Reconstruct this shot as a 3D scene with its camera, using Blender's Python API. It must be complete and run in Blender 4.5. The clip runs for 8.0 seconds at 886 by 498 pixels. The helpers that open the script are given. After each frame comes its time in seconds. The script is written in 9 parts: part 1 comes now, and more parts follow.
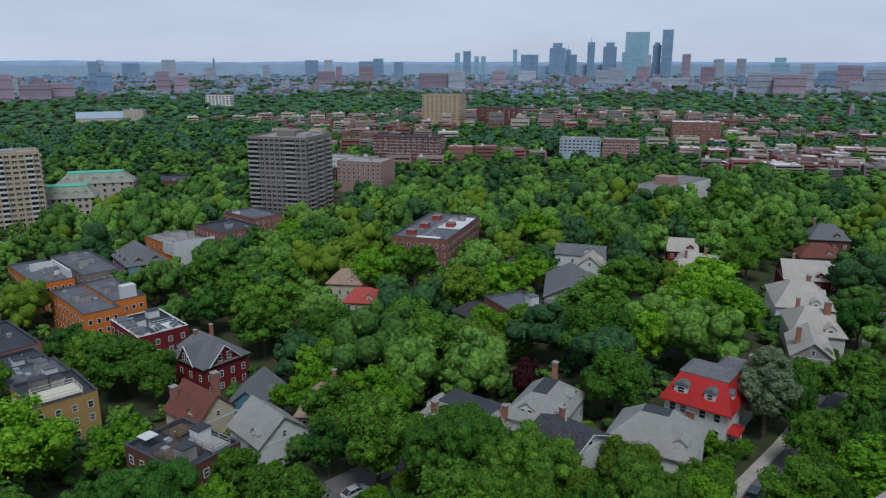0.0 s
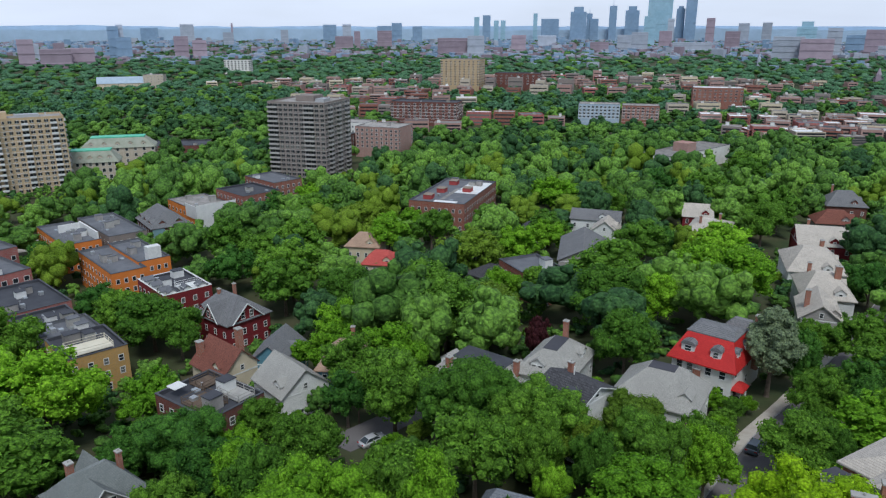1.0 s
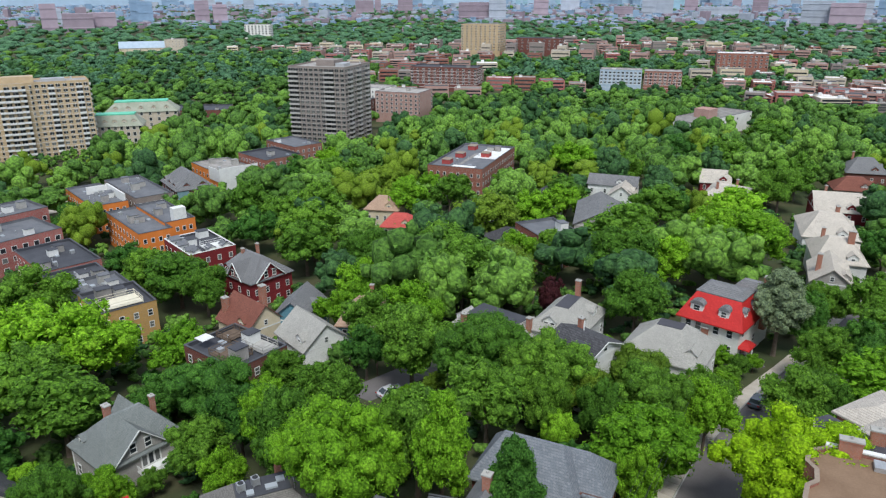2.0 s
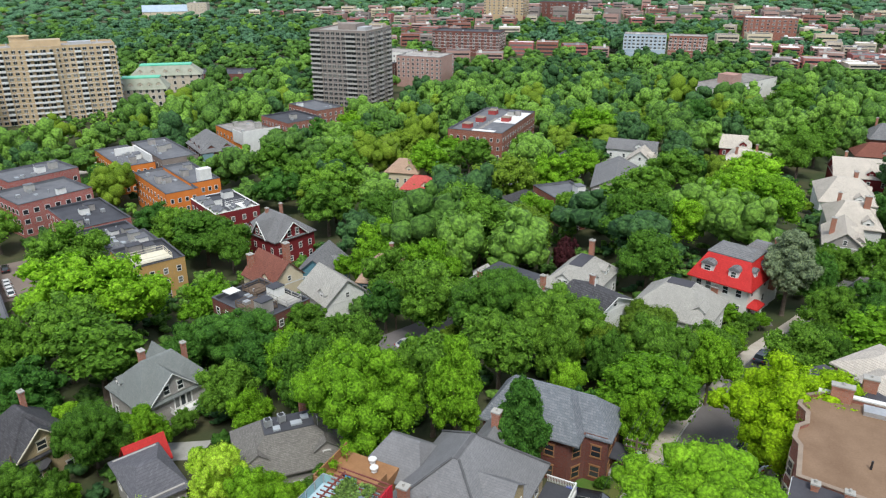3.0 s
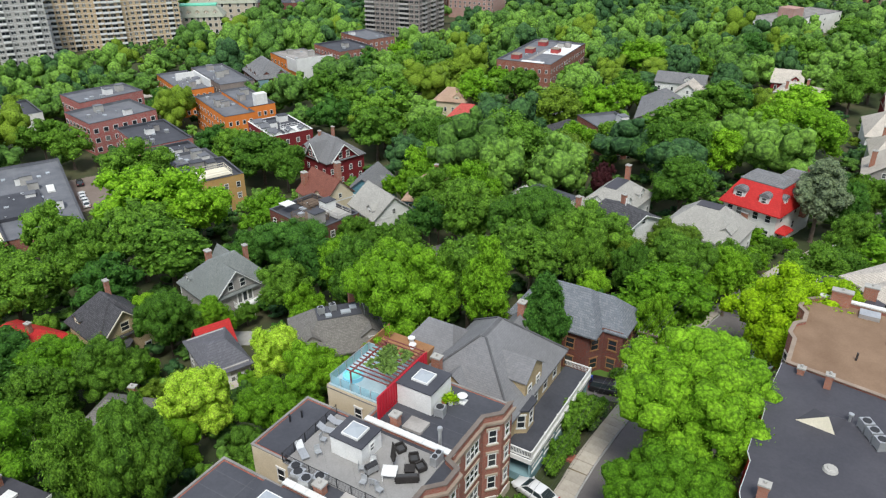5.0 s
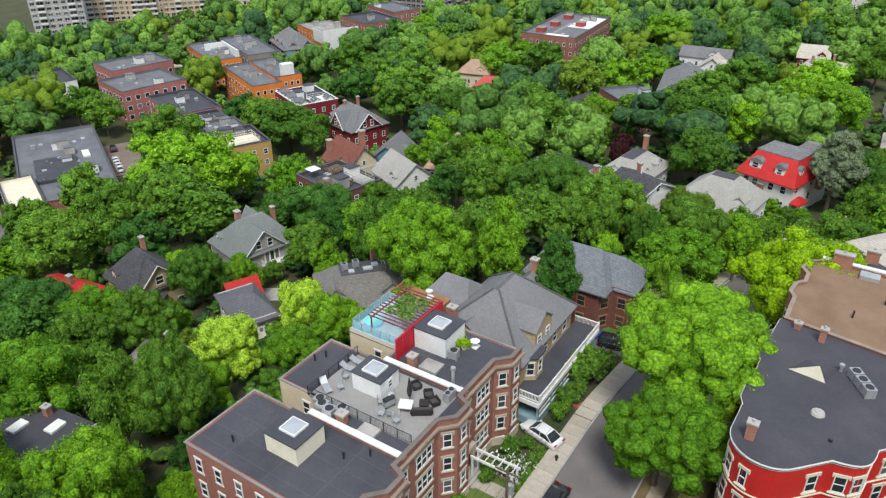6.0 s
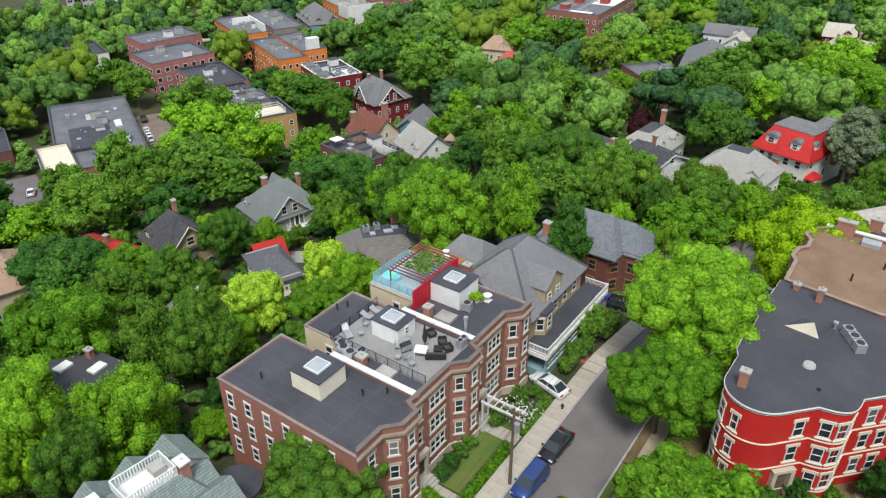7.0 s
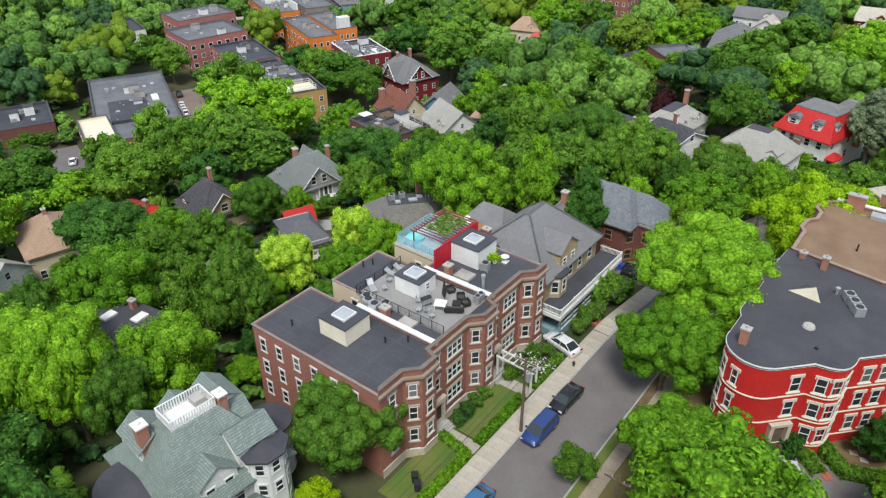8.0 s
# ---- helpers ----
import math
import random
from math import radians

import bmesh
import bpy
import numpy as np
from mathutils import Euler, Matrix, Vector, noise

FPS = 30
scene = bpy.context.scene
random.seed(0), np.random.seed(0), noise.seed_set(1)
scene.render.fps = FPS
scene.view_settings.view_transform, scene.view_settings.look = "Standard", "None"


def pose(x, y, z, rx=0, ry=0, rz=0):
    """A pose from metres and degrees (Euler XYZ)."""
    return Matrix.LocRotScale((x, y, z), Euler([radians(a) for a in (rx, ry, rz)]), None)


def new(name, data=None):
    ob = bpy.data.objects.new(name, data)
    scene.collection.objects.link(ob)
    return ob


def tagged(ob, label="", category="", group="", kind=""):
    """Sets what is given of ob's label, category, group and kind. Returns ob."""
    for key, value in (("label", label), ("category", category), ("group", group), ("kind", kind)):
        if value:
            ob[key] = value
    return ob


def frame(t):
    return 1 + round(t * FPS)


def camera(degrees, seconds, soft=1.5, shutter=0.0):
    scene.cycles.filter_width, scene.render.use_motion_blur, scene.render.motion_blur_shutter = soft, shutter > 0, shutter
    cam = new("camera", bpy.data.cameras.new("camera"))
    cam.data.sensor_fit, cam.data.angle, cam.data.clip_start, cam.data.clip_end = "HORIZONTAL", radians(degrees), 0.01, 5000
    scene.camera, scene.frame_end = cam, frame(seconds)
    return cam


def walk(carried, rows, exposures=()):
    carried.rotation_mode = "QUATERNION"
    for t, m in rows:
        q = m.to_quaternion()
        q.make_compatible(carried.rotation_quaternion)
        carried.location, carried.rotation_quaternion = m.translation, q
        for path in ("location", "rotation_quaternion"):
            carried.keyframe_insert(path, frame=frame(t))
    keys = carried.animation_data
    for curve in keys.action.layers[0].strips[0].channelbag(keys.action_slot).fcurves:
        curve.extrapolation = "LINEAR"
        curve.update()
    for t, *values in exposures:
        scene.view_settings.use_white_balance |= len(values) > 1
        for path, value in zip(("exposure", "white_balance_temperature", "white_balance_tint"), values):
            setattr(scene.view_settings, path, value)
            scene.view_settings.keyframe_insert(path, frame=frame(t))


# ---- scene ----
cam = camera(63.1, 8.0, soft=1.25)
METRES, EYE, TILT, LEAN, TURN = 37.2, 53.1, -4.3, -3.8, 23.1
ROWS = [
    (0.0, 0.0, 0.0, 0.0, -0.69, -10.3, 3.81),
    (0.5, 0.005, -0.0544, -0.003, -0.02, -11.57, 3.78),
    (1.0, 0.0115, -0.109, -0.0086, 0.77, -12.82, 3.75),
    (1.5, 0.0193, -0.1644, -0.0139, 1.57, -14.06, 3.7),
    (3.0, 0.0499, -0.3414, -0.0291, 4.11, -17.79, 3.59),
    (3.5, 0.062, -0.4021, -0.0336, 5.06, -19.04, 3.53),
    (4.0, 0.0751, -0.4628, -0.039, 6.08, -20.28, 3.48),
    (4.5, 0.0899, -0.524, -0.0446, 7.15, -21.46, 3.4),
    (6.0, 0.1426, -0.7147, -0.0603, 10.28, -24.18, 3.12),
    (6.5, 0.1623, -0.7765, -0.0646, 11.22, -25.02, 3.06),
    (7.0, 0.183, -0.8398, -0.0686, 12.24, -25.64, 2.99),
    (7.5, 0.2048, -0.9032, -0.0727, 13.4, -26.22, 2.9),
    (8.0, 0.2273, -0.9678, -0.0771, 14.61, -26.72, 2.79),
]
walk(cam, [(t, pose(0, 0, EYE, TILT, LEAN, TURN) @ pose(METRES * x, METRES * y, METRES * z, 90 + pitch, roll, yaw)) for t, x, y, z, yaw, pitch, roll in ROWS],
     exposures=[(0.0, -1.4, 5700, 6.0), (0.5, -1.17, 5750, 6.0), (1.0, -0.95, 5850, 6.0), (1.5, -0.64, 5950, 6.0), (2.2, -0.38, 6200, 6.0), (3.0, -0.27, 6350, 6.0), (8.0, -0.27, 6400, 6.0)])

# ---- sky and sun: a bright, thinly overcast early-summer day ----
SUN_UP, SUN_ROUND = 58.0, 150.0
world = bpy.data.worlds.new("world")
scene.world = world
world.use_nodes = True
wn, wl = world.node_tree.nodes, world.node_tree.links
sky = wn.new("ShaderNodeTexSky")
sky.sky_type, sky.sun_disc = "NISHITA", False
sky.sun_elevation, sky.sun_rotation = radians(SUN_UP), radians(SUN_ROUND)
back = wn["Background"]
back.inputs["Strength"].default_value = 0.115
coord = wn.new("ShaderNodeTexCoord")
stretch = wn.new("ShaderNodeMapping")
stretch.inputs["Scale"].default_value = (1.0, 1.0, 5.0)
cloud = wn.new("ShaderNodeTexNoise")
cloud.inputs["Scale"].default_value, cloud.inputs["Detail"].default_value, cloud.inputs["Roughness"].default_value = 2.2, 6.0, 0.55
ramp = wn.new("ShaderNodeMapRange")
ramp.inputs["From Min"].default_value, ramp.inputs["From Max"].default_value = 0.3, 0.7
ramp.inputs["To Min"].default_value, ramp.inputs["To Max"].default_value = 0.72, 0.97
blend = wn.new("ShaderNodeMix")
blend.data_type = "RGBA"
blend.inputs["B"].default_value = (14.6, 15.1, 17.2, 1)
wl.new(coord.outputs["Generated"], stretch.inputs["Vector"])
wl.new(stretch.outputs[0], cloud.inputs["Vector"])
wl.new(cloud.outputs["Fac"], ramp.inputs["Value"])
# haze thickens towards the horizon, the zenith stays clearer
height = wn.new("ShaderNodeSeparateXYZ")
thin = wn.new("ShaderNodeMapRange")
thin.inputs["From Min"].default_value, thin.inputs["From Max"].default_value = 0.05, 0.75
thin.inputs["To Min"].default_value, thin.inputs["To Max"].default_value = 1.0, 0.35
cover = wn.new("ShaderNodeMath")
cover.operation = "MULTIPLY"
wl.new(coord.outputs["Generated"], height.inputs[0])
wl.new(height.outputs["Z"], thin.inputs["Value"])
wl.new(thin.outputs[0], cover.inputs[0])
wl.new(ramp.outputs[0], cover.inputs[1])
wl.new(cover.outputs[0], blend.inputs["Factor"])
wl.new(sky.outputs[0], blend.inputs["A"])
wl.new(blend.outputs["Result"], back.inputs["Color"])
sun = new("sun", bpy.data.lights.new("sun", "SUN"))
sun.data.energy, sun.data.angle, sun.data.color = 4.6, radians(18), (1.0, 0.96, 0.9)
sun.rotation_euler = (radians(90 - SUN_UP), 0, radians(180 - SUN_ROUND))

# ---- materials ----
MATS = {}


def principled(name):
    m = bpy.data.materials.new(name)
    m.use_nodes = True
    return m, m.node_tree.nodes, m.node_tree.links, m.node_tree.nodes["Principled BSDF"]


def grain(n, l, scale, detail=4.0, rough=0.6, coord_out=None):
    node = n.new("ShaderNodeTexNoise")
    node.inputs["Scale"].default_value, node.inputs["Detail"].default_value, node.inputs["Roughness"].default_value = scale, detail, rough
    l.new(coord_out, node.inputs["Vector"])
    return node.outputs["Fac"]


def mixed(n, l, fac, a, b, kind="MIX"):
    node = n.new("ShaderNodeMix")
    node.data_type, node.blend_type = "RGBA", kind
    for key, v in (("Factor", fac), ("A", a), ("B", b)):
        if isinstance(v, (int, float)):
            node.inputs[key].default_value = v
        elif isinstance(v, tuple):
            node.inputs[key].default_value = (*v[:3], 1)
        else:
            l.new(v, node.inputs[key])
    return node.outputs["Result"]


def spread(n, l, value, low, high, to_low=0.0, to_high=1.0):
    node = n.new("ShaderNodeMapRange")
    for key, v in (("From Min", low), ("From Max", high), ("To Min", to_low), ("To Max", to_high)):
        node.inputs[key].default_value = v
    l.new(value, node.inputs["Value"])
    return node.outputs[0]


def surf(name, c1, c2, scale=0.5, rough=0.8, bump=0.15, fine=9.0, metal=0.0, spec=0.3, vary=0.0):
    """A weathered surface: two tones in large stains and fine grain, with a fine relief."""
    if name in MATS:
        return MATS[name]
    m, n, l, b = principled(name)
    o = n.new("ShaderNodeTexCoord").outputs["Object"]
    big = spread(n, l, grain(n, l, scale, 5, 0.6, o), 0.32, 0.68)
    small = grain(n, l, fine, 3, 0.7, o)
    col = mixed(n, l, big, c1, c2)
    col = mixed(n, l, 0.55, col, mixed(n, l, small, (0.55, 0.55, 0.55), (1.45, 1.45, 1.45)), "MULTIPLY")
    if vary:
        r = n.new("ShaderNodeObjectInfo").outputs["Random"]
        v = spread(n, l, r, 0, 1, 1 - vary, 1 + vary)
        col = mixed(n, l, 1.0, col, v, "MULTIPLY")
    l.new(col, b.inputs["Base Color"])
    b.inputs["Roughness"].default_value, b.inputs["Metallic"].default_value, b.inputs["Specular IOR Level"].default_value = rough, metal, spec
    if bump:
        k = n.new("ShaderNodeBump")
        k.inputs["Strength"].default_value, k.inputs["Distance"].default_value = bump, 0.03
        l.new(small, k.inputs["Height"])
        l.new(k.outputs[0], b.inputs["Normal"])
    MATS[name] = m
    return m


def coursed(name, c1, c2, joint, width, height, gap, rough=0.85, flat=False, bump=0.4, stain=0.25):
    """Courses of bricks, boards, shingles or slates of real size; flat lays them on a slope seen from above."""
    if name in MATS:
        return MATS[name]
    m, n, l, b = principled(name)
    o = n.new("ShaderNodeTexCoord").outputs["Object"]
    sep = n.new("ShaderNodeSeparateXYZ")
    l.new(o, sep.inputs[0])
    add = n.new("ShaderNodeMath")
    l.new(sep.outputs["X"], add.inputs[0]), l.new(sep.outputs["Y"], add.inputs[1])
    com = n.new("ShaderNodeCombineXYZ")
    l.new(add.outputs[0], com.inputs["X"]), l.new(sep.outputs["Z"], com.inputs["Y"])
    t = n.new("ShaderNodeTexBrick")
    t.inputs["Scale"].default_value = 1.0
    t.inputs["Brick Width"].default_value, t.inputs["Row Height"].default_value, t.inputs["Mortar Size"].default_value = width, height, gap
    t.inputs["Color1"].default_value, t.inputs["Color2"].default_value, t.inputs["Mortar"].default_value = (*c1, 1), (*c2, 1), (*joint, 1)
    l.new(com.outputs[0], t.inputs["Vector"])
    big = grain(n, l, 0.35, 5, 0.65, o)
    col = mixed(n, l, 1.0, t.outputs["Color"], mixed(n, l, big, (1 - stain,) * 3, (1 + stain,) * 3), "MULTIPLY")
    fine = grain(n, l, 6.0, 3, 0.7, o)
    col = mixed(n, l, 0.6, col, mixed(n, l, fine, (0.6,) * 3, (1.4,) * 3), "MULTIPLY")
    l.new(col, b.inputs["Base Color"])
    b.inputs["Roughness"].default_value, b.inputs["Specular IOR Level"].default_value = rough, 0.25
    k = n.new("ShaderNodeBump")
    k.inputs["Strength"].default_value, k.inputs["Distance"].default_value = bump, 0.02
    l.new(t.outputs["Fac"], k.inputs["Height"])
    k.invert = True
    l.new(k.outputs[0], b.inputs["Normal"])
    MATS[name] = m
    return m


def leaf(name, c1, c2, c3, through_leaf=0.25, tone=1.38, vary=1.0, clump=3.3):
    """Foliage: each leaf clump its own tone, each tree its own cast, with a fine leafy relief whose shade is also
    painted into the colour.
    """
    m, n, l, b = principled(name)
    c1, c2, c3 = [(tone * c[0] * 0.93, tone * c[1] * 0.98, tone * c[2] * 1.35) for c in (c1, c2, c3)]
    isl = n.new("ShaderNodeNewGeometry").outputs["Random Per Island"]
    obj = n.new("ShaderNodeObjectInfo").outputs["Random"]
    o = n.new("ShaderNodeTexCoord").outputs["Object"]
    patch = spread(n, l, grain(n, l, 0.35, 3, 0.6, o), 0.35, 0.65)
    col = mixed(n, l, isl, c1, c2)
    col = mixed(n, l, spread(n, l, patch, 0, 1, 0.0, 0.6), col, c3)
    # leaf clusters of uneven outline; their edges serve as crevices
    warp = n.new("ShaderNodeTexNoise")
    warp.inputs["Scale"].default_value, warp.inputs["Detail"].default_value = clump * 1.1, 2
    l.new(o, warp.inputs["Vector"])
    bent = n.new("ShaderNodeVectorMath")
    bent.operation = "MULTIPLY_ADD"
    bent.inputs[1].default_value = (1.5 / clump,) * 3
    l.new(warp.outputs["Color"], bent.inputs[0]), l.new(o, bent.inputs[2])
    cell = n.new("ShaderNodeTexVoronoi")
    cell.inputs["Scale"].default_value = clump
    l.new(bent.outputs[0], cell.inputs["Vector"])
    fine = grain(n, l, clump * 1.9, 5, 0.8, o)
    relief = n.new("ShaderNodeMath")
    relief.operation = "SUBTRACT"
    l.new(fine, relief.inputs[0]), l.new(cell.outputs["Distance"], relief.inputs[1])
    # painted shade: crevices between clusters darkened, cluster middles lightened
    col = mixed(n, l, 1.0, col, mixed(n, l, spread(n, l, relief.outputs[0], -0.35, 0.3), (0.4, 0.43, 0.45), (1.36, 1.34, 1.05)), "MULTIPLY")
    col = mixed(n, l, 1.0, col, mixed(n, l, obj, (1 - 0.25 * vary, 1 - 0.18 * vary, 1 - 0.16 * vary), (1 + 0.4 * vary, 1 + 0.3 * vary, 1 + 0.15 * vary)), "MULTIPLY")
    l.new(col, b.inputs["Base Color"])
    b.inputs["Roughness"].default_value, b.inputs["Specular IOR Level"].default_value = 0.62, 0.08
    k = n.new("ShaderNodeBump")
    k.inputs["Strength"].default_value, k.inputs["Distance"].default_value = 0.8, 0.6 / clump
    l.new(relief.outputs[0], k.inputs["Height"])
    l.new(k.outputs[0], b.inputs["Normal"])
    tr = n.new("ShaderNodeBsdfTranslucent")
    l.new(mixed(n, l, 1.0, col, (1.3, 1.35, 0.6), "MULTIPLY"), tr.inputs["Color"])
    mix = n.new("ShaderNodeMixShader")
    mix.inputs[0].default_value = through_leaf
    l.new(b.outputs[0], mix.inputs[1]), l.new(tr.outputs[0], mix.inputs[2])
    l.new(mix.outputs[0], n["Material Output"].inputs["Surface"])
    MATS[name] = m
    return m


def plain(name, c, rough=0.5, metal=0.0, spec=0.5):
    if name not in MATS:
        m, n, l, b = principled(name)
        b.inputs["Base Color"].default_value = (*c, 1)
        b.inputs["Roughness"].default_value, b.inputs["Metallic"].default_value, b.inputs["Specular IOR Level"].default_value = rough, metal, spec
        MATS[name] = m
    return MATS[name]


def pane_glass(name, c, rough=0.06):
    """A dark window pane that mirrors the sky; panes differ in how much blind or curtain stands behind them."""
    m, n, l, b = principled(name)
    r = n.new("ShaderNodeObjectInfo").outputs["Random"]
    l.new(mixed(n, l, spread(n, l, r, 0.6, 1.1), c, (0.2, 0.2, 0.19)), b.inputs["Base Color"])
    b.inputs["Roughness"].default_value, b.inputs["Specular IOR Level"].default_value = rough, 0.35
    MATS[name] = m
    return m


GLASS = pane_glass("window_glass", (0.025, 0.03, 0.035))
WHITE = surf("white_paint", (0.6, 0.6, 0.585), (0.7, 0.7, 0.68), 0.8, 0.55, 0.05)
CREAM = surf("cream_paint", (0.6, 0.55, 0.43), (0.68, 0.63, 0.5), 0.8, 0.6, 0.05)
STONE = surf("pale_stone", (0.42, 0.36, 0.28), (0.52, 0.46, 0.37), 0.6, 0.8, 0.2)
TRIM_STONE = surf("weathered_trim_stone", (0.33, 0.28, 0.215), (0.42, 0.365, 0.29), 0.6, 0.8, 0.2)
COPING_BROWN = surf("dark_weathered_coping", (0.12, 0.098, 0.085), (0.18, 0.15, 0.13), 0.6, 0.8, 0.2)
BROWNSTONE = surf("brown_sandstone", (0.22, 0.17, 0.13), (0.3, 0.24, 0.19), 0.6, 0.8, 0.2)
BRICK = coursed("red_brick", (0.225, 0.07, 0.047), (0.31, 0.1, 0.066), (0.26, 0.17, 0.14), 0.22, 0.075, 0.012)
BRICK_RED = coursed("bright_red_brick", (0.33, 0.085, 0.075), (0.4, 0.11, 0.095), (0.32, 0.2, 0.18), 0.22, 0.075, 0.012)
BRICK_DARK = coursed("dark_red_brick", (0.13, 0.04, 0.03), (0.19, 0.055, 0.04), (0.14, 0.09, 0.08), 0.22, 0.075, 0.012)
BRICK_PAINT = coursed("red_painted_brick", (0.46, 0.02, 0.018), (0.54, 0.03, 0.025), (0.4, 0.02, 0.018), 0.22, 0.075, 0.01, 0.5, stain=0.15)
BRICK_TAN = coursed("tan_brick", (0.42, 0.3, 0.16), (0.5, 0.37, 0.21), (0.45, 0.36, 0.25), 0.22, 0.075, 0.012)
BRICK_OCHRE = coursed("ochre_brick", (0.44, 0.25, 0.075), (0.52, 0.31, 0.1), (0.4, 0.27, 0.13), 0.22, 0.075, 0.012)
BRICK_ORANGE = surf("orange_render", (0.58, 0.17, 0.03), (0.66, 0.21, 0.045), 0.3, 0.75, 0.1)
BRICK_PINK = coursed("pink_brick", (0.34, 0.19, 0.16), (0.4, 0.24, 0.2), (0.36, 0.27, 0.24), 0.22, 0.075, 0.012)
BRICK_GREY = coursed("grey_brown_brick", (0.2, 0.165, 0.15), (0.26, 0.215, 0.195), (0.25, 0.22, 0.2), 0.22, 0.075, 0.012)
CHIMNEY = coursed("chimney_brick", (0.3, 0.1, 0.06), (0.38, 0.14, 0.085), (0.3, 0.2, 0.16), 0.22, 0.075, 0.014)
MEMBRANE = surf("dark_roof_membrane", (0.043, 0.045, 0.055), (0.068, 0.07, 0.082), 0.25, 0.7, 0.1, 3.0)
SEAM = surf("roof_seam_tape", (0.064, 0.066, 0.076), (0.085, 0.087, 0.098), 0.25, 0.7, 0.1, 3.0)
MEMBRANE_PURPLE = surf("slate_grey_membrane", (0.044, 0.044, 0.054), (0.066, 0.064, 0.075), 0.22, 0.65, 0.1, 3.0)
GREY_ROOF = surf("mid_grey_roof_sheet", (0.105, 0.11, 0.125), (0.16, 0.165, 0.18), 0.25, 0.75, 0.1, 3.0)
GRAVEL_ROOF = surf("pale_gravel_roof", (0.2, 0.19, 0.18), (0.36, 0.34, 0.32), 0.3, 0.95, 0.3, 5.0, vary=0.25)
WHITE_ROOF = surf("white_roof_coating", (0.62, 0.62, 0.62), (0.76, 0.76, 0.76), 0.4, 0.6, 0.05)
TAN_ROOF = surf("tan_gravel_roof", (0.17, 0.108, 0.068), (0.24, 0.16, 0.105), 0.25, 0.95, 0.25, 5.0)
SHINGLE_GREY = coursed("grey_shingles", (0.15, 0.15, 0.155), (0.2, 0.2, 0.205), (0.09, 0.09, 0.095), 0.3, 0.13, 0.012)
SHINGLE_PALE = coursed("pale_grey_shingles", (0.31, 0.3, 0.275), (0.37, 0.36, 0.33), (0.21, 0.205, 0.19), 0.3, 0.13, 0.012)
SHINGLE_DARK = coursed("charcoal_shingles", (0.05, 0.05, 0.055), (0.085, 0.083, 0.09), (0.03, 0.03, 0.035), 0.35, 0.16, 0.014)
SHINGLE_GREEN = coursed("grey_green_shingles", (0.16, 0.2, 0.185), (0.215, 0.26, 0.24), (0.1, 0.12, 0.11), 0.3, 0.15, 0.014)
SHINGLE_BROWN = coursed("brown_red_shingles", (0.16, 0.06, 0.045), (0.22, 0.085, 0.06), (0.1, 0.04, 0.03), 0.3, 0.14, 0.012)
SHINGLE_TAN = coursed("tan_shingles", (0.33, 0.22, 0.16), (0.4, 0.28, 0.2), (0.25, 0.17, 0.12), 0.3, 0.14, 0.012)
SLATE = coursed("blue_grey_slates", (0.135, 0.15, 0.172), (0.195, 0.208, 0.23), (0.105, 0.115, 0.13), 0.3, 0.2, 0.014)
TILE_RED = coursed("bright_red_roof_tiles", (0.4, 0.02, 0.019), (0.47, 0.028, 0.025), (0.3, 0.015, 0.014), 0.25, 0.3, 0.012, 0.6)
SIDING_GREY = coursed("grey_clapboard", (0.33, 0.31, 0.29), (0.36, 0.34, 0.32), (0.24, 0.22, 0.21), 4.0, 0.14, 0.012, 0.7)
SIDING_TAN = coursed("tan_clapboard", (0.42, 0.33, 0.2), (0.46, 0.36, 0.22), (0.32, 0.25, 0.15), 4.0, 0.14, 0.012, 0.7)
SIDING_WHITE = coursed("white_clapboard", (0.66, 0.66, 0.64), (0.72, 0.72, 0.7), (0.5, 0.5, 0.49), 4.0, 0.14, 0.012, 0.7)
SIDING_RED = coursed("dark_red_clapboard", (0.17, 0.02, 0.025), (0.21, 0.027, 0.03), (0.12, 0.015, 0.02), 4.0, 0.14, 0.012, 0.7)
SIDING_TEAL = coursed("teal_clapboard", (0.1, 0.22, 0.28), (0.12, 0.25, 0.31), (0.07, 0.16, 0.2), 4.0, 0.14, 0.012, 0.7)
STUCCO = surf("cream_stucco", (0.52, 0.44, 0.31), (0.6, 0.52, 0.38), 0.4, 0.85, 0.2)
STUCCO_WHITE = surf("white_stucco", (0.62, 0.61, 0.57), (0.72, 0.71, 0.67), 0.4, 0.85, 0.2)
CONCRETE = surf("concrete", (0.3, 0.29, 0.27), (0.4, 0.39, 0.365), 0.5, 0.85, 0.2)
COPPER = surf("green_copper", (0.1, 0.45, 0.3), (0.16, 0.55, 0.38), 0.3, 0.6, 0.1)
ASPHALT = surf("asphalt", (0.125, 0.114, 0.113), (0.172, 0.158, 0.156), 0.16, 0.9, 0.3, 6.0)
PAVING = surf("sidewalk_concrete", (0.34, 0.3, 0.25), (0.44, 0.4, 0.345), 0.35, 0.9, 0.2, 4.0, vary=0.1)
PAVING_TAN = surf("worn_tan_sidewalk", (0.25, 0.205, 0.155), (0.33, 0.275, 0.215), 0.35, 0.9, 0.2, 4.0, vary=0.06)
KERB = surf("granite_kerb", (0.3, 0.29, 0.28), (0.38, 0.37, 0.36), 1.0, 0.85, 0.2)
GRASS = surf("lawn_grass", (0.065, 0.14, 0.02), (0.14, 0.145, 0.04), 0.25, 0.95, 0.6, 7.0)
DRYGRASS = surf("dry_brown_grass", (0.17, 0.125, 0.055), (0.13, 0.14, 0.045), 0.3, 0.95, 0.5, 7.0)
EARTH = surf("wooded_ground", (0.035, 0.055, 0.018), (0.075, 0.07, 0.035), 0.1, 0.95, 0.5, 2.0)
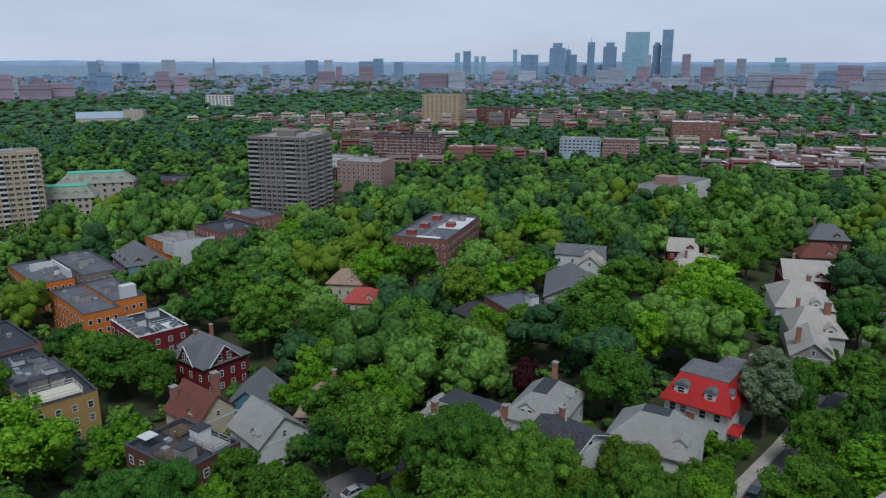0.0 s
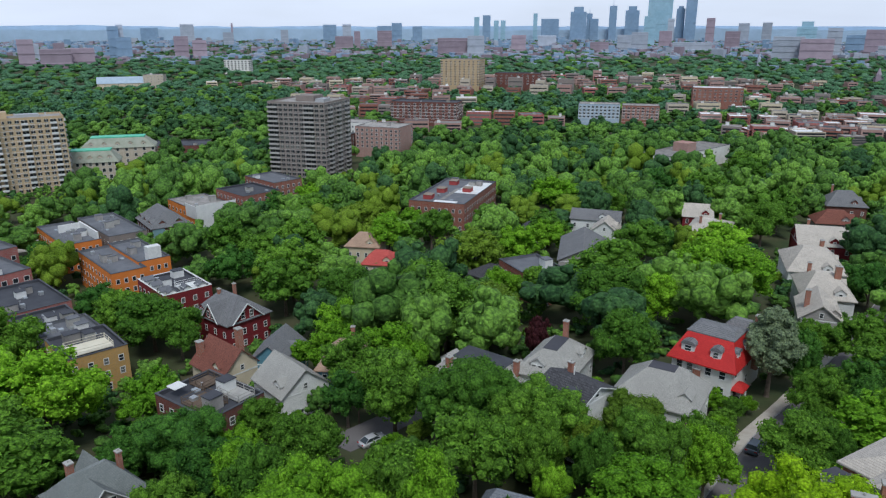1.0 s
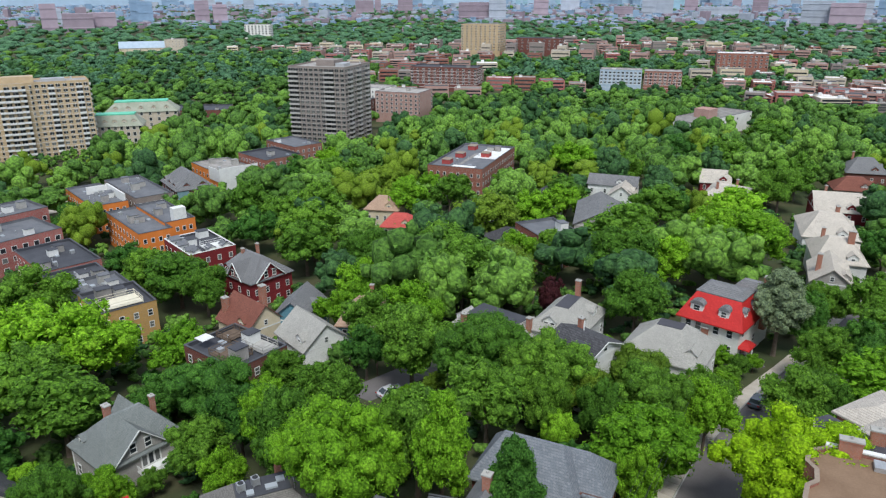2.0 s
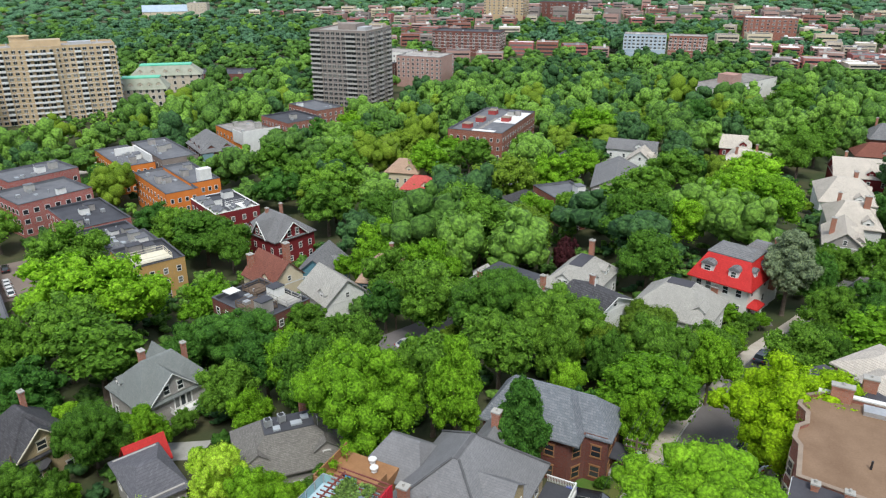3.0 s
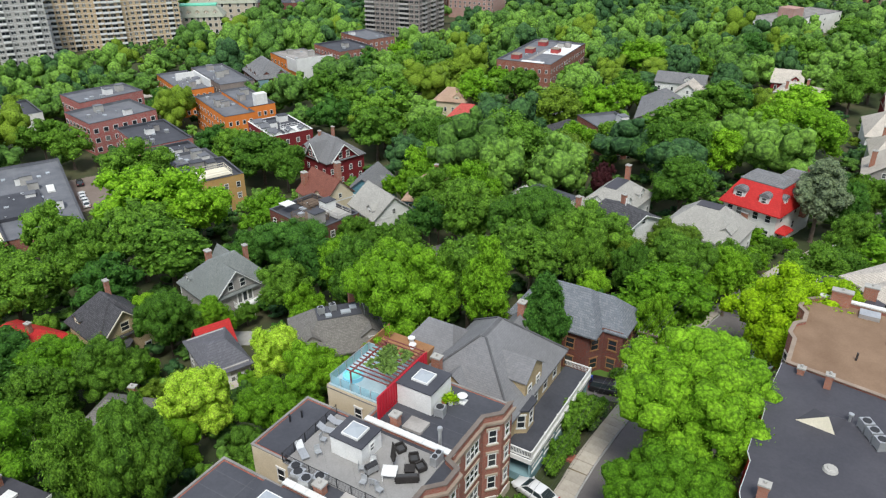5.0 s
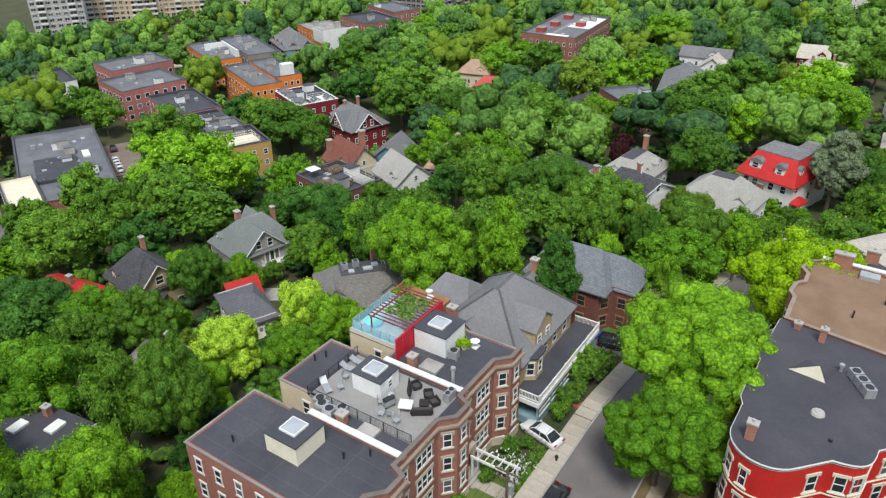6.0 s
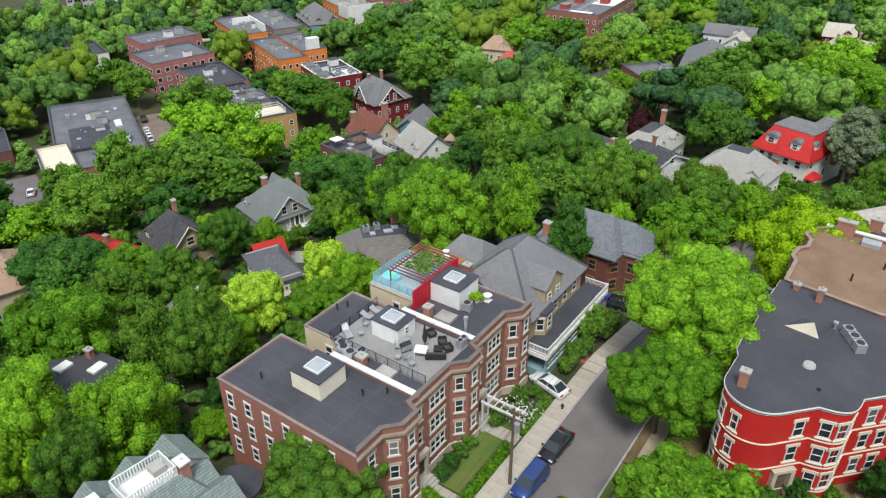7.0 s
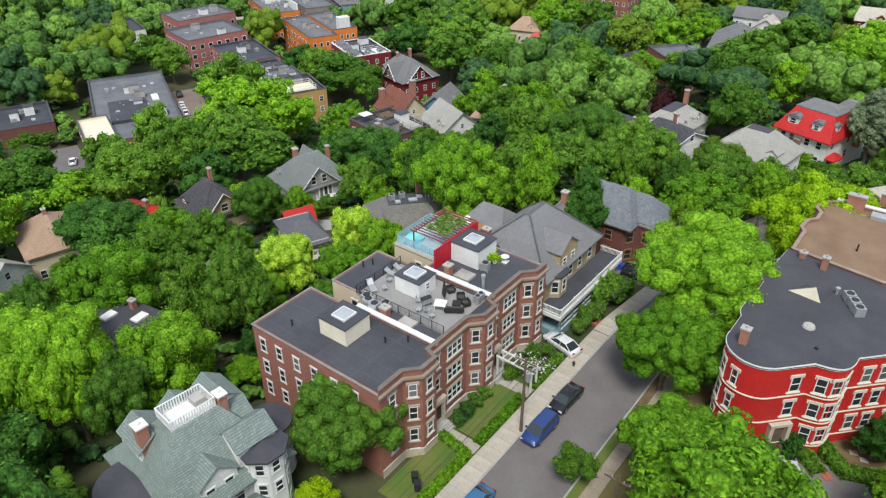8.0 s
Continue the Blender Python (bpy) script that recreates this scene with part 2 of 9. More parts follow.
MULCH = surf("garden_soil", (0.1, 0.065, 0.035), (0.16, 0.12, 0.06), 0.5, 0.95, 0.5, 5.0)
BRICKPATH = coursed("brick_path", (0.3, 0.09, 0.06), (0.36, 0.12, 0.08), (0.2, 0.1, 0.08), 0.2, 0.1, 0.01)
BARK = surf("grey_brown_bark", (0.09, 0.07, 0.052), (0.15, 0.12, 0.095), 1.5, 0.95, 0.8, 12.0)
TIMBER = surf("weathered_pole_wood", (0.1, 0.07, 0.05), (0.15, 0.11, 0.08), 1.0, 0.9, 0.4, 8.0)
WOOD = surf("brown_deck_wood", (0.24, 0.12, 0.055), (0.32, 0.17, 0.08), 0.8, 0.7, 0.2)
DECKING = coursed("grey_deck_boards", (0.23, 0.225, 0.22), (0.28, 0.27, 0.26), (0.15, 0.145, 0.14), 3.0, 0.14, 0.012, 0.8)
METAL = surf("galvanised_metal", (0.42, 0.43, 0.44), (0.52, 0.53, 0.54), 1.5, 0.4, 0.05, metal=0.6)
BLACK = plain("black_metal", (0.02, 0.02, 0.022), 0.5)
RED_PAINT = surf("deep_red_paint", (0.4, 0.015, 0.03), (0.46, 0.022, 0.04), 0.7, 0.5, 0.05)
RUBBER = plain("tyre_rubber", (0.02, 0.02, 0.02), 0.9)
SKYLIGHT = plain("skylight_acrylic", (0.34, 0.37, 0.4), 0.2)
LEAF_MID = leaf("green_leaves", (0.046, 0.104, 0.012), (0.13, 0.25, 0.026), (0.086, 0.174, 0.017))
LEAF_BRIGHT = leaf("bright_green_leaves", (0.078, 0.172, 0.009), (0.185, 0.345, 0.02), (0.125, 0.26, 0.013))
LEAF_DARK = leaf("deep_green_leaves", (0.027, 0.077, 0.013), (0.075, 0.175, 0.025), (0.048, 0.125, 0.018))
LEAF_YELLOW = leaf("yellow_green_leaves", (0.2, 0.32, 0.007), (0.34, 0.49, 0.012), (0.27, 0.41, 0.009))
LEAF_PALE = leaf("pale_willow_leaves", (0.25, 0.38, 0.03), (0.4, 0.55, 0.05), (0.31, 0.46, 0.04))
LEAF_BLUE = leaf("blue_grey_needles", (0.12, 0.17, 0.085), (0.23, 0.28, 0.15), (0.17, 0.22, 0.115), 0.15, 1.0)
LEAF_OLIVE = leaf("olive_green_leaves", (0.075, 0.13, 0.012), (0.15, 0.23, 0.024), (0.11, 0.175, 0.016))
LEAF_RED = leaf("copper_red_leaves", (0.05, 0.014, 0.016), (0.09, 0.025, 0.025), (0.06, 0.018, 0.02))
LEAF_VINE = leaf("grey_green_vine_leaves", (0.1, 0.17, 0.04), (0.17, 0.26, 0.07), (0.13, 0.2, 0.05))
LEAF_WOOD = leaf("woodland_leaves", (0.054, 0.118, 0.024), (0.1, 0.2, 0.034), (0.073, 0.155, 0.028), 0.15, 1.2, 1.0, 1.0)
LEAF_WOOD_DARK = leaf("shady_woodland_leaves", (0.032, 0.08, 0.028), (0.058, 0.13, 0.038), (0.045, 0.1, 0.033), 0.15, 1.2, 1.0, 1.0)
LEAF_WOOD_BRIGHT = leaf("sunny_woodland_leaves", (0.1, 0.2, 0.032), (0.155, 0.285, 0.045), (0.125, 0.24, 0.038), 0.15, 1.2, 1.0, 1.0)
# leaf green with distance haze put into the colour
LEAF_HAZE = leaf("hazed_far_leaves", (0.045, 0.105, 0.05), (0.07, 0.14, 0.066), (0.056, 0.12, 0.06), 0.1, 1.55, 1.0, 0.6)

# ---- geometry helpers ----


class Shape:
    """Collects vertices and faces of one mesh."""

    def __init__(self):
        self.v, self.f, self.m = [], [], []

    def add(self, verts, faces, mi=0):
        k = len(self.v)
        self.v += [tuple(p) for p in verts]
        self.f += [tuple(i + k for i in f) for f in faces]
        self.m += [mi] * len(faces)
        return self

    def box(self, x0, x1, y0, y1, z0, z1, mi=0, turn=0.0, at=(0, 0)):
        c, s = math.cos(turn), math.sin(turn)
        pts = [(x, y, z) for z in (z0, z1) for x, y in ((x0, y0), (x1, y0), (x1, y1), (x0, y1))]
        pts = [(at[0] + c * x - s * y, at[1] + s * x + c * y, z) for x, y, z in pts]
        return self.add(pts, [(3, 2, 1, 0), (4, 5, 6, 7), (0, 1, 5, 4), (1, 2, 6, 5), (2, 3, 7, 6), (3, 0, 4, 7)], mi)

    def prism(self, pts, z0, z1, mi=0):
        n = len(pts)
        v = [(x, y, z0) for x, y in pts] + [(x, y, z1) for x, y in pts]
        f = [tuple(range(n - 1, -1, -1)), tuple(range(n, 2 * n))] + [(i, (i + 1) % n, n + (i + 1) % n, n + i) for i in range(n)]
        return self.add(v, f, mi)

    def taper(self, x, y, z0, z1, r0, r1, n=8, mi=0, lean=(0, 0)):
        v = [(x + r0 * math.cos(a), y + r0 * math.sin(a), z0) for a in [math.tau * i / n for i in range(n)]]
        v += [(x + lean[0] + r1 * math.cos(a), y + lean[1] + r1 * math.sin(a), z1) for a in [math.tau * i / n for i in range(n)]]
        return self.add(v, [tuple(range(n - 1, -1, -1)), tuple(range(n, 2 * n))] + [(i, (i + 1) % n, n + (i + 1) % n, n + i) for i in range(n)], mi)

    def rod(self, a, b, r0, r1=None, n=6, mi=0):
        a, b = Vector(a), Vector(b)
        r1 = r0 if r1 is None else r1
        d = (b - a).normalized()
        u = d.orthogonal().normalized()
        w = d.cross(u)
        ring = [math.cos(math.tau * i / n) * u + math.sin(math.tau * i / n) * w for i in range(n)]
        v = [a + r0 * p for p in ring] + [b + r1 * p for p in ring]
        return self.add(v, [tuple(range(n - 1, -1, -1)), tuple(range(n, 2 * n))] + [(i, (i + 1) % n, n + (i + 1) % n, n + i) for i in range(n)], mi)

    def ring(self, outer, inner, z0, z1, mi=0):
        """A wall that follows a closed outline: outer and inner corner lists of equal length."""
        n = len(outer)
        v = [(x, y, z0) for x, y in outer] + [(x, y, z1) for x, y in outer] + [(x, y, z0) for x, y in inner] + [(x, y, z1) for x, y in inner]
        f = []
        for i in range(n):
            j = (i + 1) % n
            f += [(i, j, n + j, n + i), (2 * n + j, 2 * n + i, 3 * n + i, 3 * n + j), (n + i, n + j, 3 * n + j, 3 * n + i), (j, i, 2 * n + i, 2 * n + j)]
        return self.add(v, f, mi)

    def mesh(self, name, mats):
        me = bpy.data.meshes.new(name)
        me.from_pydata(self.v, [], self.f)
        for m in mats if isinstance(mats, (list, tuple)) else [mats]:
            me.materials.append(m)
        if any(self.m):
            me.polygons.foreach_set("material_index", self.m)
        me.update()
        return me


def thing(name, label, category, x, y, z, yaw=0.0, group="", kind=""):
    ob = new(name)
    ob.empty_display_size = 0.3
    ob.matrix_basis = pose(x, y, z, 0, 0, yaw)
    return tagged(ob, label, category, group, kind)


def part(name, shape, mats, parent, label="", at=None):
    ob = new(name, shape if isinstance(shape, bpy.types.Mesh) else shape.mesh(name, mats))
    ob.parent = parent
    if at is not None:
        ob.matrix_basis = at
    if label:
        ob["label"] = label
    return ob


def inset(pts, d):
    """The closed outline moved inwards by d; corners run counter-clockwise."""
    out, n = [], len(pts)
    for i in range(n):
        p, q, r = Vector(pts[i - 1]), Vector(pts[i]), Vector(pts[(i + 1) % n])
        a, b = (q - p).normalized(), (r - q).normalized()
        na, nb = Vector((-a.y, a.x)), Vector((-b.y, b.x))
        k = na + nb
        out.append(tuple(q + k * (d / max(0.25, 1 + na.dot(nb)))))
    return out


# ---- the lie of the land: a street on a hillside that falls to the west and north into a valley ----
def land(x, y):
    raw = 0.2 * max(0.0, -x - 26) + 0.08 * max(0.0, y - 38)
    return -28 * (1 - math.exp(-raw / 18))


STREET = [(-260, 0.5), (35, 0.5), (60, 1.6), (79, 3.8), (104, 10), (120, 15.5), (157, 27), (250, 52), (330, 70)]


def street_x(y):
    for (y0, x0), (y1, x1) in zip(STREET, STREET[1:]):
        if y <= y1:
            k = max(0.0, (y - y0) / (y1 - y0))
            return x0 + (x1 - x0) * k
    return STREET[-1][1]


TAKEN = []      # footprints that trees keep out of: (x, y, half length, half width, yaw)
VIEW_STRIPS = []      # strips towards the camera where trees stay low to keep houses in view: (x, y, way x, way y, length, half width)
# a spot midway along the camera's path, which the strips point to
FLIGHT_MID = Vector((12.0, -15.0))


def claim(x, y, hx, hy, yaw=0.0, yard=0.0):
    TAKEN.append((x, y, hx, hy, radians(yaw)))
    # yard: length of the strip kept open to the camera's view
    if yard:
        d = (FLIGHT_MID - Vector((x, y))).normalized()
        VIEW_STRIPS.append((x, y, d.x, d.y, yard + 0.6 * max(hx, hy), 0.35 * (hx + hy) + 0.35 * max(hx, hy)))


# ---- windows ----
WINDOWS = {}


def window_mesh(w, h, kind, frame_mat):
    """kind: sash (two lights and a stone or timber sill), wide (three lights), far (frame and pane in one)."""
    key = (round(w, 2), round(h, 2), kind, frame_mat.name)
    if key in WINDOWS:
        return WINDOWS[key]
    if kind == "plain":
        x, t, s = w / 2, 0.14, Shape()
        v = [(a * x, b, c) for b in (0.02, -0.08) for a, c in ((-1, 0), (1, 0), (1, h), (-1, h))] + [(a * (x - t), -0.08, c) for a, c in ((-1, t), (1, t), (1, h - t), (-1, h - t))]
        s.add(v, [(0, 1, 5, 4), (1, 2, 6, 5), (2, 3, 7, 6), (3, 0, 4, 7), (4, 5, 9, 8), (5, 6, 10, 9), (6, 7, 11, 10), (7, 4, 8, 11)])
        s.f.append((8, 9, 10, 11))
        s.m.append(1)
        WINDOWS[key] = (s.mesh("window", [frame_mat, GLASS]), None)
        return WINDOWS[key]
    t = 0.08 if kind != "far" else 0.12
    xs = [-w / 2, -w / 2 + t] + ([-w / 6 - 0.05, -w / 6 + 0.05, w / 6 - 0.05, w / 6 + 0.05] if kind == "wide" else []) + [w / 2 - t, w / 2]
    zs = [0, t, h * 0.5 - 0.035, h * 0.5 + 0.035, h - t, h]
    if kind != "far":
        xs = [-w / 2 - 0.08] + xs + [w / 2 + 0.08]
        zs = [-0.12] + zs + [h + 0.13]
    posts = {0, 1, len(xs) - 2, len(xs) - 3} if kind != "far" else {0, len(xs) - 2}
    rails = {0, 1, 3, 5, 6} if kind != "far" else {0, 2, 4}
    if kind == "wide":
        posts |= {3, 5}

    def solid(i, j):
        if not (0 <= i < len(xs) - 1 and 0 <= j < len(zs) - 1):
            return False
        if kind != "far" and i in (0, len(xs) - 2):
            return j in (0, len(zs) - 2)
        return i in posts or j in rails

    s, p, seen = Shape(), Shape(), {}

    def corner(i, j, k):
        if (i, j, k) not in seen:
            seen[(i, j, k)] = len(s.v)
            s.v.append((xs[i], -0.08 if k == 0 else 0.02 if k == 1 else -0.02, zs[j]))
        return seen[(i, j, k)]

    def face(pts, mi=0):
        s.f.append(tuple(corner(*q) for q in pts))
        s.m.append(mi)

    for i in range(len(xs) - 1):
        for j in range(len(zs) - 1):
            if solid(i, j):
                face([(i, j, 0), (i + 1, j, 0), (i + 1, j + 1, 0), (i, j + 1, 0)])
                for di, dj, e0, e1 in ((0, -1, (i, j), (i + 1, j)), (1, 0, (i + 1, j), (i + 1, j + 1)), (0, 1, (i + 1, j + 1), (i, j + 1)), (-1, 0, (i, j + 1), (i, j))):
                    if not solid(i + di, j + dj):
                        face([(*e0, 1), (*e1, 1), (*e1, 0), (*e0, 0)])
            elif kind == "far":
                face([(i, j, 1), (i + 1, j, 1), (i + 1, j + 1, 1), (i, j + 1, 1)], 1)
    if kind == "far":
        s.v = [(x, -0.03 if y > 0 else y, z) for x, y, z in s.v]
        for i, j, e0, e1 in ((0, 0, (0, 0), (len(xs) - 1, 0)), (0, 0, (len(xs) - 1, 0), (len(xs) - 1, len(zs) - 1)), (0, 0, (len(xs) - 1, len(zs) - 1), (0, len(zs) - 1)), (0, 0, (0, len(zs) - 1), (0, 0))):
            k = len(s.v)
            a, c = s.v[seen[(*e0, 1)]], s.v[seen[(*e1, 1)]]
            s.v += [(a[0], 0.02, a[2]), (c[0], 0.02, c[2])]
            s.f.append((k, k + 1, seen[(*e1, 1)], seen[(*e0, 1)]))
            s.m.append(0)
        WINDOWS[key] = (s.mesh("window", [frame_mat, GLASS]), None)
    else:
        p.add([(-w / 2 + t, -0.025, t), (w / 2 - t, -0.025, t), (w / 2 - t, -0.025, h - t), (-w / 2 + t, -0.025, h - t)], [(0, 1, 2, 3)])
        WINDOWS[key] = (s.mesh("window", frame_mat), p.mesh("pane", GLASS))
    return WINDOWS[key]


def window(parent, x, y, z, yaw, w=1.0, h=1.6, kind="sash", frame_mat=None, surround=None):
    """A window on the outer face of a wall whose outward side is -y before the turn."""
    a, b = window_mesh(w, h, kind, frame_mat or WHITE)
    ob = part("window", a, None, parent, at=pose(x, y, z, 0, 0, yaw))
    if b:
        part("pane", b, None, ob)
    if surround:
        key = ("surround", round(w, 2), round(h, 2), surround.name)
        if key not in WINDOWS:
            a, c, z0, z1, z2 = w / 2 + 0.09, w / 2 + 0.2, h - 0.16, h + 0.05, h + 0.24
            edge = [(-c, z0), (-a, z0), (-a, z1), (a, z1), (a, z0), (c, z0), (c, z2), (-c, z2)]
            q = Shape().add([(u, v, e) for v in (-0.1, 0.0) for u, e in edge], [tuple(range(8)), tuple(range(15, 7, -1))] + [((k + 1) % 8, k, 8 + k, 8 + (k + 1) % 8) for k in range(8)])
            WINDOWS[key] = (q.mesh("lintel", surround), Shape().box(-c, c, -0.15, 0.0, -0.2, -0.07).mesh("sill", surround))
        part("lintel", WINDOWS[key][0], None, ob)
        part("sill", WINDOWS[key][1], None, ob)
    return ob


def windows_on(parent, p0, p1, spots, sills, w=1.0, h=1.6, kind="sash", frame_mat=None, skip=(), surround=None):
    """Rows of windows on the wall from p0 to p1 (outline counter-clockwise): spots along it in metres, sills in metres."""
    a, b = Vector(p0), Vector(p1)
    d = (b - a).normalized()
    yaw = math.degrees(math.atan2(d.y, d.x))
    for r, z in enumerate(sills):
        for c, s in enumerate(spots):
            if (r, c) not in skip:
                q = a + d * s
                window(parent, q.x, q.y, z, yaw, w, h, kind, frame_mat, surround)


def spots_of(length, n, edge=1.2):
    return [length / 2] if n == 1 else [edge + (length - 2 * edge) * i / (n - 1) for i in range(n)]


# ---- roofs ----
def gable_roof(x0, x1, y0, y1, z0, z1, over=0.45, thick=0.18, along="x"):
    s = Shape()
    if along == "y":
        g = gable_roof(y0, y1, x0, x1, z0, z1, over, thick)
        s.add([(y, x, z) for x, y, z in g.v], [tuple(reversed(f)) for f in g.f])
        return s
    ym = (y0 + y1) / 2
    drop = over * (z1 - z0) / (ym - y0)
    a = [(x0 - over, y0 - over, z0 - drop), (x0 - over, ym, z1), (x0 - over, y1 + over, z0 - drop)]
    v = a + [(x, y, z + thick) for x, y, z in a]
    v += [(x1 + over, y, z) for _, y, z in v]
    return s.add(v, [(0, 1, 4, 3), (1, 2, 5, 4), (7, 6, 9, 10), (8, 7, 10, 11), (3, 4, 10, 9), (4, 5, 11, 10), (1, 0, 6, 7), (2, 1, 7, 8), (0, 3, 9, 6), (5, 2, 8, 11)])


def gable_wall(x0, x1, y0, y1, z0, z1, along="x"):
    """The two triangles under a gable roof, as one solid prism."""
    s = Shape()
    if along == "y":
        g = gable_wall(y0, y1, x0, x1, z0, z1)
        return s.add([(y, x, z) for x, y, z in g.v], [tuple(reversed(f)) for f in g.f])
    ym = (y0 + y1) / 2
    v = [(x0, y0, z0), (x0, y1, z0), (x0, ym, z1), (x1, y0, z0), (x1, y1, z0), (x1, ym, z1)]
    return s.add(v, [(0, 2, 1), (3, 4, 5), (0, 1, 4, 3), (0, 3, 5, 2), (1, 2, 5, 4)])


def hip_roof(x0, x1, y0, y1, z0, z1, top=(0.5, 0.5), over=0.5, thick=0.2):
    """top: the shares of length and width that the flat top or ridge keeps."""
    s = Shape()
    xm, ym, hx, hy = (x0 + x1) / 2, (y0 + y1) / 2, (x1 - x0) / 2, (y1 - y0) / 2
    tx, ty = hx * top[0], max(0.02, hy * top[1])
    drop = over * (z1 - z0) / max(0.6, hy - ty)
    v = [(xm + a * (hx + over), ym + b * (hy + over), z0 - drop) for a, b in ((-1, -1), (1, -1), (1, 1), (-1, 1))]
    v += [(x, y, z + thick) for x, y, z in v]
    v += [(xm + a * tx, ym + b * ty, z1 + thick) for a, b in ((-1, -1), (1, -1), (1, 1), (-1, 1))]
    return s.add(v, [(3, 2, 1, 0), (0, 1, 5, 4), (1, 2, 6, 5), (2, 3, 7, 6), (3, 0, 4, 7), (4, 5, 9, 8), (5, 6, 10, 9), (6, 7, 11, 10), (7, 4, 8, 11), (8, 9, 10, 11)])


def chimney(parent, x, y, z0, z1, w=0.75, d=0.6, mat=None, cap=None):
    ob = part("chimney", Shape().box(x - w / 2, x + w / 2, y - d / 2, y + d / 2, z0, z1 - 0.25).box(x - w / 2 - 0.06, x + w / 2 + 0.06, y - d / 2 - 0.06, y + d / 2 + 0.06, z1 - 0.45, z1 - 0.25), mat or CHIMNEY, parent)
    part("cap", Shape().box(x - w / 2 - 0.1, x + w / 2 + 0.1, y - d / 2 - 0.1, y + d / 2 + 0.1, z1 - 0.25, z1 - 0.1).taper(x, y, z1 - 0.1, z1 + 0.15, 0.14, 0.12), cap or CONCRETE, ob)
    return ob


def dormer(parent, x, y, z, yaw, w=1.8, h=1.5, depth=2.4, wall=None, roof=None, frame_mat=None, lights=1, flat=False):
    """A dormer whose front looks along -y before the turn."""
    m = pose(x, y, z, 0, 0, yaw)
    ob = part("dormer", Shape().box(-w / 2, w / 2, 0, depth, -0.3, h), wall or WHITE, parent, at=m)
    if flat:
        part("dormer_roof", Shape().box(-w / 2 - 0.2, w / 2 + 0.2, -0.25, depth, h, h + 0.14), roof or SHINGLE_GREY, ob)
    else:
        part("gable", gable_wall(-w / 2, w / 2, 0, depth, h, h + w * 0.38, "y"), wall or WHITE, ob)
        part("dormer_roof", gable_roof(-w / 2, w / 2, 0, depth, h, h + w * 0.38, 0.2, 0.1, "y"), roof or SHINGLE_GREY, ob)
    for i in range(lights):
        a, b = window_mesh(min(0.95, w / lights - 0.25), min(1.15, h - 0.2), "far", frame_mat or WHITE)
        part("window", a, None, ob, at=pose((i - (lights - 1) / 2) * w / lights, 0, 0.12))
    return ob


def porch(parent, x0, x1, y0, y1, z0, z1, mat=None, roof=None, rail_top=False):
    ob = part("porch", Shape().box(x0, x1, y0, y1, z0, z0 + 0.2), mat or WHITE, parent)
    part("porch_roof", Shape().box(x0 - 0.2, x1 + 0.2, y0 - 0.2, y1 + 0.2, z1 - 0.25, z1), roof or MEMBRANE, ob)
    n = max(2, int(max(x1 - x0, y1 - y0) / 2.6) + 1)
    for i in range(n):
        k = i / (n - 1)
        px, py = (x0 + 0.15 + (x1 - x0 - 0.3) * k, y0 + 0.15) if x1 - x0 > y1 - y0 else (x1 - 0.15, y0 + 0.15 + (y1 - y0 - 0.3) * k)
        part("post", Shape().taper(px, py, z0 + 0.2, z1 - 0.25, 0.13, 0.1), mat or WHITE, ob)
    return ob


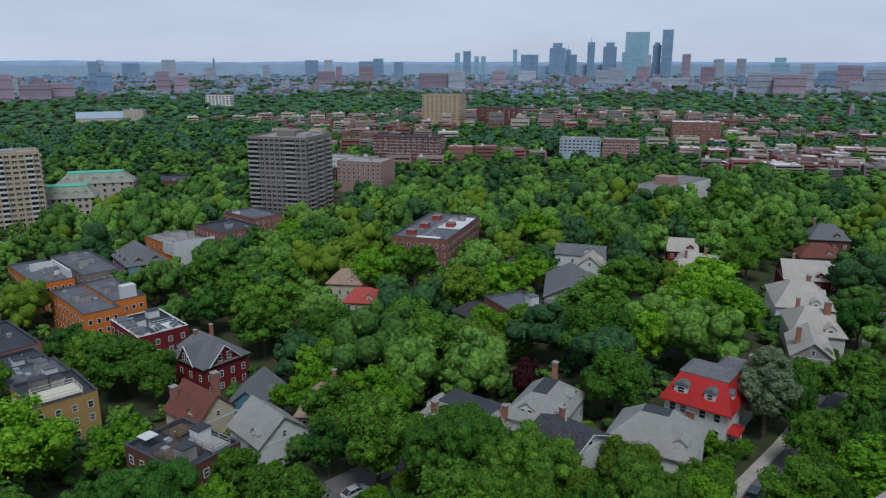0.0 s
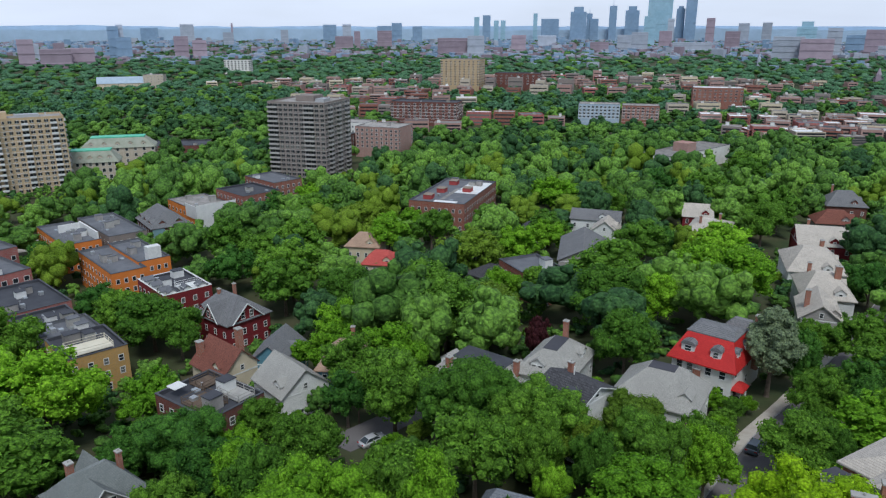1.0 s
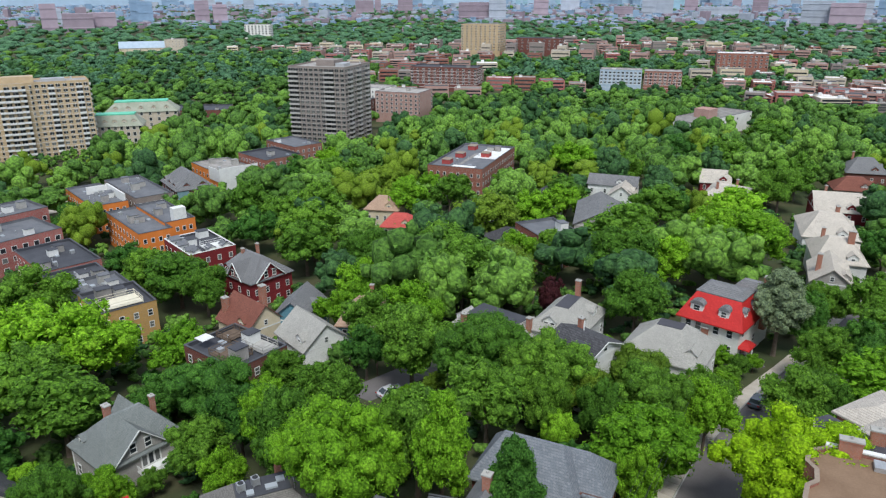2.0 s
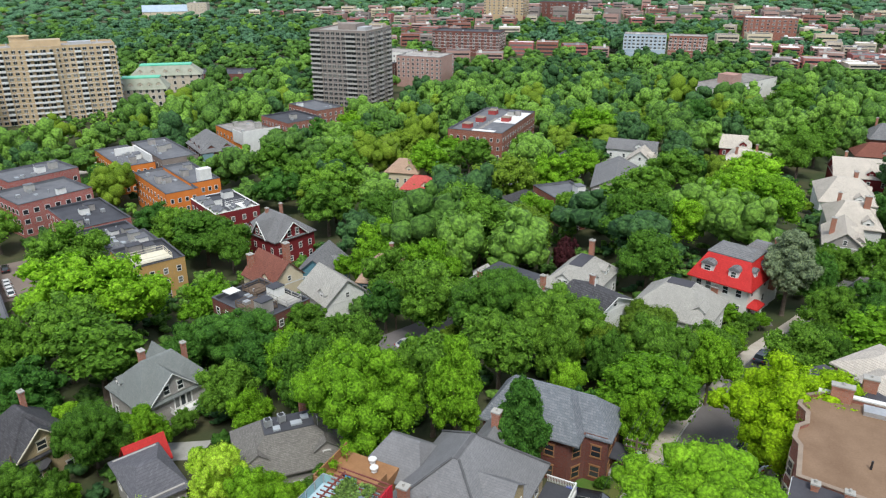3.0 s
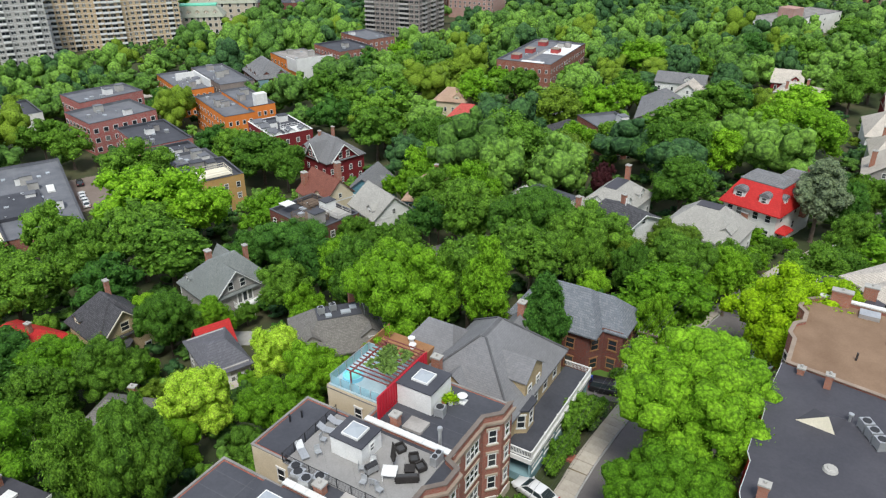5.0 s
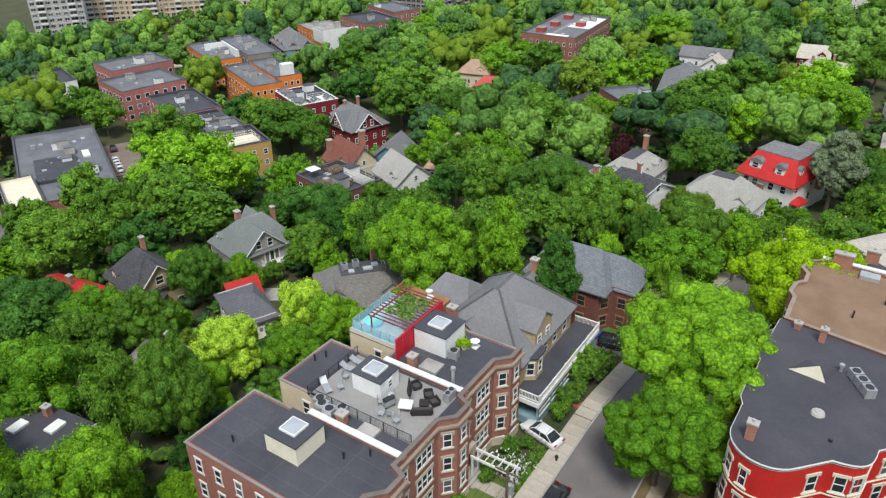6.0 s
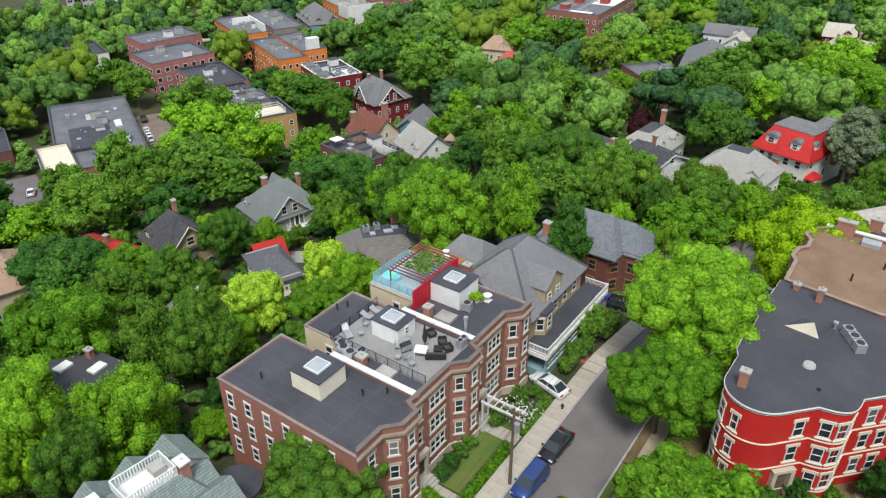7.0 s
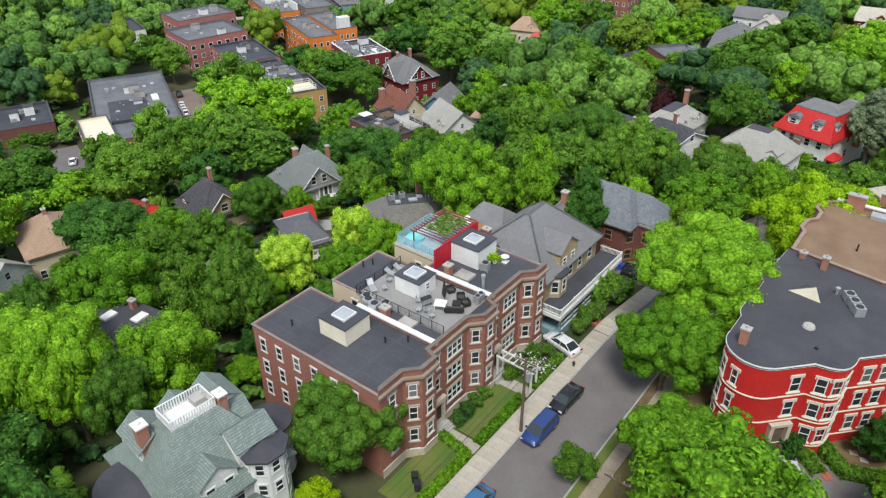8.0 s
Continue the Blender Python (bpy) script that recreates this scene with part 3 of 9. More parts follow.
# ---- whole buildings of a common kind ----
def house(label, x, y, yaw, lx, ly, eave, ridge, wall, roof, kind="gable", along="x", top=(0.4, 0.1), chims=(), dormers=(), name="house", yard=9.0, base=None,
          cols=(3, 3), flat_top=None, frame_mat=None, trim=True, win=(1.0, 1.55), lift=0.0, rows=None, gable_windows=True, far=False):
    """lx, ly: the plan; eave and ridge above the ground; chims: (x, y, top, side); dormers: (x, y, z, yaw, width, lights)."""
    g = land(x, y) + lift
    root = thing(name, label, "house", x, y, g, yaw)
    claim(x, y, lx / 2, ly / 2, yaw, yard)
    hx, hy = lx / 2, ly / 2
    body = part("wall", Shape().box(-hx, hx, -hy, hy, -4.0, eave), wall, root)
    if kind == "gable":
        part("gable", gable_wall(-hx, hx, -hy, hy, eave, ridge - 0.02, along), wall, root)
        part("roof", gable_roof(-hx, hx, -hy, hy, eave, ridge, along=along), roof, root)
    elif kind == "hip":
        r = part("roof", hip_roof(-hx, hx, -hy, hy, eave, ridge, top), roof, root)
        if flat_top:
            part("roof_deck", Shape().box(-hx * top[0] + 0.1, hx * top[0] - 0.1, -hy * top[1] + 0.1, hy * top[1] - 0.1, ridge + 0.2, ridge + 0.28), flat_top, r)
    if trim:
        part("fascia", Shape().ring([(-hx - 0.04, -hy - 0.04), (hx + 0.04, -hy - 0.04), (hx + 0.04, hy + 0.04), (-hx - 0.04, hy + 0.04)],
                                    [(-hx + 0.05, -hy + 0.05), (hx - 0.05, -hy + 0.05), (hx - 0.05, hy - 0.05), (-hx + 0.05, hy - 0.05)], eave - 0.42, eave - 0.15), frame_mat or WHITE, root)
    sills = rows or [1.0 + 2.9 * i for i in range(int((eave - 0.6) / 2.9))] or [1.0]
    k = "far" if far else "sash"
    for p0, p1, n in (((-hx, -hy), (hx, -hy), cols[0]), ((hx, -hy), (hx, hy), cols[1]), ((hx, hy), (-hx, hy), 0 if far else cols[0]), ((-hx, hy), (-hx, -hy), 0 if far else cols[1])):
        if n:
            windows_on(root, p0, p1, spots_of((Vector(p1) - Vector(p0)).length, n, 1.5), sills, *win, k, frame_mat)
    if kind == "gable" and gable_windows:
        ends = ((-hx, 0, -90), (hx, 0, 90)) if along == "x" else ((0, -hy, 0), (0, hy, 180))
        for ex, ey, ya in ends:
            window(root, ex, ey, eave + 0.25, ya, 0.9, 1.2, k, frame_mat)
    for cx, cy, ct, *side in chims:
        chimney(root, cx, cy, eave - 0.5, ct, *side)
    for dx, dy, dz, dyaw, dw, dl in dormers:
        dormer(root, dx, dy, dz, dyaw, dw, 1.45, 2.6, wall, roof, frame_mat, dl)
    return root


def block(label, x, y, yaw, lx, ly, height, wall, roof, floors, cols, name="apartment_building", parapet=0.7, coping=None, yard=12.0, lift=0.0, win=(1.1, 1.5), far=True,
          clutter=4, frame_mat=None, first=1.2, sides=(0, 1), band=None, banded=False, plain_top=False):
    """A flat-roofed block: walls, parapet with coping, roof, windows by storey, and roof machinery."""
    g = land(x, y) + lift
    root = thing(name, label, "building", x, y, g, yaw)
    claim(x, y, lx / 2, ly / 2, yaw, yard)
    hx, hy = lx / 2, ly / 2
    out = [(-hx, -hy), (hx, -hy), (hx, hy), (-hx, hy)]
    part("wall", Shape().prism(out, -5.0, height - parapet).ring(out, inset(out, 0.3), height - parapet, height), wall, root)
    part("roof", Shape().prism(inset(out, 0.302), height - parapet - 0.1, height - parapet + 0.05), roof, root)
    if not plain_top:
        part("coping", Shape().ring(inset(out, -0.08), inset(out, 0.36), height, height + 0.1), coping or SEAM, root)
        part("upstand", Shape().ring(inset(out, 0.302), inset(out, 0.34), height - parapet + 0.05, height - 0.01), roof, root)
    step = (height - parapet - first + 0.3) / floors
    if band:
        for i in range(1, floors):
            part("string_course", Shape().ring(inset(out, -0.07), inset(out, 0.05), first + i * step - 0.5, first + i * step - 0.3), band, root)
    for i, n in zip(sides, [cols[i % len(cols)] for i in sides]):
        p0, p1 = out[i], out[(i + 1) % 4]
        if banded:
            d = (Vector(p1) - Vector(p0)).normalized()
            o = Vector((d.y, -d.x)) * 0.05
            a, c, bands = Vector(p0) + d * 1.0, Vector(p1) - d * 1.0, Shape()
            for j in range(floors):
                bands.prism([tuple(a + o), tuple(c + o), tuple(c - o), tuple(a - o)], first + step * j, first + step * j + win[1])
            part("glazing", bands, GLASS, root)["kind"] = "stuff"
            continue
        windows_on(root, p0, p1, spots_of((Vector(p1) - Vector(p0)).length, n, 1.6), [first + step * j for j in range(min(2, floors - 1) if math.hypot(x, y) > 350 and floors > 3 else 0, floors)], *win, ("plain" if math.hypot(x, y) > 190 else "far") if far else "sash", frame_mat)
    rnd = random.Random(int(abs(x) * 7 + abs(y) * 3))
    z = height - parapet + 0.05
    for i in range(clutter if math.hypot(x, y) < 300 else min(clutter, 3)):
        px, py = rnd.uniform(-hx * 0.75, hx * 0.75), rnd.uniform(-hy * 0.75, hy * 0.75)
        k = i % 4
        if k == 0:
            w, d, hh = rnd.uniform(2, 3.2), rnd.uniform(2, 3.2), rnd.uniform(1.6, 2.4)
            hd = part("stair_head", Shape().box(px - w / 2, px + w / 2, py - d / 2, py + d / 2, z, z + hh), rnd.choice((WHITE, GRAVEL_ROOF, CONCRETE)), root)
            part("lid", Shape().box(px - w / 2 - 0.1, px + w / 2 + 0.1, py - d / 2 - 0.1, py + d / 2 + 0.1, z + hh, z + hh + 0.12), roof, hd)
        elif k == 1:
            air_conditioner(root, px, py, z, 0, 1.1, False)
        elif k == 2:
            part("skylight", Shape().box(px - 0.7, px + 0.7, py - 0.5, py + 0.5, z, z + 0.3), SKYLIGHT, root)
        else:
            part("vent_pipe", Shape().taper(px, py, z, z + 0.9, 0.12, 0.12).taper(px, py, z + 0.9, z + 1.05, 0.2, 0.2), METAL, root)
    return root


def air_conditioner(parent, x, y, z, yaw=0.0, w=0.95, near=True):
    ob = part("air_conditioner", Shape().box(-w / 2, w / 2, -w / 2, w / 2, 0.1, 0.95).box(-w / 2, -w / 2 + 0.1, -w / 2, w / 2, 0, 0.1).box(w / 2 - 0.1, w / 2, -w / 2, w / 2, 0, 0.1), METAL, parent, at=pose(x, y, z, 0, 0, yaw))
    if near:
        part("fan_grille", Shape().taper(0, 0, 0.95, 1.0, w * 0.4, w * 0.38, 12), BLACK, ob)
    return ob


# ---- ground: one sheet to the horizon ----
def ground_sheet():
    marks = sorted({*range(-320, 121, 8), *range(-1000, -320, 40), *range(120, 700, 40), *range(-4800, -1000, 400), *range(700, 4801, 400)})
    marks_y = sorted({*range(-120, 361, 8), *range(-1000, -120, 40), *range(360, 1400, 40), *range(-4800, -1000, 400), *range(1400, 4801, 400)})
    s, n = Shape(), len(marks)
    s.v = [(x, y, land(x, y) - 0.02) for y in marks_y for x in marks]
    s.f = [(j * n + i, j * n + i + 1, (j + 1) * n + i + 1, (j + 1) * n + i) for j in range(len(marks_y) - 1) for i in range(n - 1)]
    s.m = [0] * len(s.f)
    return tagged(new("ground", s.mesh("ground", EARTH)), "dark green wooded ground of a valley and hillside", "ground", kind="structure")


ground_sheet()


def ribbon(x0, x1, ya, yb, up, thick=0.0, step=4.0, centre=street_x):
    """A strip that follows the street, between two offsets from its middle line."""
    s = Shape()
    n = max(2, int((yb - ya) / step))
    ys = [ya + (yb - ya) * i / n for i in range(n + 1)]
    top = []
    for y in ys:
        c = centre(y)
        g = land(c, y)
        top.append([(c + x0, y, g + up), (c + x1, y, g + up)])
    for (a, b), (c, d) in zip(top, top[1:]):
        lo = [(x, y, z - max(thick, 0.02)) for x, y, z in (a, b, d, c)]
        s.add([a, b, d, c] + lo, [(0, 1, 2, 3), (4, 7, 6, 5), (0, 4, 5, 1), (1, 5, 6, 2), (2, 6, 7, 3), (3, 7, 4, 0)])
    return s


tagged(new("road", ribbon(-3.5, 3.5, -120, 330, 0.05).mesh("road", ASPHALT)), "worn grey asphalt residential street", "road", kind="structure")
tagged(new("kerb", ribbon(-3.68, -3.5, -120, 330, 0.2, 0.25).mesh("kerb", KERB)), "grey granite kerb stones along the street", "kerb", kind="structure")
tagged(new("kerb", ribbon(3.5, 3.68, -120, 330, 0.2, 0.25).mesh("kerb", KERB)), "grey granite kerb stones along the street", "kerb", kind="structure")
tagged(new("grass_verge", ribbon(3.69, 4.6, -60, 24, 0.17, 0.2).mesh("grass_verge", GRASS)), "green grass strip between kerb and sidewalk", "grass", kind="structure")
tagged(new("verge", ribbon(3.69, 4.6, 24.2, 330, 0.17, 0.2).mesh("verge", MULCH)), "bare trodden earth strip beside the kerb", "verge", kind="structure")
tagged(new("grass_verge", ribbon(-4.6, -3.69, 66, 84, 0.17, 0.2).mesh("grass_verge", GRASS)), "green grass strip between kerb and sidewalk", "grass", kind="structure")


def paved_walk(name, label, x0, x1, ya, yb, mat=None):
    """A sidewalk of cast slabs with open joints, on a bed."""
    root = tagged(new(name, ribbon(x0 + 0.02, x1 - 0.02, ya, yb, 0.16, 0.2).mesh(name, MULCH)), label, "pavement", kind="structure")
    slab = Shape().box(x0, x1, 0.012, 1.488, -0.06, 0.02).mesh("slab", mat or PAVING)
    y = ya
    while y < yb - 1.5:
        c, c1 = street_x(y), street_x(y + 1.5)
        z, z1 = land(c, y) + 0.18, land(c1, y + 1.5) + 0.18
        ob = new("slab", slab)
        ob.parent = root
        ob.matrix_basis = pose(c, y, z, math.degrees(math.atan2(z1 - z, 1.5)), 0, -math.degrees(math.atan2(c1 - c, 1.5)))
        y += 1.5
    return root


def patch(name, label, x, y, lx, ly, yaw, mat, up=0.06, category="ground", n=6):
    """A piece of ground cover that follows the land."""
    s = Shape()
    c, sn = math.cos(radians(yaw)), math.sin(radians(yaw))
    for i in range(n):
        for j in range(n):
            quad = []
            for a, b in ((i, j), (i + 1, j), (i + 1, j + 1), (i, j + 1)):
                u, v = lx * (a / n - 0.5), ly * (b / n - 0.5)
                px, py = x + c * u - sn * v, y + sn * u + c * v
                quad.append((px, py, land(px, py) + up))
            s.add(quad, [(0, 1, 2, 3)])
    bm = bmesh.new()
    me = s.mesh(name, mat)
    bm.from_mesh(me)
    bmesh.ops.remove_doubles(bm, verts=bm.verts, dist=0.01)
    r = bmesh.ops.extrude_face_region(bm, geom=bm.faces[:])
    bmesh.ops.translate(bm, vec=(0, 0, -0.3), verts=[e for e in r["geom"] if isinstance(e, bmesh.types.BMVert)])
    bmesh.ops.recalc_face_normals(bm, faces=bm.faces)
    bm.to_mesh(me)
    bm.free()
    claim(x, y, lx / 2, ly / 2, yaw)
    return tagged(new(name, me), label, category, kind="structure")


BROWN_ASPHALT = surf("brown_worn_asphalt", (0.16, 0.125, 0.105), (0.21, 0.17, 0.145), 0.16, 0.9, 0.3, 6.0)
patch("driveway", "worn asphalt driveway beside a red rowhouse", 21.5, 25.0, 11, 7, 35, ASPHALT)
patch("parking_lot", "brown-grey asphalt parking lot with parked cars", -164.0, 88.5, 30, 15, -27, BROWN_ASPHALT)
patch("side_street", "grey asphalt end of a side street under trees", -50.5, 90, 8, 17, -25, ASPHALT)
patch("driveway", "pale concrete driveway between trees", -84, 208, 6, 34, -10, CONCRETE)
patch("forecourt", "paved forecourt among street trees", -250, 175, 22, 30, -24, PAVING)
patch("lawn", "mown front lawn with worn patches", -7.6, 6.0, 4.4, 9.0, 0, GRASS, 0.1)
patch("lawn", "mown front lawn with worn patches", -7.6, 18.0, 4.4, 12.0, 0, GRASS, 0.1)
patch("lawn", "green front lawn", -6.5, 53.6, 6.0, 4.4, 0, GRASS, 0.1)
patch("yard", "bare trodden earth yard under a street tree", 8.2, 30.0, 3.4, 18, 0, MULCH, 0.08)
patch("yard", "dry brown lawn", 8.4, 12.5, 4.0, 18, 0, DRYGRASS, 0.08)
patch("driveway", "asphalt driveway", -6.6, 49.9, 7.5, 3.2, 10, ASPHALT, 0.13)
patch("driveway", "pale concrete driveway", 9.5, 67, 8, 5.5, 0, PAVING, 0.12)
patch("yard", "paved back yard with worn concrete", -63, 44, 10, 5, 20, CONCRETE, 0.08)
patch("driveway", "asphalt driveway beside a house with a red roof", 2.5, 117.0, 9.0, 5.0, 20, ASPHALT, 0.1)
patch("parking_lot", "grey asphalt yard behind low buildings", -150, 38, 24, 16, -20, ASPHALT)


STAIR_RED = surf("dull_red_render", (0.3, 0.05, 0.05), (0.36, 0.07, 0.065), 0.7, 0.8, 0.05)
TILE_CORAL = coursed("faded_coral_shingles", (0.4, 0.07, 0.06), (0.48, 0.1, 0.085), (0.3, 0.05, 0.045), 0.3, 0.2, 0.01)
PERGOLA = surf("dark_red_timber", (0.16, 0.045, 0.04), (0.22, 0.065, 0.055), 0.8, 0.7, 0.2)


# ---- the brick apartment building with three bays on the street ----
def brick_apartments():
    root = thing("apartment_building", "red brick apartment building with angled bays and flat roofs", "building", 0, 0, 0)
    top, flat = 10.9, 10.3
    xf, xb = -10.4, -9.2
    front = [(xf, 3.0)]
    for i in range(3):
        y = 6.2 + 9.8 * i
        front += [(xf, y), (xb, y + 1.3), (xb, y + 3.3)] + ([(xf, y + 3.8)] if i < 2 else [])
    end = front[-1][1]
    outline = front + [(-18.4, end), (-18.4, end + 0.01), (-25.4, end + 0.01), (-25.4, 22.6), (-19.6, 22.6), (-19.6, 20.4), (-26.0, 20.4), (-26.0, 13.2), (-20.6, 13.2), (-20.6, 10.8), (-26.8, 10.8), (-26.8, 3.0)]
    outline = [p for i, p in enumerate(outline) if i == 0 or (Vector(p) - Vector(outline[i - 1])).length > 0.05]
    for x, y, a, b in ((-18, 7, 8, 4), (-18, 16, 8.5, 5), (-17.5, 25, 8, 5)):
        claim(x, y, a, b)
    VIEW_STRIPS.append((-8, -6, 0.0, 1.0, 4, 3))
    part("wall", Shape().prism(outline, -6.0, flat), BRICK, root)
    # rear walls in cream render on the light courts
    part("court_wall", Shape().box(-26.03, -20.6, 13.15, 13.2, -6, flat).box(-26.05, -26.0, 13.15, 20.45, -6, flat), STUCCO, root)
    part("court_wall", Shape().box(-25.43, -19.6, 22.55, 22.6, -6, flat + 0.35).box(-25.45, -25.4, 22.55, end, -6, flat + 0.35), STUCCO, root)
    # parapets: stone-coped brick on the street side, metal edge at the back
    inner = inset(outline, 0.28)
    n = len(front)
    edge = Shape()
    for i in range(n - 1):
        a, b, c, d = outline[i], outline[i + 1], inner[i + 1], inner[i]
        edge.prism([a, b, c, d], flat, top - 0.1)
    part("parapet", edge, BRICK, root)
    cop, cor, low = Shape(), Shape(), Shape()
    o1, o2, i1, i2 = inset(outline, -0.1), inset(outline, -0.28), inset(outline, 0.33), inset(outline, 0.12)
    for i in range(n - 1):
        cop.prism([o1[i], o1[i + 1], i1[i + 1], i1[i]], top - 0.1, top)
        cor.prism([o2[i], o2[i + 1], outline[i + 1], outline[i]], 9.92, 10.15)
        cor.prism([o1[i], o1[i + 1], outline[i + 1], outline[i]], 9.72, 9.92)
        low.prism([o1[i], o1[i + 1], outline[i + 1], outline[i]], 0.0, 1.0)
    part("coping", cop, COPING_BROWN, root)
    part("cornice", cor, BROWNSTONE, root)
    part("basement_band", low, STONE, root, "pale stone basement course")
    rim = Shape()
    for i in range(n - 1, len(outline)):
        j = (i + 1) % len(outline)
        rim.prism([o1[i], o1[j], i2[j], i2[i]], flat, flat + 0.1)
    part("roof_edge", rim, GRAVEL_ROOF, root, "pale metal roof edge")
    # roofs
    part("roof", Shape().prism(inner, flat - 0.05, flat + 0.04), MEMBRANE, root)
    seams = Shape()
    for k in range(4):
        seams.box(-26.4, -10.9, 4.3 + 1.7 * k, 4.38 + 1.7 * k, flat + 0.04, flat + 0.05)
        seams.box(-17.5, -10.4, 21.6 + 1.7 * k, 21.68 + 1.7 * k, flat + 0.04, flat + 0.05)
    for k in range(3):
        seams.box(-23.0 + 4.5 * k, -22.9 + 4.5 * k, 3.4, 10.6, flat + 0.04, flat + 0.05)
    part("roof_seams", seams, SEAM, root)["kind"] = "stuff"
    # white party walls between the three houses
    for y, x0, x1 in ((11.1, -20.4, -10.3), (20.5, -19.4, -10.3)):
        w = part("party_wall", Shape().box(x0, x1, y - 0.2, y + 0.2, flat, flat + 0.42), BRICK, root)
        for k in range(9):
            a = x0 + (x1 - x0) * k / 9
            part("white_coping", Shape().box(a + 0.015, a + (x1 - x0) / 9 - 0.015, y - 0.3, y + 0.3, flat + 0.42, flat + 0.56), WHITE, w)
    # windows
    sills = [2.15, 4.9, 7.65]
    y0 = 3.0
    for i in range(3):
        y = 6.2 + 9.8 * i
        if i == 0:
            windows_on(root, (xf, 3.0), (xf, 6.2), [1.7], sills, 0.84, 1.55, surround=TRIM_STONE)
        windows_on(root, (xf, y), (xb, y + 1.3), [0.88], sills, 0.82, 1.55, surround=TRIM_STONE)
        windows_on(root, (xb, y + 1.3), (xb, y + 3.3), [1.0], sills, 0.84, 1.55, surround=TRIM_STONE)
        windows_on(root, (xf, y), (xb, y + 1.3), [0.88], [0.15], 0.9, 0.8)
        windows_on(root, (xb, y + 1.3), (xb, y + 3.3), [1.0], [0.15], 0.9, 0.8)
        if i < 2:
            p0, p1 = (xf, y + 3.8), (xf, y + 9.8)
            windows_on(root, p0, p1, [1.1], sills[1:], 0.82, 1.55, surround=TRIM_STONE)
            windows_on(root, p0, p1, [3.9], sills, 2.3, 1.55, "wide", surround=TRIM_STONE)
            windows_on(root, p0, p1, [3.9], [0.15], 2.0, 0.8, "wide")
            # entrance with a stone surround and steps
            d = y + 4.9
            door = part("entrance", Shape().box(xf - 0.02, xf + 0.35, d - 0.95, d - 0.65, 0, 3.3).box(xf - 0.02, xf + 0.35, d + 0.65, d + 0.95, 0, 3.3).box(xf - 0.02, xf + 0.42, d - 1.05, d + 1.05, 3.3, 3.8), STONE, root)
            part("door_leaf", Shape().box(xf, xf + 0.08, d - 0.6, d + 0.6, 0.5, 2.75), BLACK, door)
            part("transom_light", Shape().box(xf, xf + 0.05, d - 0.6, d + 0.6, 2.8, 3.3), GLASS, door)
            for k in range(3):
                part("step", Shape().box(xf, xf + 1.5 - 0.35 * k, d - 1.1, d + 1.1, 0.17 * k, 0.17 * (k + 1)), CONCRETE, door)
    windows_on(root, (-26.8, 3.0), (xf, 3.0), [1.3, 3.6, 6.0, 8.4, 11.0, 13.6], sills, 0.82, 1.55)
    windows_on(root, (-26.05, 13.15), (-20.6, 13.15), [3.2], [4.9, 7.65], 0.9, 1.5)
    windows_on(root, (-25.45, 22.55), (-19.6, 22.55), [3.6], [4.9, 7.85], 0.9, 1.5)
    windows_on(root, (-26.8, 10.8), (-26.8, 3.0), [2, 5.5], sills, 0.95, 1.5)
    windows_on(root, (-26.05, 20.4), (-26.05, 13.2), [2, 5], sills, 0.95, 1.5)
    windows_on(root, (-9.2, end), (-18.4, end), [2, 5], sills, 0.95, 1.5)
    # stair heads with skylights
    for x, y, w, d, h, wall in ((-18.8, 7.7, 3.4, 3.3, 1.9, CREAM), (-17.9, 17.2, 3.2, 2.7, 1.9, WHITE), (-16.6, 25.8, 3.6, 3.5, 2.3, WHITE)):
        hd = part("stair_head", Shape().box(x - w / 2, x + w / 2, y - d / 2, y + d / 2, flat, flat + h), wall, root)
        part("lid", Shape().box(x - w / 2 - 0.08, x + w / 2 + 0.08, y - d / 2 - 0.08, y + d / 2 + 0.08, flat + h, flat + h + 0.12), MEMBRANE, hd)
        s = Shape().box(x - 0.85, x + 0.85, y - 0.85, y + 0.85, flat + h + 0.12, flat + h + 0.32)
        part("skylight_kerb", s, WHITE, hd)
        part("skylight", Shape().add([(x - 0.75, y - 0.75, flat + h + 0.33), (x + 0.75, y - 0.75, flat + h + 0.33), (x + 0.75, y + 0.75, flat + h + 0.33), (x - 0.75, y + 0.75, flat + h + 0.33), (x, y, flat + h + 0.6)],
                                     [(0, 1, 4), (1, 2, 4), (2, 3, 4), (3, 0, 4), (3, 2, 1, 0)]), SKYLIGHT, hd)
    window(root, -16.3, 17.2, flat + 0.7, 90, 0.7, 0.9, "far")
    part("stair_door", Shape().box(-18.6, -17.8, 15.82, 15.86, flat + 0.1, flat + 1.8), WHITE, root)
    # roof deck of the middle house, with its railing
    z = flat + 0.1
    part("roof_deck", Shape().box(-22.2, -10.9, 12.9, 19.9, flat + 0.04, z), DECKING, root)
    rail = [(-22.2, 12.9), (-10.9, 12.9), (-10.9, 16.0), (-9.9, 17.2)]
    rails = part("railing", Shape().rod((-22.2, 12.9, z + 1.0), (-10.9, 12.9, z + 1.0), 0.03).rod((-22.2, 12.9, z + 0.12), (-10.9, 12.9, z + 0.12), 0.02).rod((-22.2, 12.9, z + 1.0), (-22.2, 19.9, z + 1.0), 0.03).rod((-22.2, 12.9, z + 0.12), (-22.2, 19.9, z + 0.12), 0.02), BLACK, root)
    for k in range(9):
        part("post", Shape().box(-22.24 + 1.41 * k, -22.18 + 1.41 * k, 12.87, 12.93, z, z + 1.05), BLACK, rails)
    for k in range(1, 6):
        part("post", Shape().box(-22.23, -22.17, 12.9 + 1.4 * k - 0.03, 12.9 + 1.4 * k + 0.03, z, z + 1.05), BLACK, rails)
    bars = Shape()
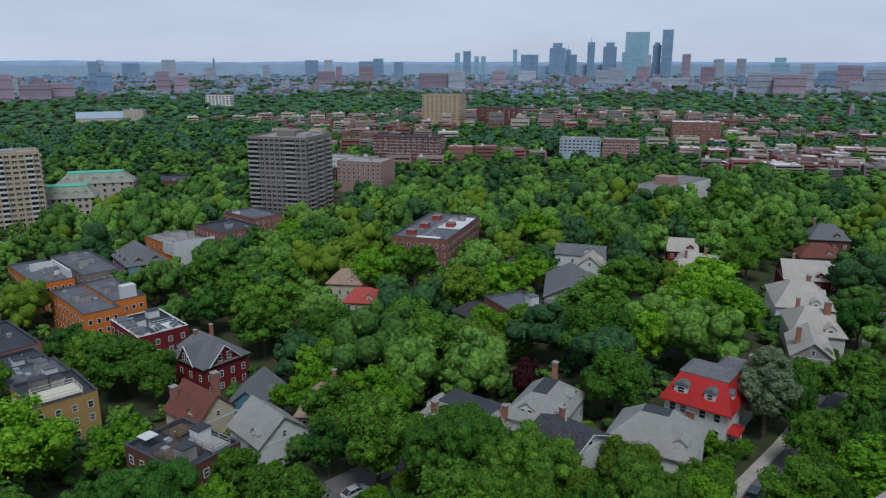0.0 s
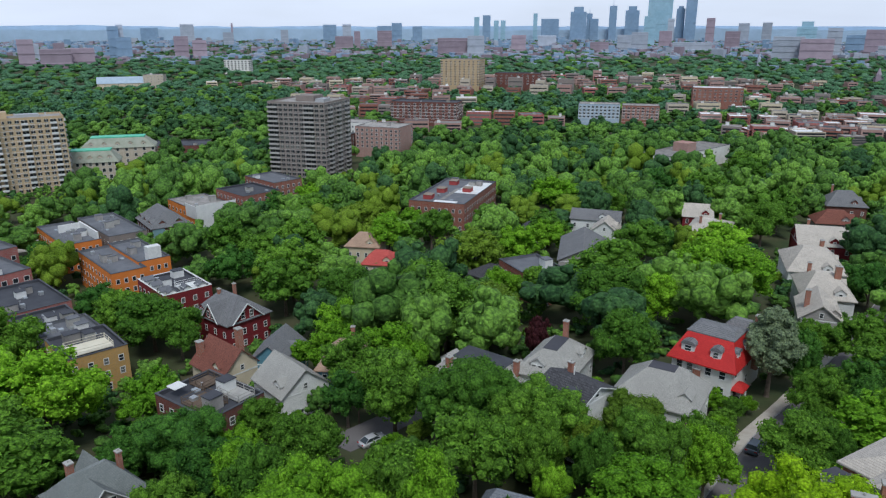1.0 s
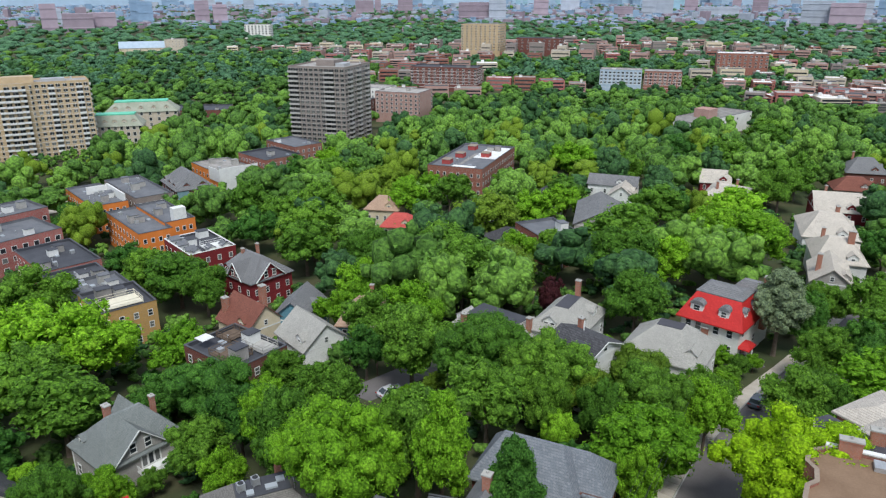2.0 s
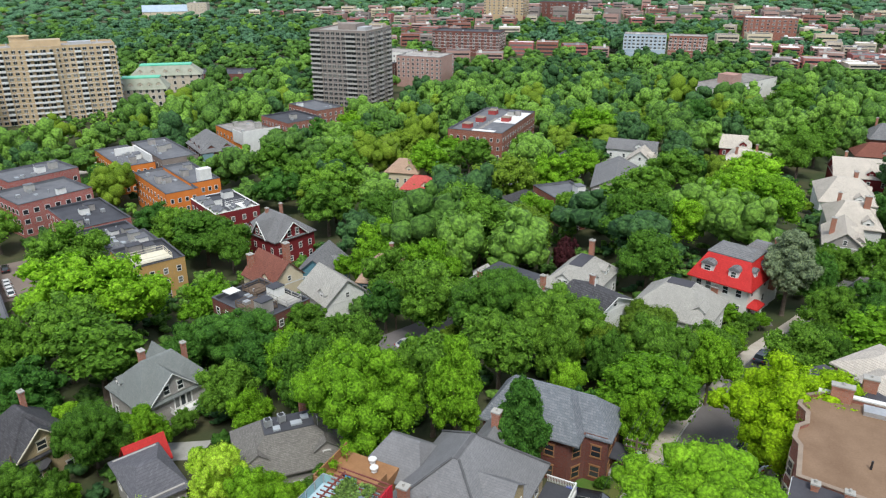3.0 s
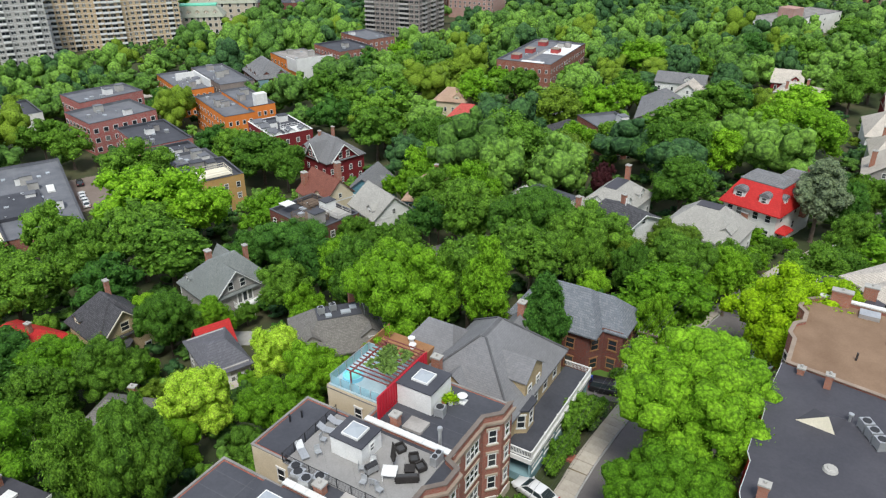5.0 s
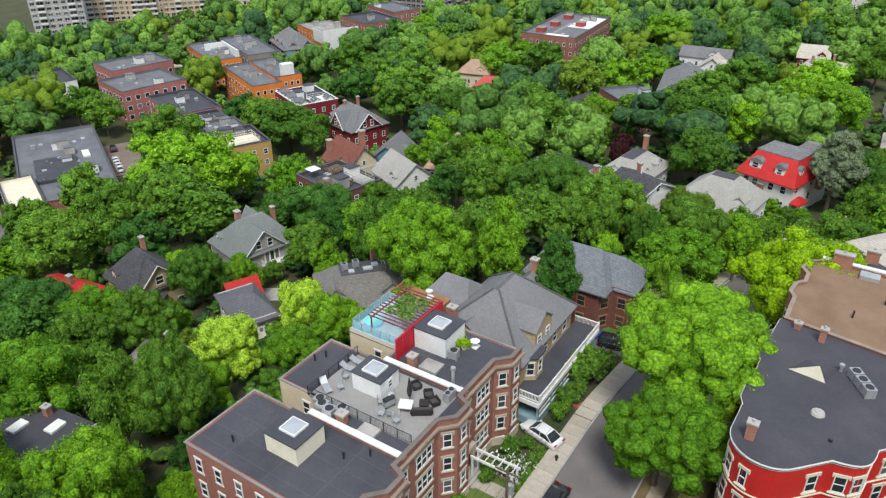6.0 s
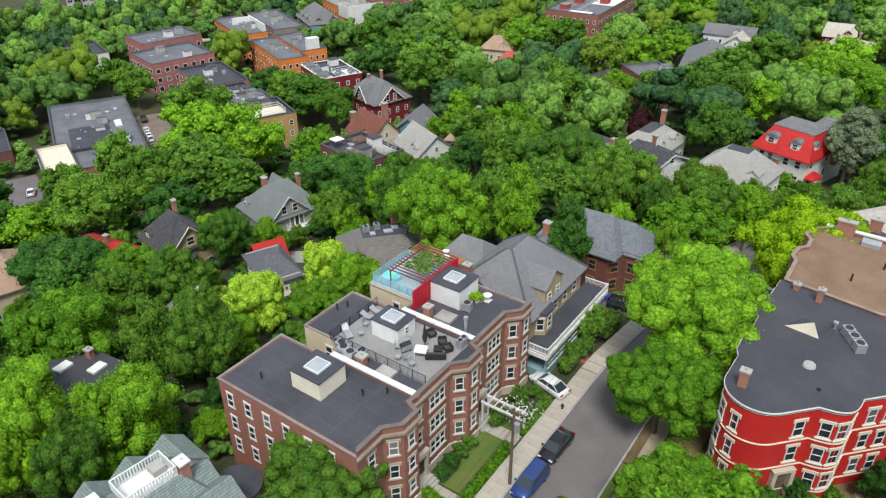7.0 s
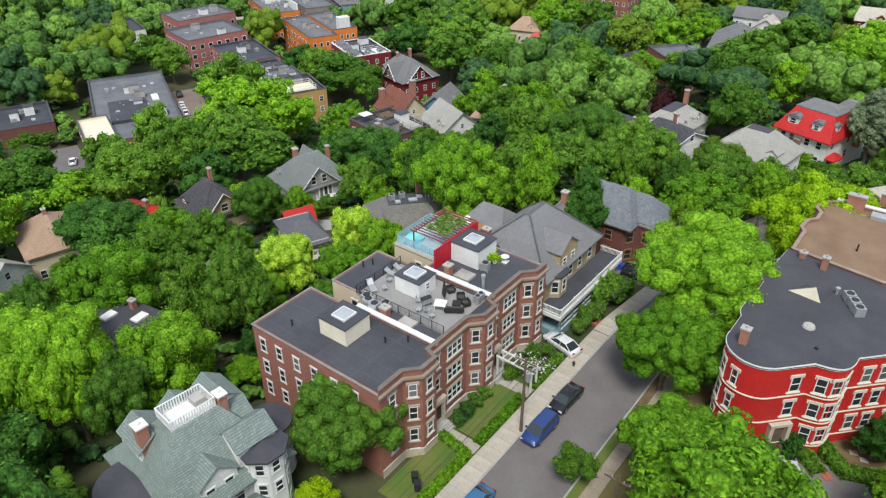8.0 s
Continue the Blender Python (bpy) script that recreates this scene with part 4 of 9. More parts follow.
    for k in range(80):
        bars.box(-22.15 + 0.14 * k, -22.135 + 0.14 * k, 12.895, 12.91, z + 0.12, z + 1.0)
    for k in range(49):
        bars.box(-22.21, -22.195, 12.95 + 0.14 * k, 12.965 + 0.14 * k, z + 0.12, z + 1.0)
    part("balustrade", bars, BLACK, rails)["kind"] = "stuff"
    # chimneys, vents, cooling units, hatches
    chimney(root, -17.4, 11.9, flat, flat + 1.25, 0.8, 0.7)
    chimney(root, -16.8, 21.4, flat, flat + 1.5, 0.7, 0.7)
    for x, y in ((-19.8, 12.1), (-18.8, 11.9), (-18.0, 12.6), (-20.4, 12.5)):
        air_conditioner(root, x, y, flat + 0.04, 8)
    for y in (20.0, 19.4):
        air_conditioner(root, -11.3, y - 0.4, z, 0, 0.6)
    air_conditioner(root, -14.2, 24.6, flat + 0.04, 10, 0.9)
    part("flue", Shape().taper(-12.2, 21.3, flat, flat + 1.7, 0.17, 0.17).taper(-12.2, 21.3, flat + 1.7, flat + 1.95, 0.25, 0.22), METAL, root)
    for x, y, w in ((-14.8, 12.1, 1.7), (-15.2, 22.2, 1.9)):
        part("roof_hatch", Shape().box(x - w / 2, x + w / 2, y - w * 0.42, y + w * 0.42, flat + 0.04, flat + 0.3), GRAVEL_ROOF, root)
    for x, y in ((-23.5, 5.2), (-13.0, 10.1), (-24.6, 18.0), (-25.1, 17.0), (-14.6, 8.7)):
        part("vent_pipe", Shape().taper(x, y, flat, flat + 0.7, 0.08, 0.08).taper(x, y, flat + 0.7, flat + 0.8, 0.13, 0.13), BLACK, root)
    part("satellite_dish", Shape().rod((-13.4, 27.2, flat), (-13.4, 27.2, flat + 0.6), 0.04).taper(-13.4, 27.2, flat + 0.6, flat + 0.75, 0.12, 0.5, 14).box(-13.8, -13.0, 26.8, 27.6, flat + 0.04, flat + 0.15), WHITE, root)
    # red-slatted roof terrace at the back of the north house
    zt = flat + 0.4
    ter = part("terrace", Shape().box(-25.3, -18.5, 22.7, end - 0.1, flat + 0.2, zt), SURF_BLUE, root)
    scr = part("red_screen", Shape().box(-18.62, -18.5, 21.2, end, flat, zt + 2.1).box(-19.3, -18.6, 22.55, 22.65, flat, zt + 0.5), RED_PAINT, ter)
    for k in range(20):
        part("slat", Shape().box(-18.5, -18.44, 21.25 + 0.41 * k, 21.45 + 0.41 * k, flat + 0.05, zt + 2.14), RED_PAINT, scr)
    per = part("pergola", Shape().box(-22.9, -22.78, 22.9, end - 0.2, zt + 2.0, zt + 2.14), PERGOLA, ter)
    part("beam", Shape().box(-18.75, -18.63, 22.9, end - 0.2, zt + 2.0, zt + 2.14), PERGOLA, per)
    for k in range(13):
        part("rafter", Shape().box(-23.3, -18.6, 23.0 + 0.5 * k, 23.07 + 0.5 * k, zt + 2.14, zt + 2.26), PERGOLA, per)
    for px, py in ((-22.84, 23.0), (-22.84, end - 0.4)):
        part("post", Shape().box(px - 0.06, px + 0.06, py - 0.06, py + 0.06, zt, zt + 2.0), PERGOLA, per)
    glass_rail(ter, [(-25.2, end - 0.2), (-25.2, 22.8), (-19.4, 22.8)], zt)
    glass_rail(ter, [(-25.2, end - 0.2), (-18.7, end - 0.2)], zt)
    return root, zt, end


SURF_BLUE = surf("pale_blue_terrace_paint", (0.34, 0.45, 0.5), (0.42, 0.53, 0.57), 0.7, 0.5, 0.05)


def glass_rail(parent, pts, z):
    rail = part("glass_railing", Shape().rod((*pts[0], z + 1.05), (*pts[1], z + 1.05), 0.03), METAL, parent)
    for a, b in zip(pts, pts[1:]):
        a, b = Vector(a), Vector(b)
        n = max(1, round((b - a).length / 1.2))
        for k in range(n):
            p, q = a + (b - a) * (k + 0.05) / n, a + (b - a) * (k + 0.95) / n
            side = Vector((-(b - a).y, (b - a).x)).normalized() * 0.012
            part("glass_panel", Shape().prism([tuple(p - side), tuple(q - side), tuple(q + side), tuple(p + side)], z + 0.1, z + 1.0), RAIL_GLASS_CLEAR, rail)
            part("post", Shape().box(p.x - 0.03, p.x + 0.03, p.y - 0.03, p.y + 0.03, z, z + 1.05), METAL, rail)


def clear_glass(name, tint):
    m, n, l, b = principled(name)
    t = n.new("ShaderNodeBsdfTransparent")
    t.inputs["Color"].default_value = (*tint, 1)
    b.inputs["Base Color"].default_value, b.inputs["Roughness"].default_value = (*tint, 1), 0.05
    x = n.new("ShaderNodeMixShader")
    x.inputs[0].default_value = 0.35
    l.new(t.outputs[0], x.inputs[1]), l.new(b.outputs[0], x.inputs[2])
    l.new(x.outputs[0], n["Material Output"].inputs["Surface"])
    return m


RAIL_GLASS_CLEAR = clear_glass("rail_glass", (0.6, 0.8, 0.85))
apartments, terrace_z, apartments_end = brick_apartments()


# ---- the red rowhouses with a round corner turret ----
def red_rowhouses():
    top = 11.0
    root = thing("rowhouse", "bright red brick rowhouse with a round turret and cream trim", "house", 0, 0, 0)
    cx, cy, r = 13.7, 28.7, 2.9
    turret = [(cx + r * math.cos(radians(a)), cy + r * math.sin(radians(a))) for a in range(172, 321, 8)]
    d = Vector((0.68, 0.733))
    nrm = Vector((0.733, -0.68))
    p = Vector(turret[-1]) + d * 0.35
    front = [tuple(p), tuple(p + d * 2.6)]
    bay0 = p + d * 3.2
    bow = [tuple(bay0 + d * (4.2 * k / 10) + nrm * (1.15 * math.sin(math.pi * k / 10))) for k in range(11)]
    q = bay0 + d * 4.9
    front += bow + [tuple(q), tuple(q + d * 9.5)]
    e = q + d * 9.5
    west = [(11.0, 47.5), (10.75, 43.8), (10.1, 42.8), (10.1, 40.6), (10.8, 39.6), (10.8, 36.0), (10.5, 35.0), (10.5, 33.2), (10.9, 32.2)]
    outline = turret + front + [(e.x - 3.5, e.y + 4.5), (20.5, 46.0)] + west
    claim(15, 36, 6, 10), claim(20, 40, 5, 6, -30)
    VIEW_STRIPS.append((20, 20, 0.0, 1.0, 7, 7))
    part("wall", Shape().prism(outline, -3.0, top - 0.35), BRICK_PAINT, root)
    part("roof", Shape().prism(inset(outline, -0.14), top - 0.35, top), MEMBRANE_PURPLE, root)
    o1, o2, o0 = inset(outline, -0.2), inset(outline, -0.12), inset(outline, -0.06)
    part("cornice", Shape().ring(o1, outline, top - 0.2, top - 0.06).ring(o2, outline, top - 0.42, top - 0.2), WHITE, root)
    n = len(outline)
    m = len(turret) + len(front)
    for z in (1.2, 4.15, 7.15):
        s = Shape()
        for i in range(m - 1):
            s.prism([o2[i], o2[i + 1], outline[i + 1], outline[i]], z, z + 0.09)
        part("string_course", s, CREAM, root)
    sills = [1.75, 4.75, 7.7]
    # turret windows
    for a in (176, 211, 247):
        x, y = cx + (r - 0.03) * math.cos(radians(a)), cy + (r - 0.03) * math.sin(radians(a))
        for z in sills:
            window(root, x, y, z, a + 90, 1.0 if a < 230 else 0.7, 1.75, "sash", WHITE, surround=CREAM)
    windows_on(root, front[0], front[1], [1.9], sills[1:], 1.0, 1.75, "sash", WHITE, surround=CREAM)
    for k in (2, 5, 8):
        a, b = Vector(bow[k]), Vector(bow[min(10, k + 1)])
        a = Vector(bow[k - 1])
        c = (a + b) / 2
        ya = math.degrees(math.atan2((b - a).y, (b - a).x))
        for z in sills:
            window(root, c.x + nrm.x * 0.02, c.y + nrm.y * 0.02, z, ya, 0.95, 1.7, "sash", WHITE, surround=CREAM)
    windows_on(root, tuple(q), tuple(e), [1.0, 2.8, 5.0, 7.0], sills, 0.95, 1.7, "sash", WHITE, surround=CREAM)
    windows_on(root, west[-1], (10.85, 30.0), [1.0], sills, 0.9, 1.7, "sash", WHITE, surround=CREAM)
    windows_on(root, west[0], west[1], [1.8], sills, 0.9, 1.7, "sash", WHITE, surround=CREAM)
    windows_on(root, west[4], west[5], [1.8], sills, 0.9, 1.7, "sash", WHITE, surround=CREAM)
    windows_on(root, west[2], west[3], [1.1], sills, 0.9, 1.7, "sash", WHITE, surround=CREAM)
    # entrance with a stone surround
    c = Vector(front[0]) + d * 1.6
    door = part("entrance", Shape().box(-1.1, -0.7, -0.5, 0.02, 0, 3.2).box(0.7, 1.1, -0.5, 0.02, 0, 3.0).box(-1.1, 1.1, -0.5, 0.02, 3.0, 3.3), STONE, root, at=pose(c.x, c.y, 0.6, 0, 0, math.degrees(math.atan2(d.y, d.x))))
    part("door_leaf", Shape().box(-0.6, 0.6, -0.08, 0.0, 0.1, 2.4), TIMBER, door)
    for k in range(3):
        part("step", Shape().box(-1.2, 1.2, -1.8 + 0.4 * k, -0.5, -0.6 + 0.2 * k, -0.4 + 0.2 * k), CONCRETE, door)
    z = top
    chimney(root, 12.2, 28.0, z - 0.1, z + 1.9, 0.75, 0.55)
    chimney(root, 15.0, 45.5, z - 0.1, z + 1.7, 0.6, 0.45)
    chimney(root, 12.6, 46.6, z - 0.1, z + 0.9, 0.6, 0.5)
    # white sloping roof light house, cooling units, hatch
    part("roof_light", Shape().add([(13.1, 39.3, z), (16.3, 38.9, z), (15.5, 39.3, z + 1.35)], [(0, 1, 2)]).add([(13.1, 39.3, z), (16.3, 38.9, z), (15.5, 39.3, z + 1.35), (17.0, 41.6, z), (14.4, 41.8, z)], [(1, 3, 2), (3, 4, 2), (4, 0, 2), (0, 4, 3, 1)], 1), [CREAM, MEMBRANE_PURPLE], root)
    for k in range(3):
        air_conditioner(root, 18.4 + 0.62 * k, 41.0 - 0.95 * k, z, -57, 0.95)
    part("roof_hatch", Shape().taper(16.4, 34.2, z, z + 0.22, 0.6, 0.52, 14).taper(16.4, 34.2, z + 0.22, z + 0.3, 0.3, 0.25, 12), CONCRETE, root)
    part("vent_pipe", Shape().taper(17.8, 31.2, z, z + 0.25, 0.18, 0.16), BLACK, root)
    part("vent_pipe", Shape().taper(17.2, 41.5, z, z + 0.6, 0.12, 0.12).taper(17.2, 41.5, z + 0.6, z + 0.8, 0.24, 0.24), METAL, root)
    return root


red_rowhouses()


def tan_roof_rowhouse():
    g = 0.0
    top = 11.2
    out = [(11.2, 47.7), (20.6, 46.3), (27, 49), (25.5, 62.5), (13.2, 63.2), (11.0, 61.5), (10.8, 59.5), (11.6, 58.4), (11.6, 56.6), (10.8, 55.6), (10.6, 53.5), (11.2, 52.4)]
    claim(18, 55, 8, 8), VIEW_STRIPS.append((12, 45, 0.0, 1.0, 4, 3))
    root = thing("rowhouse", "brick rowhouse with bowed bays and a flat tan gravel roof", "house", 0, 0, -0.4)
    part("wall", Shape().prism(out, -4, top - 0.2).ring(out, inset(out, 0.3), top - 0.2, top + 0.35), BRICK, root)
    part("roof", Shape().prism(inset(out, 0.3), top - 0.2, top + 0.02), TAN_ROOF, root)
    part("coping", Shape().ring(inset(out, -0.1), inset(out, 0.33), top + 0.35, top + 0.43), BROWNSTONE, root)
    for i in range(4, len(out)):
        a, b = out[i], out[(i + 1) % len(out)]
        windows_on(root, a, b, [(Vector(b) - Vector(a)).length / 2], [1.6, 4.6, 7.6], 0.9, 1.7, "sash", CREAM)
    chimney(root, 14.6, 62.6, top, top + 2.0, 2.0, 0.7)
    part("white_party_coping", Shape().box(12.5, 26, 62.7, 63.3, top + 0.47, top + 0.62), WHITE, root)
    for x, y in ((19.6, 56.5), (20.3, 56.6), (20.6, 51.5), (17.0, 52.0)):
        part("vent_pipe", Shape().taper(x, y, top, top + 0.9, 0.1, 0.1), BLACK, root)
    part("roof_hatch", Shape().box(16.6, 18.6, 60.8, 62.2, top, top + 0.5), METAL, root)
    root2 = thing("rowhouse", "brick rowhouse with a flat slate-grey membrane roof", "house", 0, 0, -1.0)
    out = [(12.6, 63.5), (23, 63.5), (19.2, 66.4), (15.3, 69.3), (13.2, 70.8), (12.0, 69.6), (12.0, 66.4)]
    claim(16, 66.5, 4, 4)
    part("wall", Shape().prism(out, -6, top - 0.3), BRICK_DARK, root2)
    part("roof", Shape().prism(inset(out, -0.12), top - 0.3, top), MEMBRANE_PURPLE, root2)
    part("cornice", Shape().ring(inset(out, -0.25), out, top - 0.45, top - 0.3), CREAM, root2)
    chimney(root2, 17.4, 67.0, top, top + 1.8, 1.4, 0.8)
    part("vent_pipe", Shape().taper(19.0, 64.6, top, top + 0.9, 0.1, 0.1), BLACK, root2)
    windows_on(root2, (12.0, 69.6), (12.0, 66.4), [1.6], [1.6, 4.6, 7.6], 0.9, 1.7, "sash", CREAM)
    return root


tan_roof_rowhouse()


# ---- the tan house with a grey roof and a long white-railed porch ----
ROOF_GREY = coursed("smooth_grey_shingles", (0.17, 0.17, 0.178), (0.195, 0.195, 0.203), (0.145, 0.145, 0.15), 0.3, 0.15, 0.01)
RIDGE = surf("dark_ridge_caps", (0.08, 0.08, 0.085), (0.12, 0.12, 0.125), 0.8, 0.85, 0.1)


def porch_house():
    g = land(-16, 38)
    root = thing("house", "tan clapboard house with grey roof, dormers and white-railed porch", "house", 0, 0, g)
    claim(-16, 38, 8, 7), claim(-9, 38, 3, 8)
    e = 6.6 - g
    part("wall", Shape().box(-21.5, -10.6, 31.5, 44.8, -4, e), SIDING_TAN, root)
    part("roof", hip_roof(-21.5, -10.6, 31.5, 44.8, e, e + 4.6, (0.06, 0.3), 0.5), ROOF_GREY, root)
    part("ridge_cap", Shape().box(-16.25, -15.85, 36.1, 40.2, e + 4.76, e + 4.86), RIDGE, root)
    for sx, sy in ((-1, -1), (1, -1), (1, 1), (-1, 1)):
        part("hip_cap", Shape().rod((-16.05 + sx * 0.33, 38.15 + sy * 2.0, e + 4.8), (-16.05 + sx * 5.95, 38.15 + sy * 7.15, e - 0.22), 0.13, 0.13, 5), RIDGE, root)
    # cross gable to the east with two lights
    dormer(root, -10.55, 37.0, e - 0.3, 90, 4.0, 2.15, 5.4, SIDING_TAN, ROOF_GREY, WHITE, 2)
    dormer(root, -17.2, 31.9, e - 0.1, 0, 3.0, 1.2, 4.0, SIDING_TAN, ROOF_GREY, WHITE, 1)
    # rear and north wings
    part("wing", Shape().box(-26.4, -21.5, 36.5, 43.0, -5, e - 0.4), SIDING_TAN, root)
    part("wing_roof", hip_roof(-26.6, -20.0, 36.5, 43.0, e - 0.4, e + 2.0, (0.5, 0.05), 0.3), ROOF_GREY, root)
    part("wing", Shape().box(-18.2, -13.6, 43.5, 48.6, -5, e), SIDING_TAN, root)
    part("gable", gable_wall(-18.2, -13.6, 43.5, 48.6, e, e + 2.6, "y"), SIDING_TAN, root)
    part("wing_roof", gable_roof(-18.2, -13.6, 40.0, 48.6, e, e + 2.6, 0.35, 0.15, "y"), ROOF_GREY, root)
    chimney(root, -15.9, 45.2, e, 11.0 - g, 0.8, 0.7)
    chimney(root, -19.0, 31.9, e - 1, 10.6 - g, 0.9, 0.7)
    # two-storey bay beside the porch roof
    bay = [(-10.6, 33.0), (-9.6, 33.7), (-9.6, 35.4), (-10.6, 36.1)]
    part("bay", Shape().prism(bay, 0, e - 0.4), SIDING_TAN, root)
    part("bay_roof", Shape().prism(inset(bay, -0.2), e - 0.4, e - 0.2), MEMBRANE, root)
    for a, b in zip(bay, bay[1:]):
        windows_on(root, a, b, [(Vector(b) - Vector(a)).length / 2], [0.9, 4.1], 0.85, 1.6)
    windows_on(root, (-10.6, 36.1), (-10.6, 44.8), [1.8, 4.2, 6.8], [0.9, 4.1], 1.0, 1.6)
    windows_on(root, (-21.5, 31.5), (-10.6, 31.5), [2, 5.5, 9], [0.9, 4.1], 1.0, 1.6)
    windows_on(root, (-26.4, 36.5), (-21.5, 36.5), [2.4], [0.9, 3.8], 1.0, 1.5)
    # porch with a railed flat roof
    pz = 3.4 - g
    pr = part("porch_roof", Shape().box(-10.6, -7.6, 30.4, 46.2, pz - 0.35, pz), MEMBRANE, root)
    part("cornice", Shape().box(-10.6, -7.45, 30.25, 30.4, pz - 0.45, pz + 0.05).box(-7.6, -7.45, 30.4, 46.2, pz - 0.45, pz + 0.05), WHITE, pr)
    part("porch_floor", Shape().box(-10.6, -7.7, 30.6, 46.0, -0.5, 0.9), TEAL_GREY, root)
    for k in range(6):
        part("post", Shape().box(-7.95, -7.7, 30.8 + 2.95 * k, 31.05 + 2.95 * k, 0.9, pz - 0.35), TEAL_GREY, pr)
        part("rail_post", Shape().box(-7.68, -7.5, 30.5 + 3.1 * k, 30.68 + 3.1 * k, pz, pz + 1.0), WHITE, pr)
    part("rail", Shape().box(-7.65, -7.53, 30.45, 46.2, pz + 0.82, pz + 0.92).box(-7.65, -7.53, 30.45, 46.2, pz + 0.1, pz + 0.18).box(-10.6, -7.6, 30.45, 30.57, pz + 0.82, pz + 0.92).box(-10.6, -7.6, 46.05, 46.17, pz + 0.82, pz + 0.92).box(-10.6, -7.6, 30.45, 30.57, pz + 0.1, pz + 0.18), WHITE, pr)
    bars = Shape()
    for k in range(95):
        bars.box(-7.62, -7.57, 30.5 + 0.165 * k, 30.56 + 0.165 * k, pz + 0.18, pz + 0.82)
    for k in range(17):
        bars.box(-10.5 + 0.165 * k, -10.44 + 0.165 * k, 30.48, 30.53, pz + 0.18, pz + 0.82)
        bars.box(-10.5 + 0.165 * k, -10.44 + 0.165 * k, 46.08, 46.13, pz + 0.18, pz + 0.82)
    part("balustrade", bars, WHITE, pr)["kind"] = "stuff"
    part("porch_rail", Shape().box(-7.8, -7.7, 30.8, 43, 1.75, 1.85).box(-7.8, -7.7, 30.8, 43, 1.05, 1.12), WHITE, root)
    # wooden roof terrace at the back
    dz = 7.2 - g
    dk = part("roof_terrace", Shape().box(-28.6, -22.6, 31.6, 37.2, dz - 5.5, dz), WOOD, root)
    for x0, x1, y0, y1 in ((-28.6, -22.6, 31.6, 31.7), (-28.6, -28.5, 31.6, 37.2), (-22.7, -22.6, 31.6, 35.0)):
        part("fence", Shape().box(x0, x1, y0, y1, dz, dz + 1.0), WOOD, dk)
    return root


TEAL_GREY = surf("blue_grey_paint", (0.16, 0.27, 0.3), (0.2, 0.31, 0.34), 0.8, 0.6, 0.05)
porch_house()


def slate_house():
    g = land(-14, 56)
    root = thing("house", "dark red brick house with a hipped blue-grey slate roof", "house", 0, 0, g)
    claim(-15, 56, 9, 5), VIEW_STRIPS.append((-7, 50, 0.0, 1.0, 4, 3))
    e = 4.3 - g
    out = [(-20.5, 52.6), (-10.4, 52.6), (-9.0, 54.6), (-6.6, 54.6), (-6.6, 60.6), (-20.5, 60.6)]
    part("wall", Shape().prism(out, -4, e), BRICK_DARK, root)
    part("roof", hip_roof(-20.5, -9.6, 52.6, 60.6, e, e + 3.4, (0.6, 0.04), 0.5), SLATE, root)
    part("wing_roof", hip_roof(-16.0, -6.6, 54.9, 60.6, e, e + 2.6, (0.45, 0.04), 0.5), SLATE, root)
    for a, b, sp in (((-20.5, 52.6), (-10.4, 52.6), [2, 5, 8]), ((-10.4, 52.6), (-9.0, 54.6), [1.2]), ((-9.0, 54.6), (-6.6, 54.6), [1.2]), ((-6.6, 54.6), (-6.6, 60.6), [1.5, 4.3])):
        windows_on(root, a, b, sp, [0.9, 3.6], 1.15, 1.5, "sash", WOOD)
    part("steps", Shape().box(-6.6, -4.6, 56.5, 58.5, -0.2, 0.5), CONCRETE, root)
    part("porch_roof", Shape().box(-6.6, -4.9, 56.0, 59.0, 2.9, 3.1), MEMBRANE, root)
    for y in (56.2, 58.8):
        part("post", Shape().taper(-5.1, y, 0.4, 2.9, 0.12, 0.1), BRICK_DARK, root)
    for k in range(2):
        part("roof_light", Shape().add([(-17 + k * 1.2, 54.2, e + 1.45), (-16.3 + k * 1.2, 54.2, e + 1.45), (-16.3 + k * 1.2, 55.2, e + 2.3), (-17 + k * 1.2, 55.2, e + 2.3), (-17 + k * 1.2, 54.2, e + 1.2), (-16.3 + k * 1.2, 54.2, e + 1.2), (-16.3 + k * 1.2, 55.2, e + 2.0), (-17 + k * 1.2, 55.2, e + 2.0)],
                                       [(0, 1, 2, 3), (0, 4, 5, 1), (1, 5, 6, 2), (2, 6, 7, 3), (3, 7, 4, 0)]), GLASS, root)
    return root


slate_house()


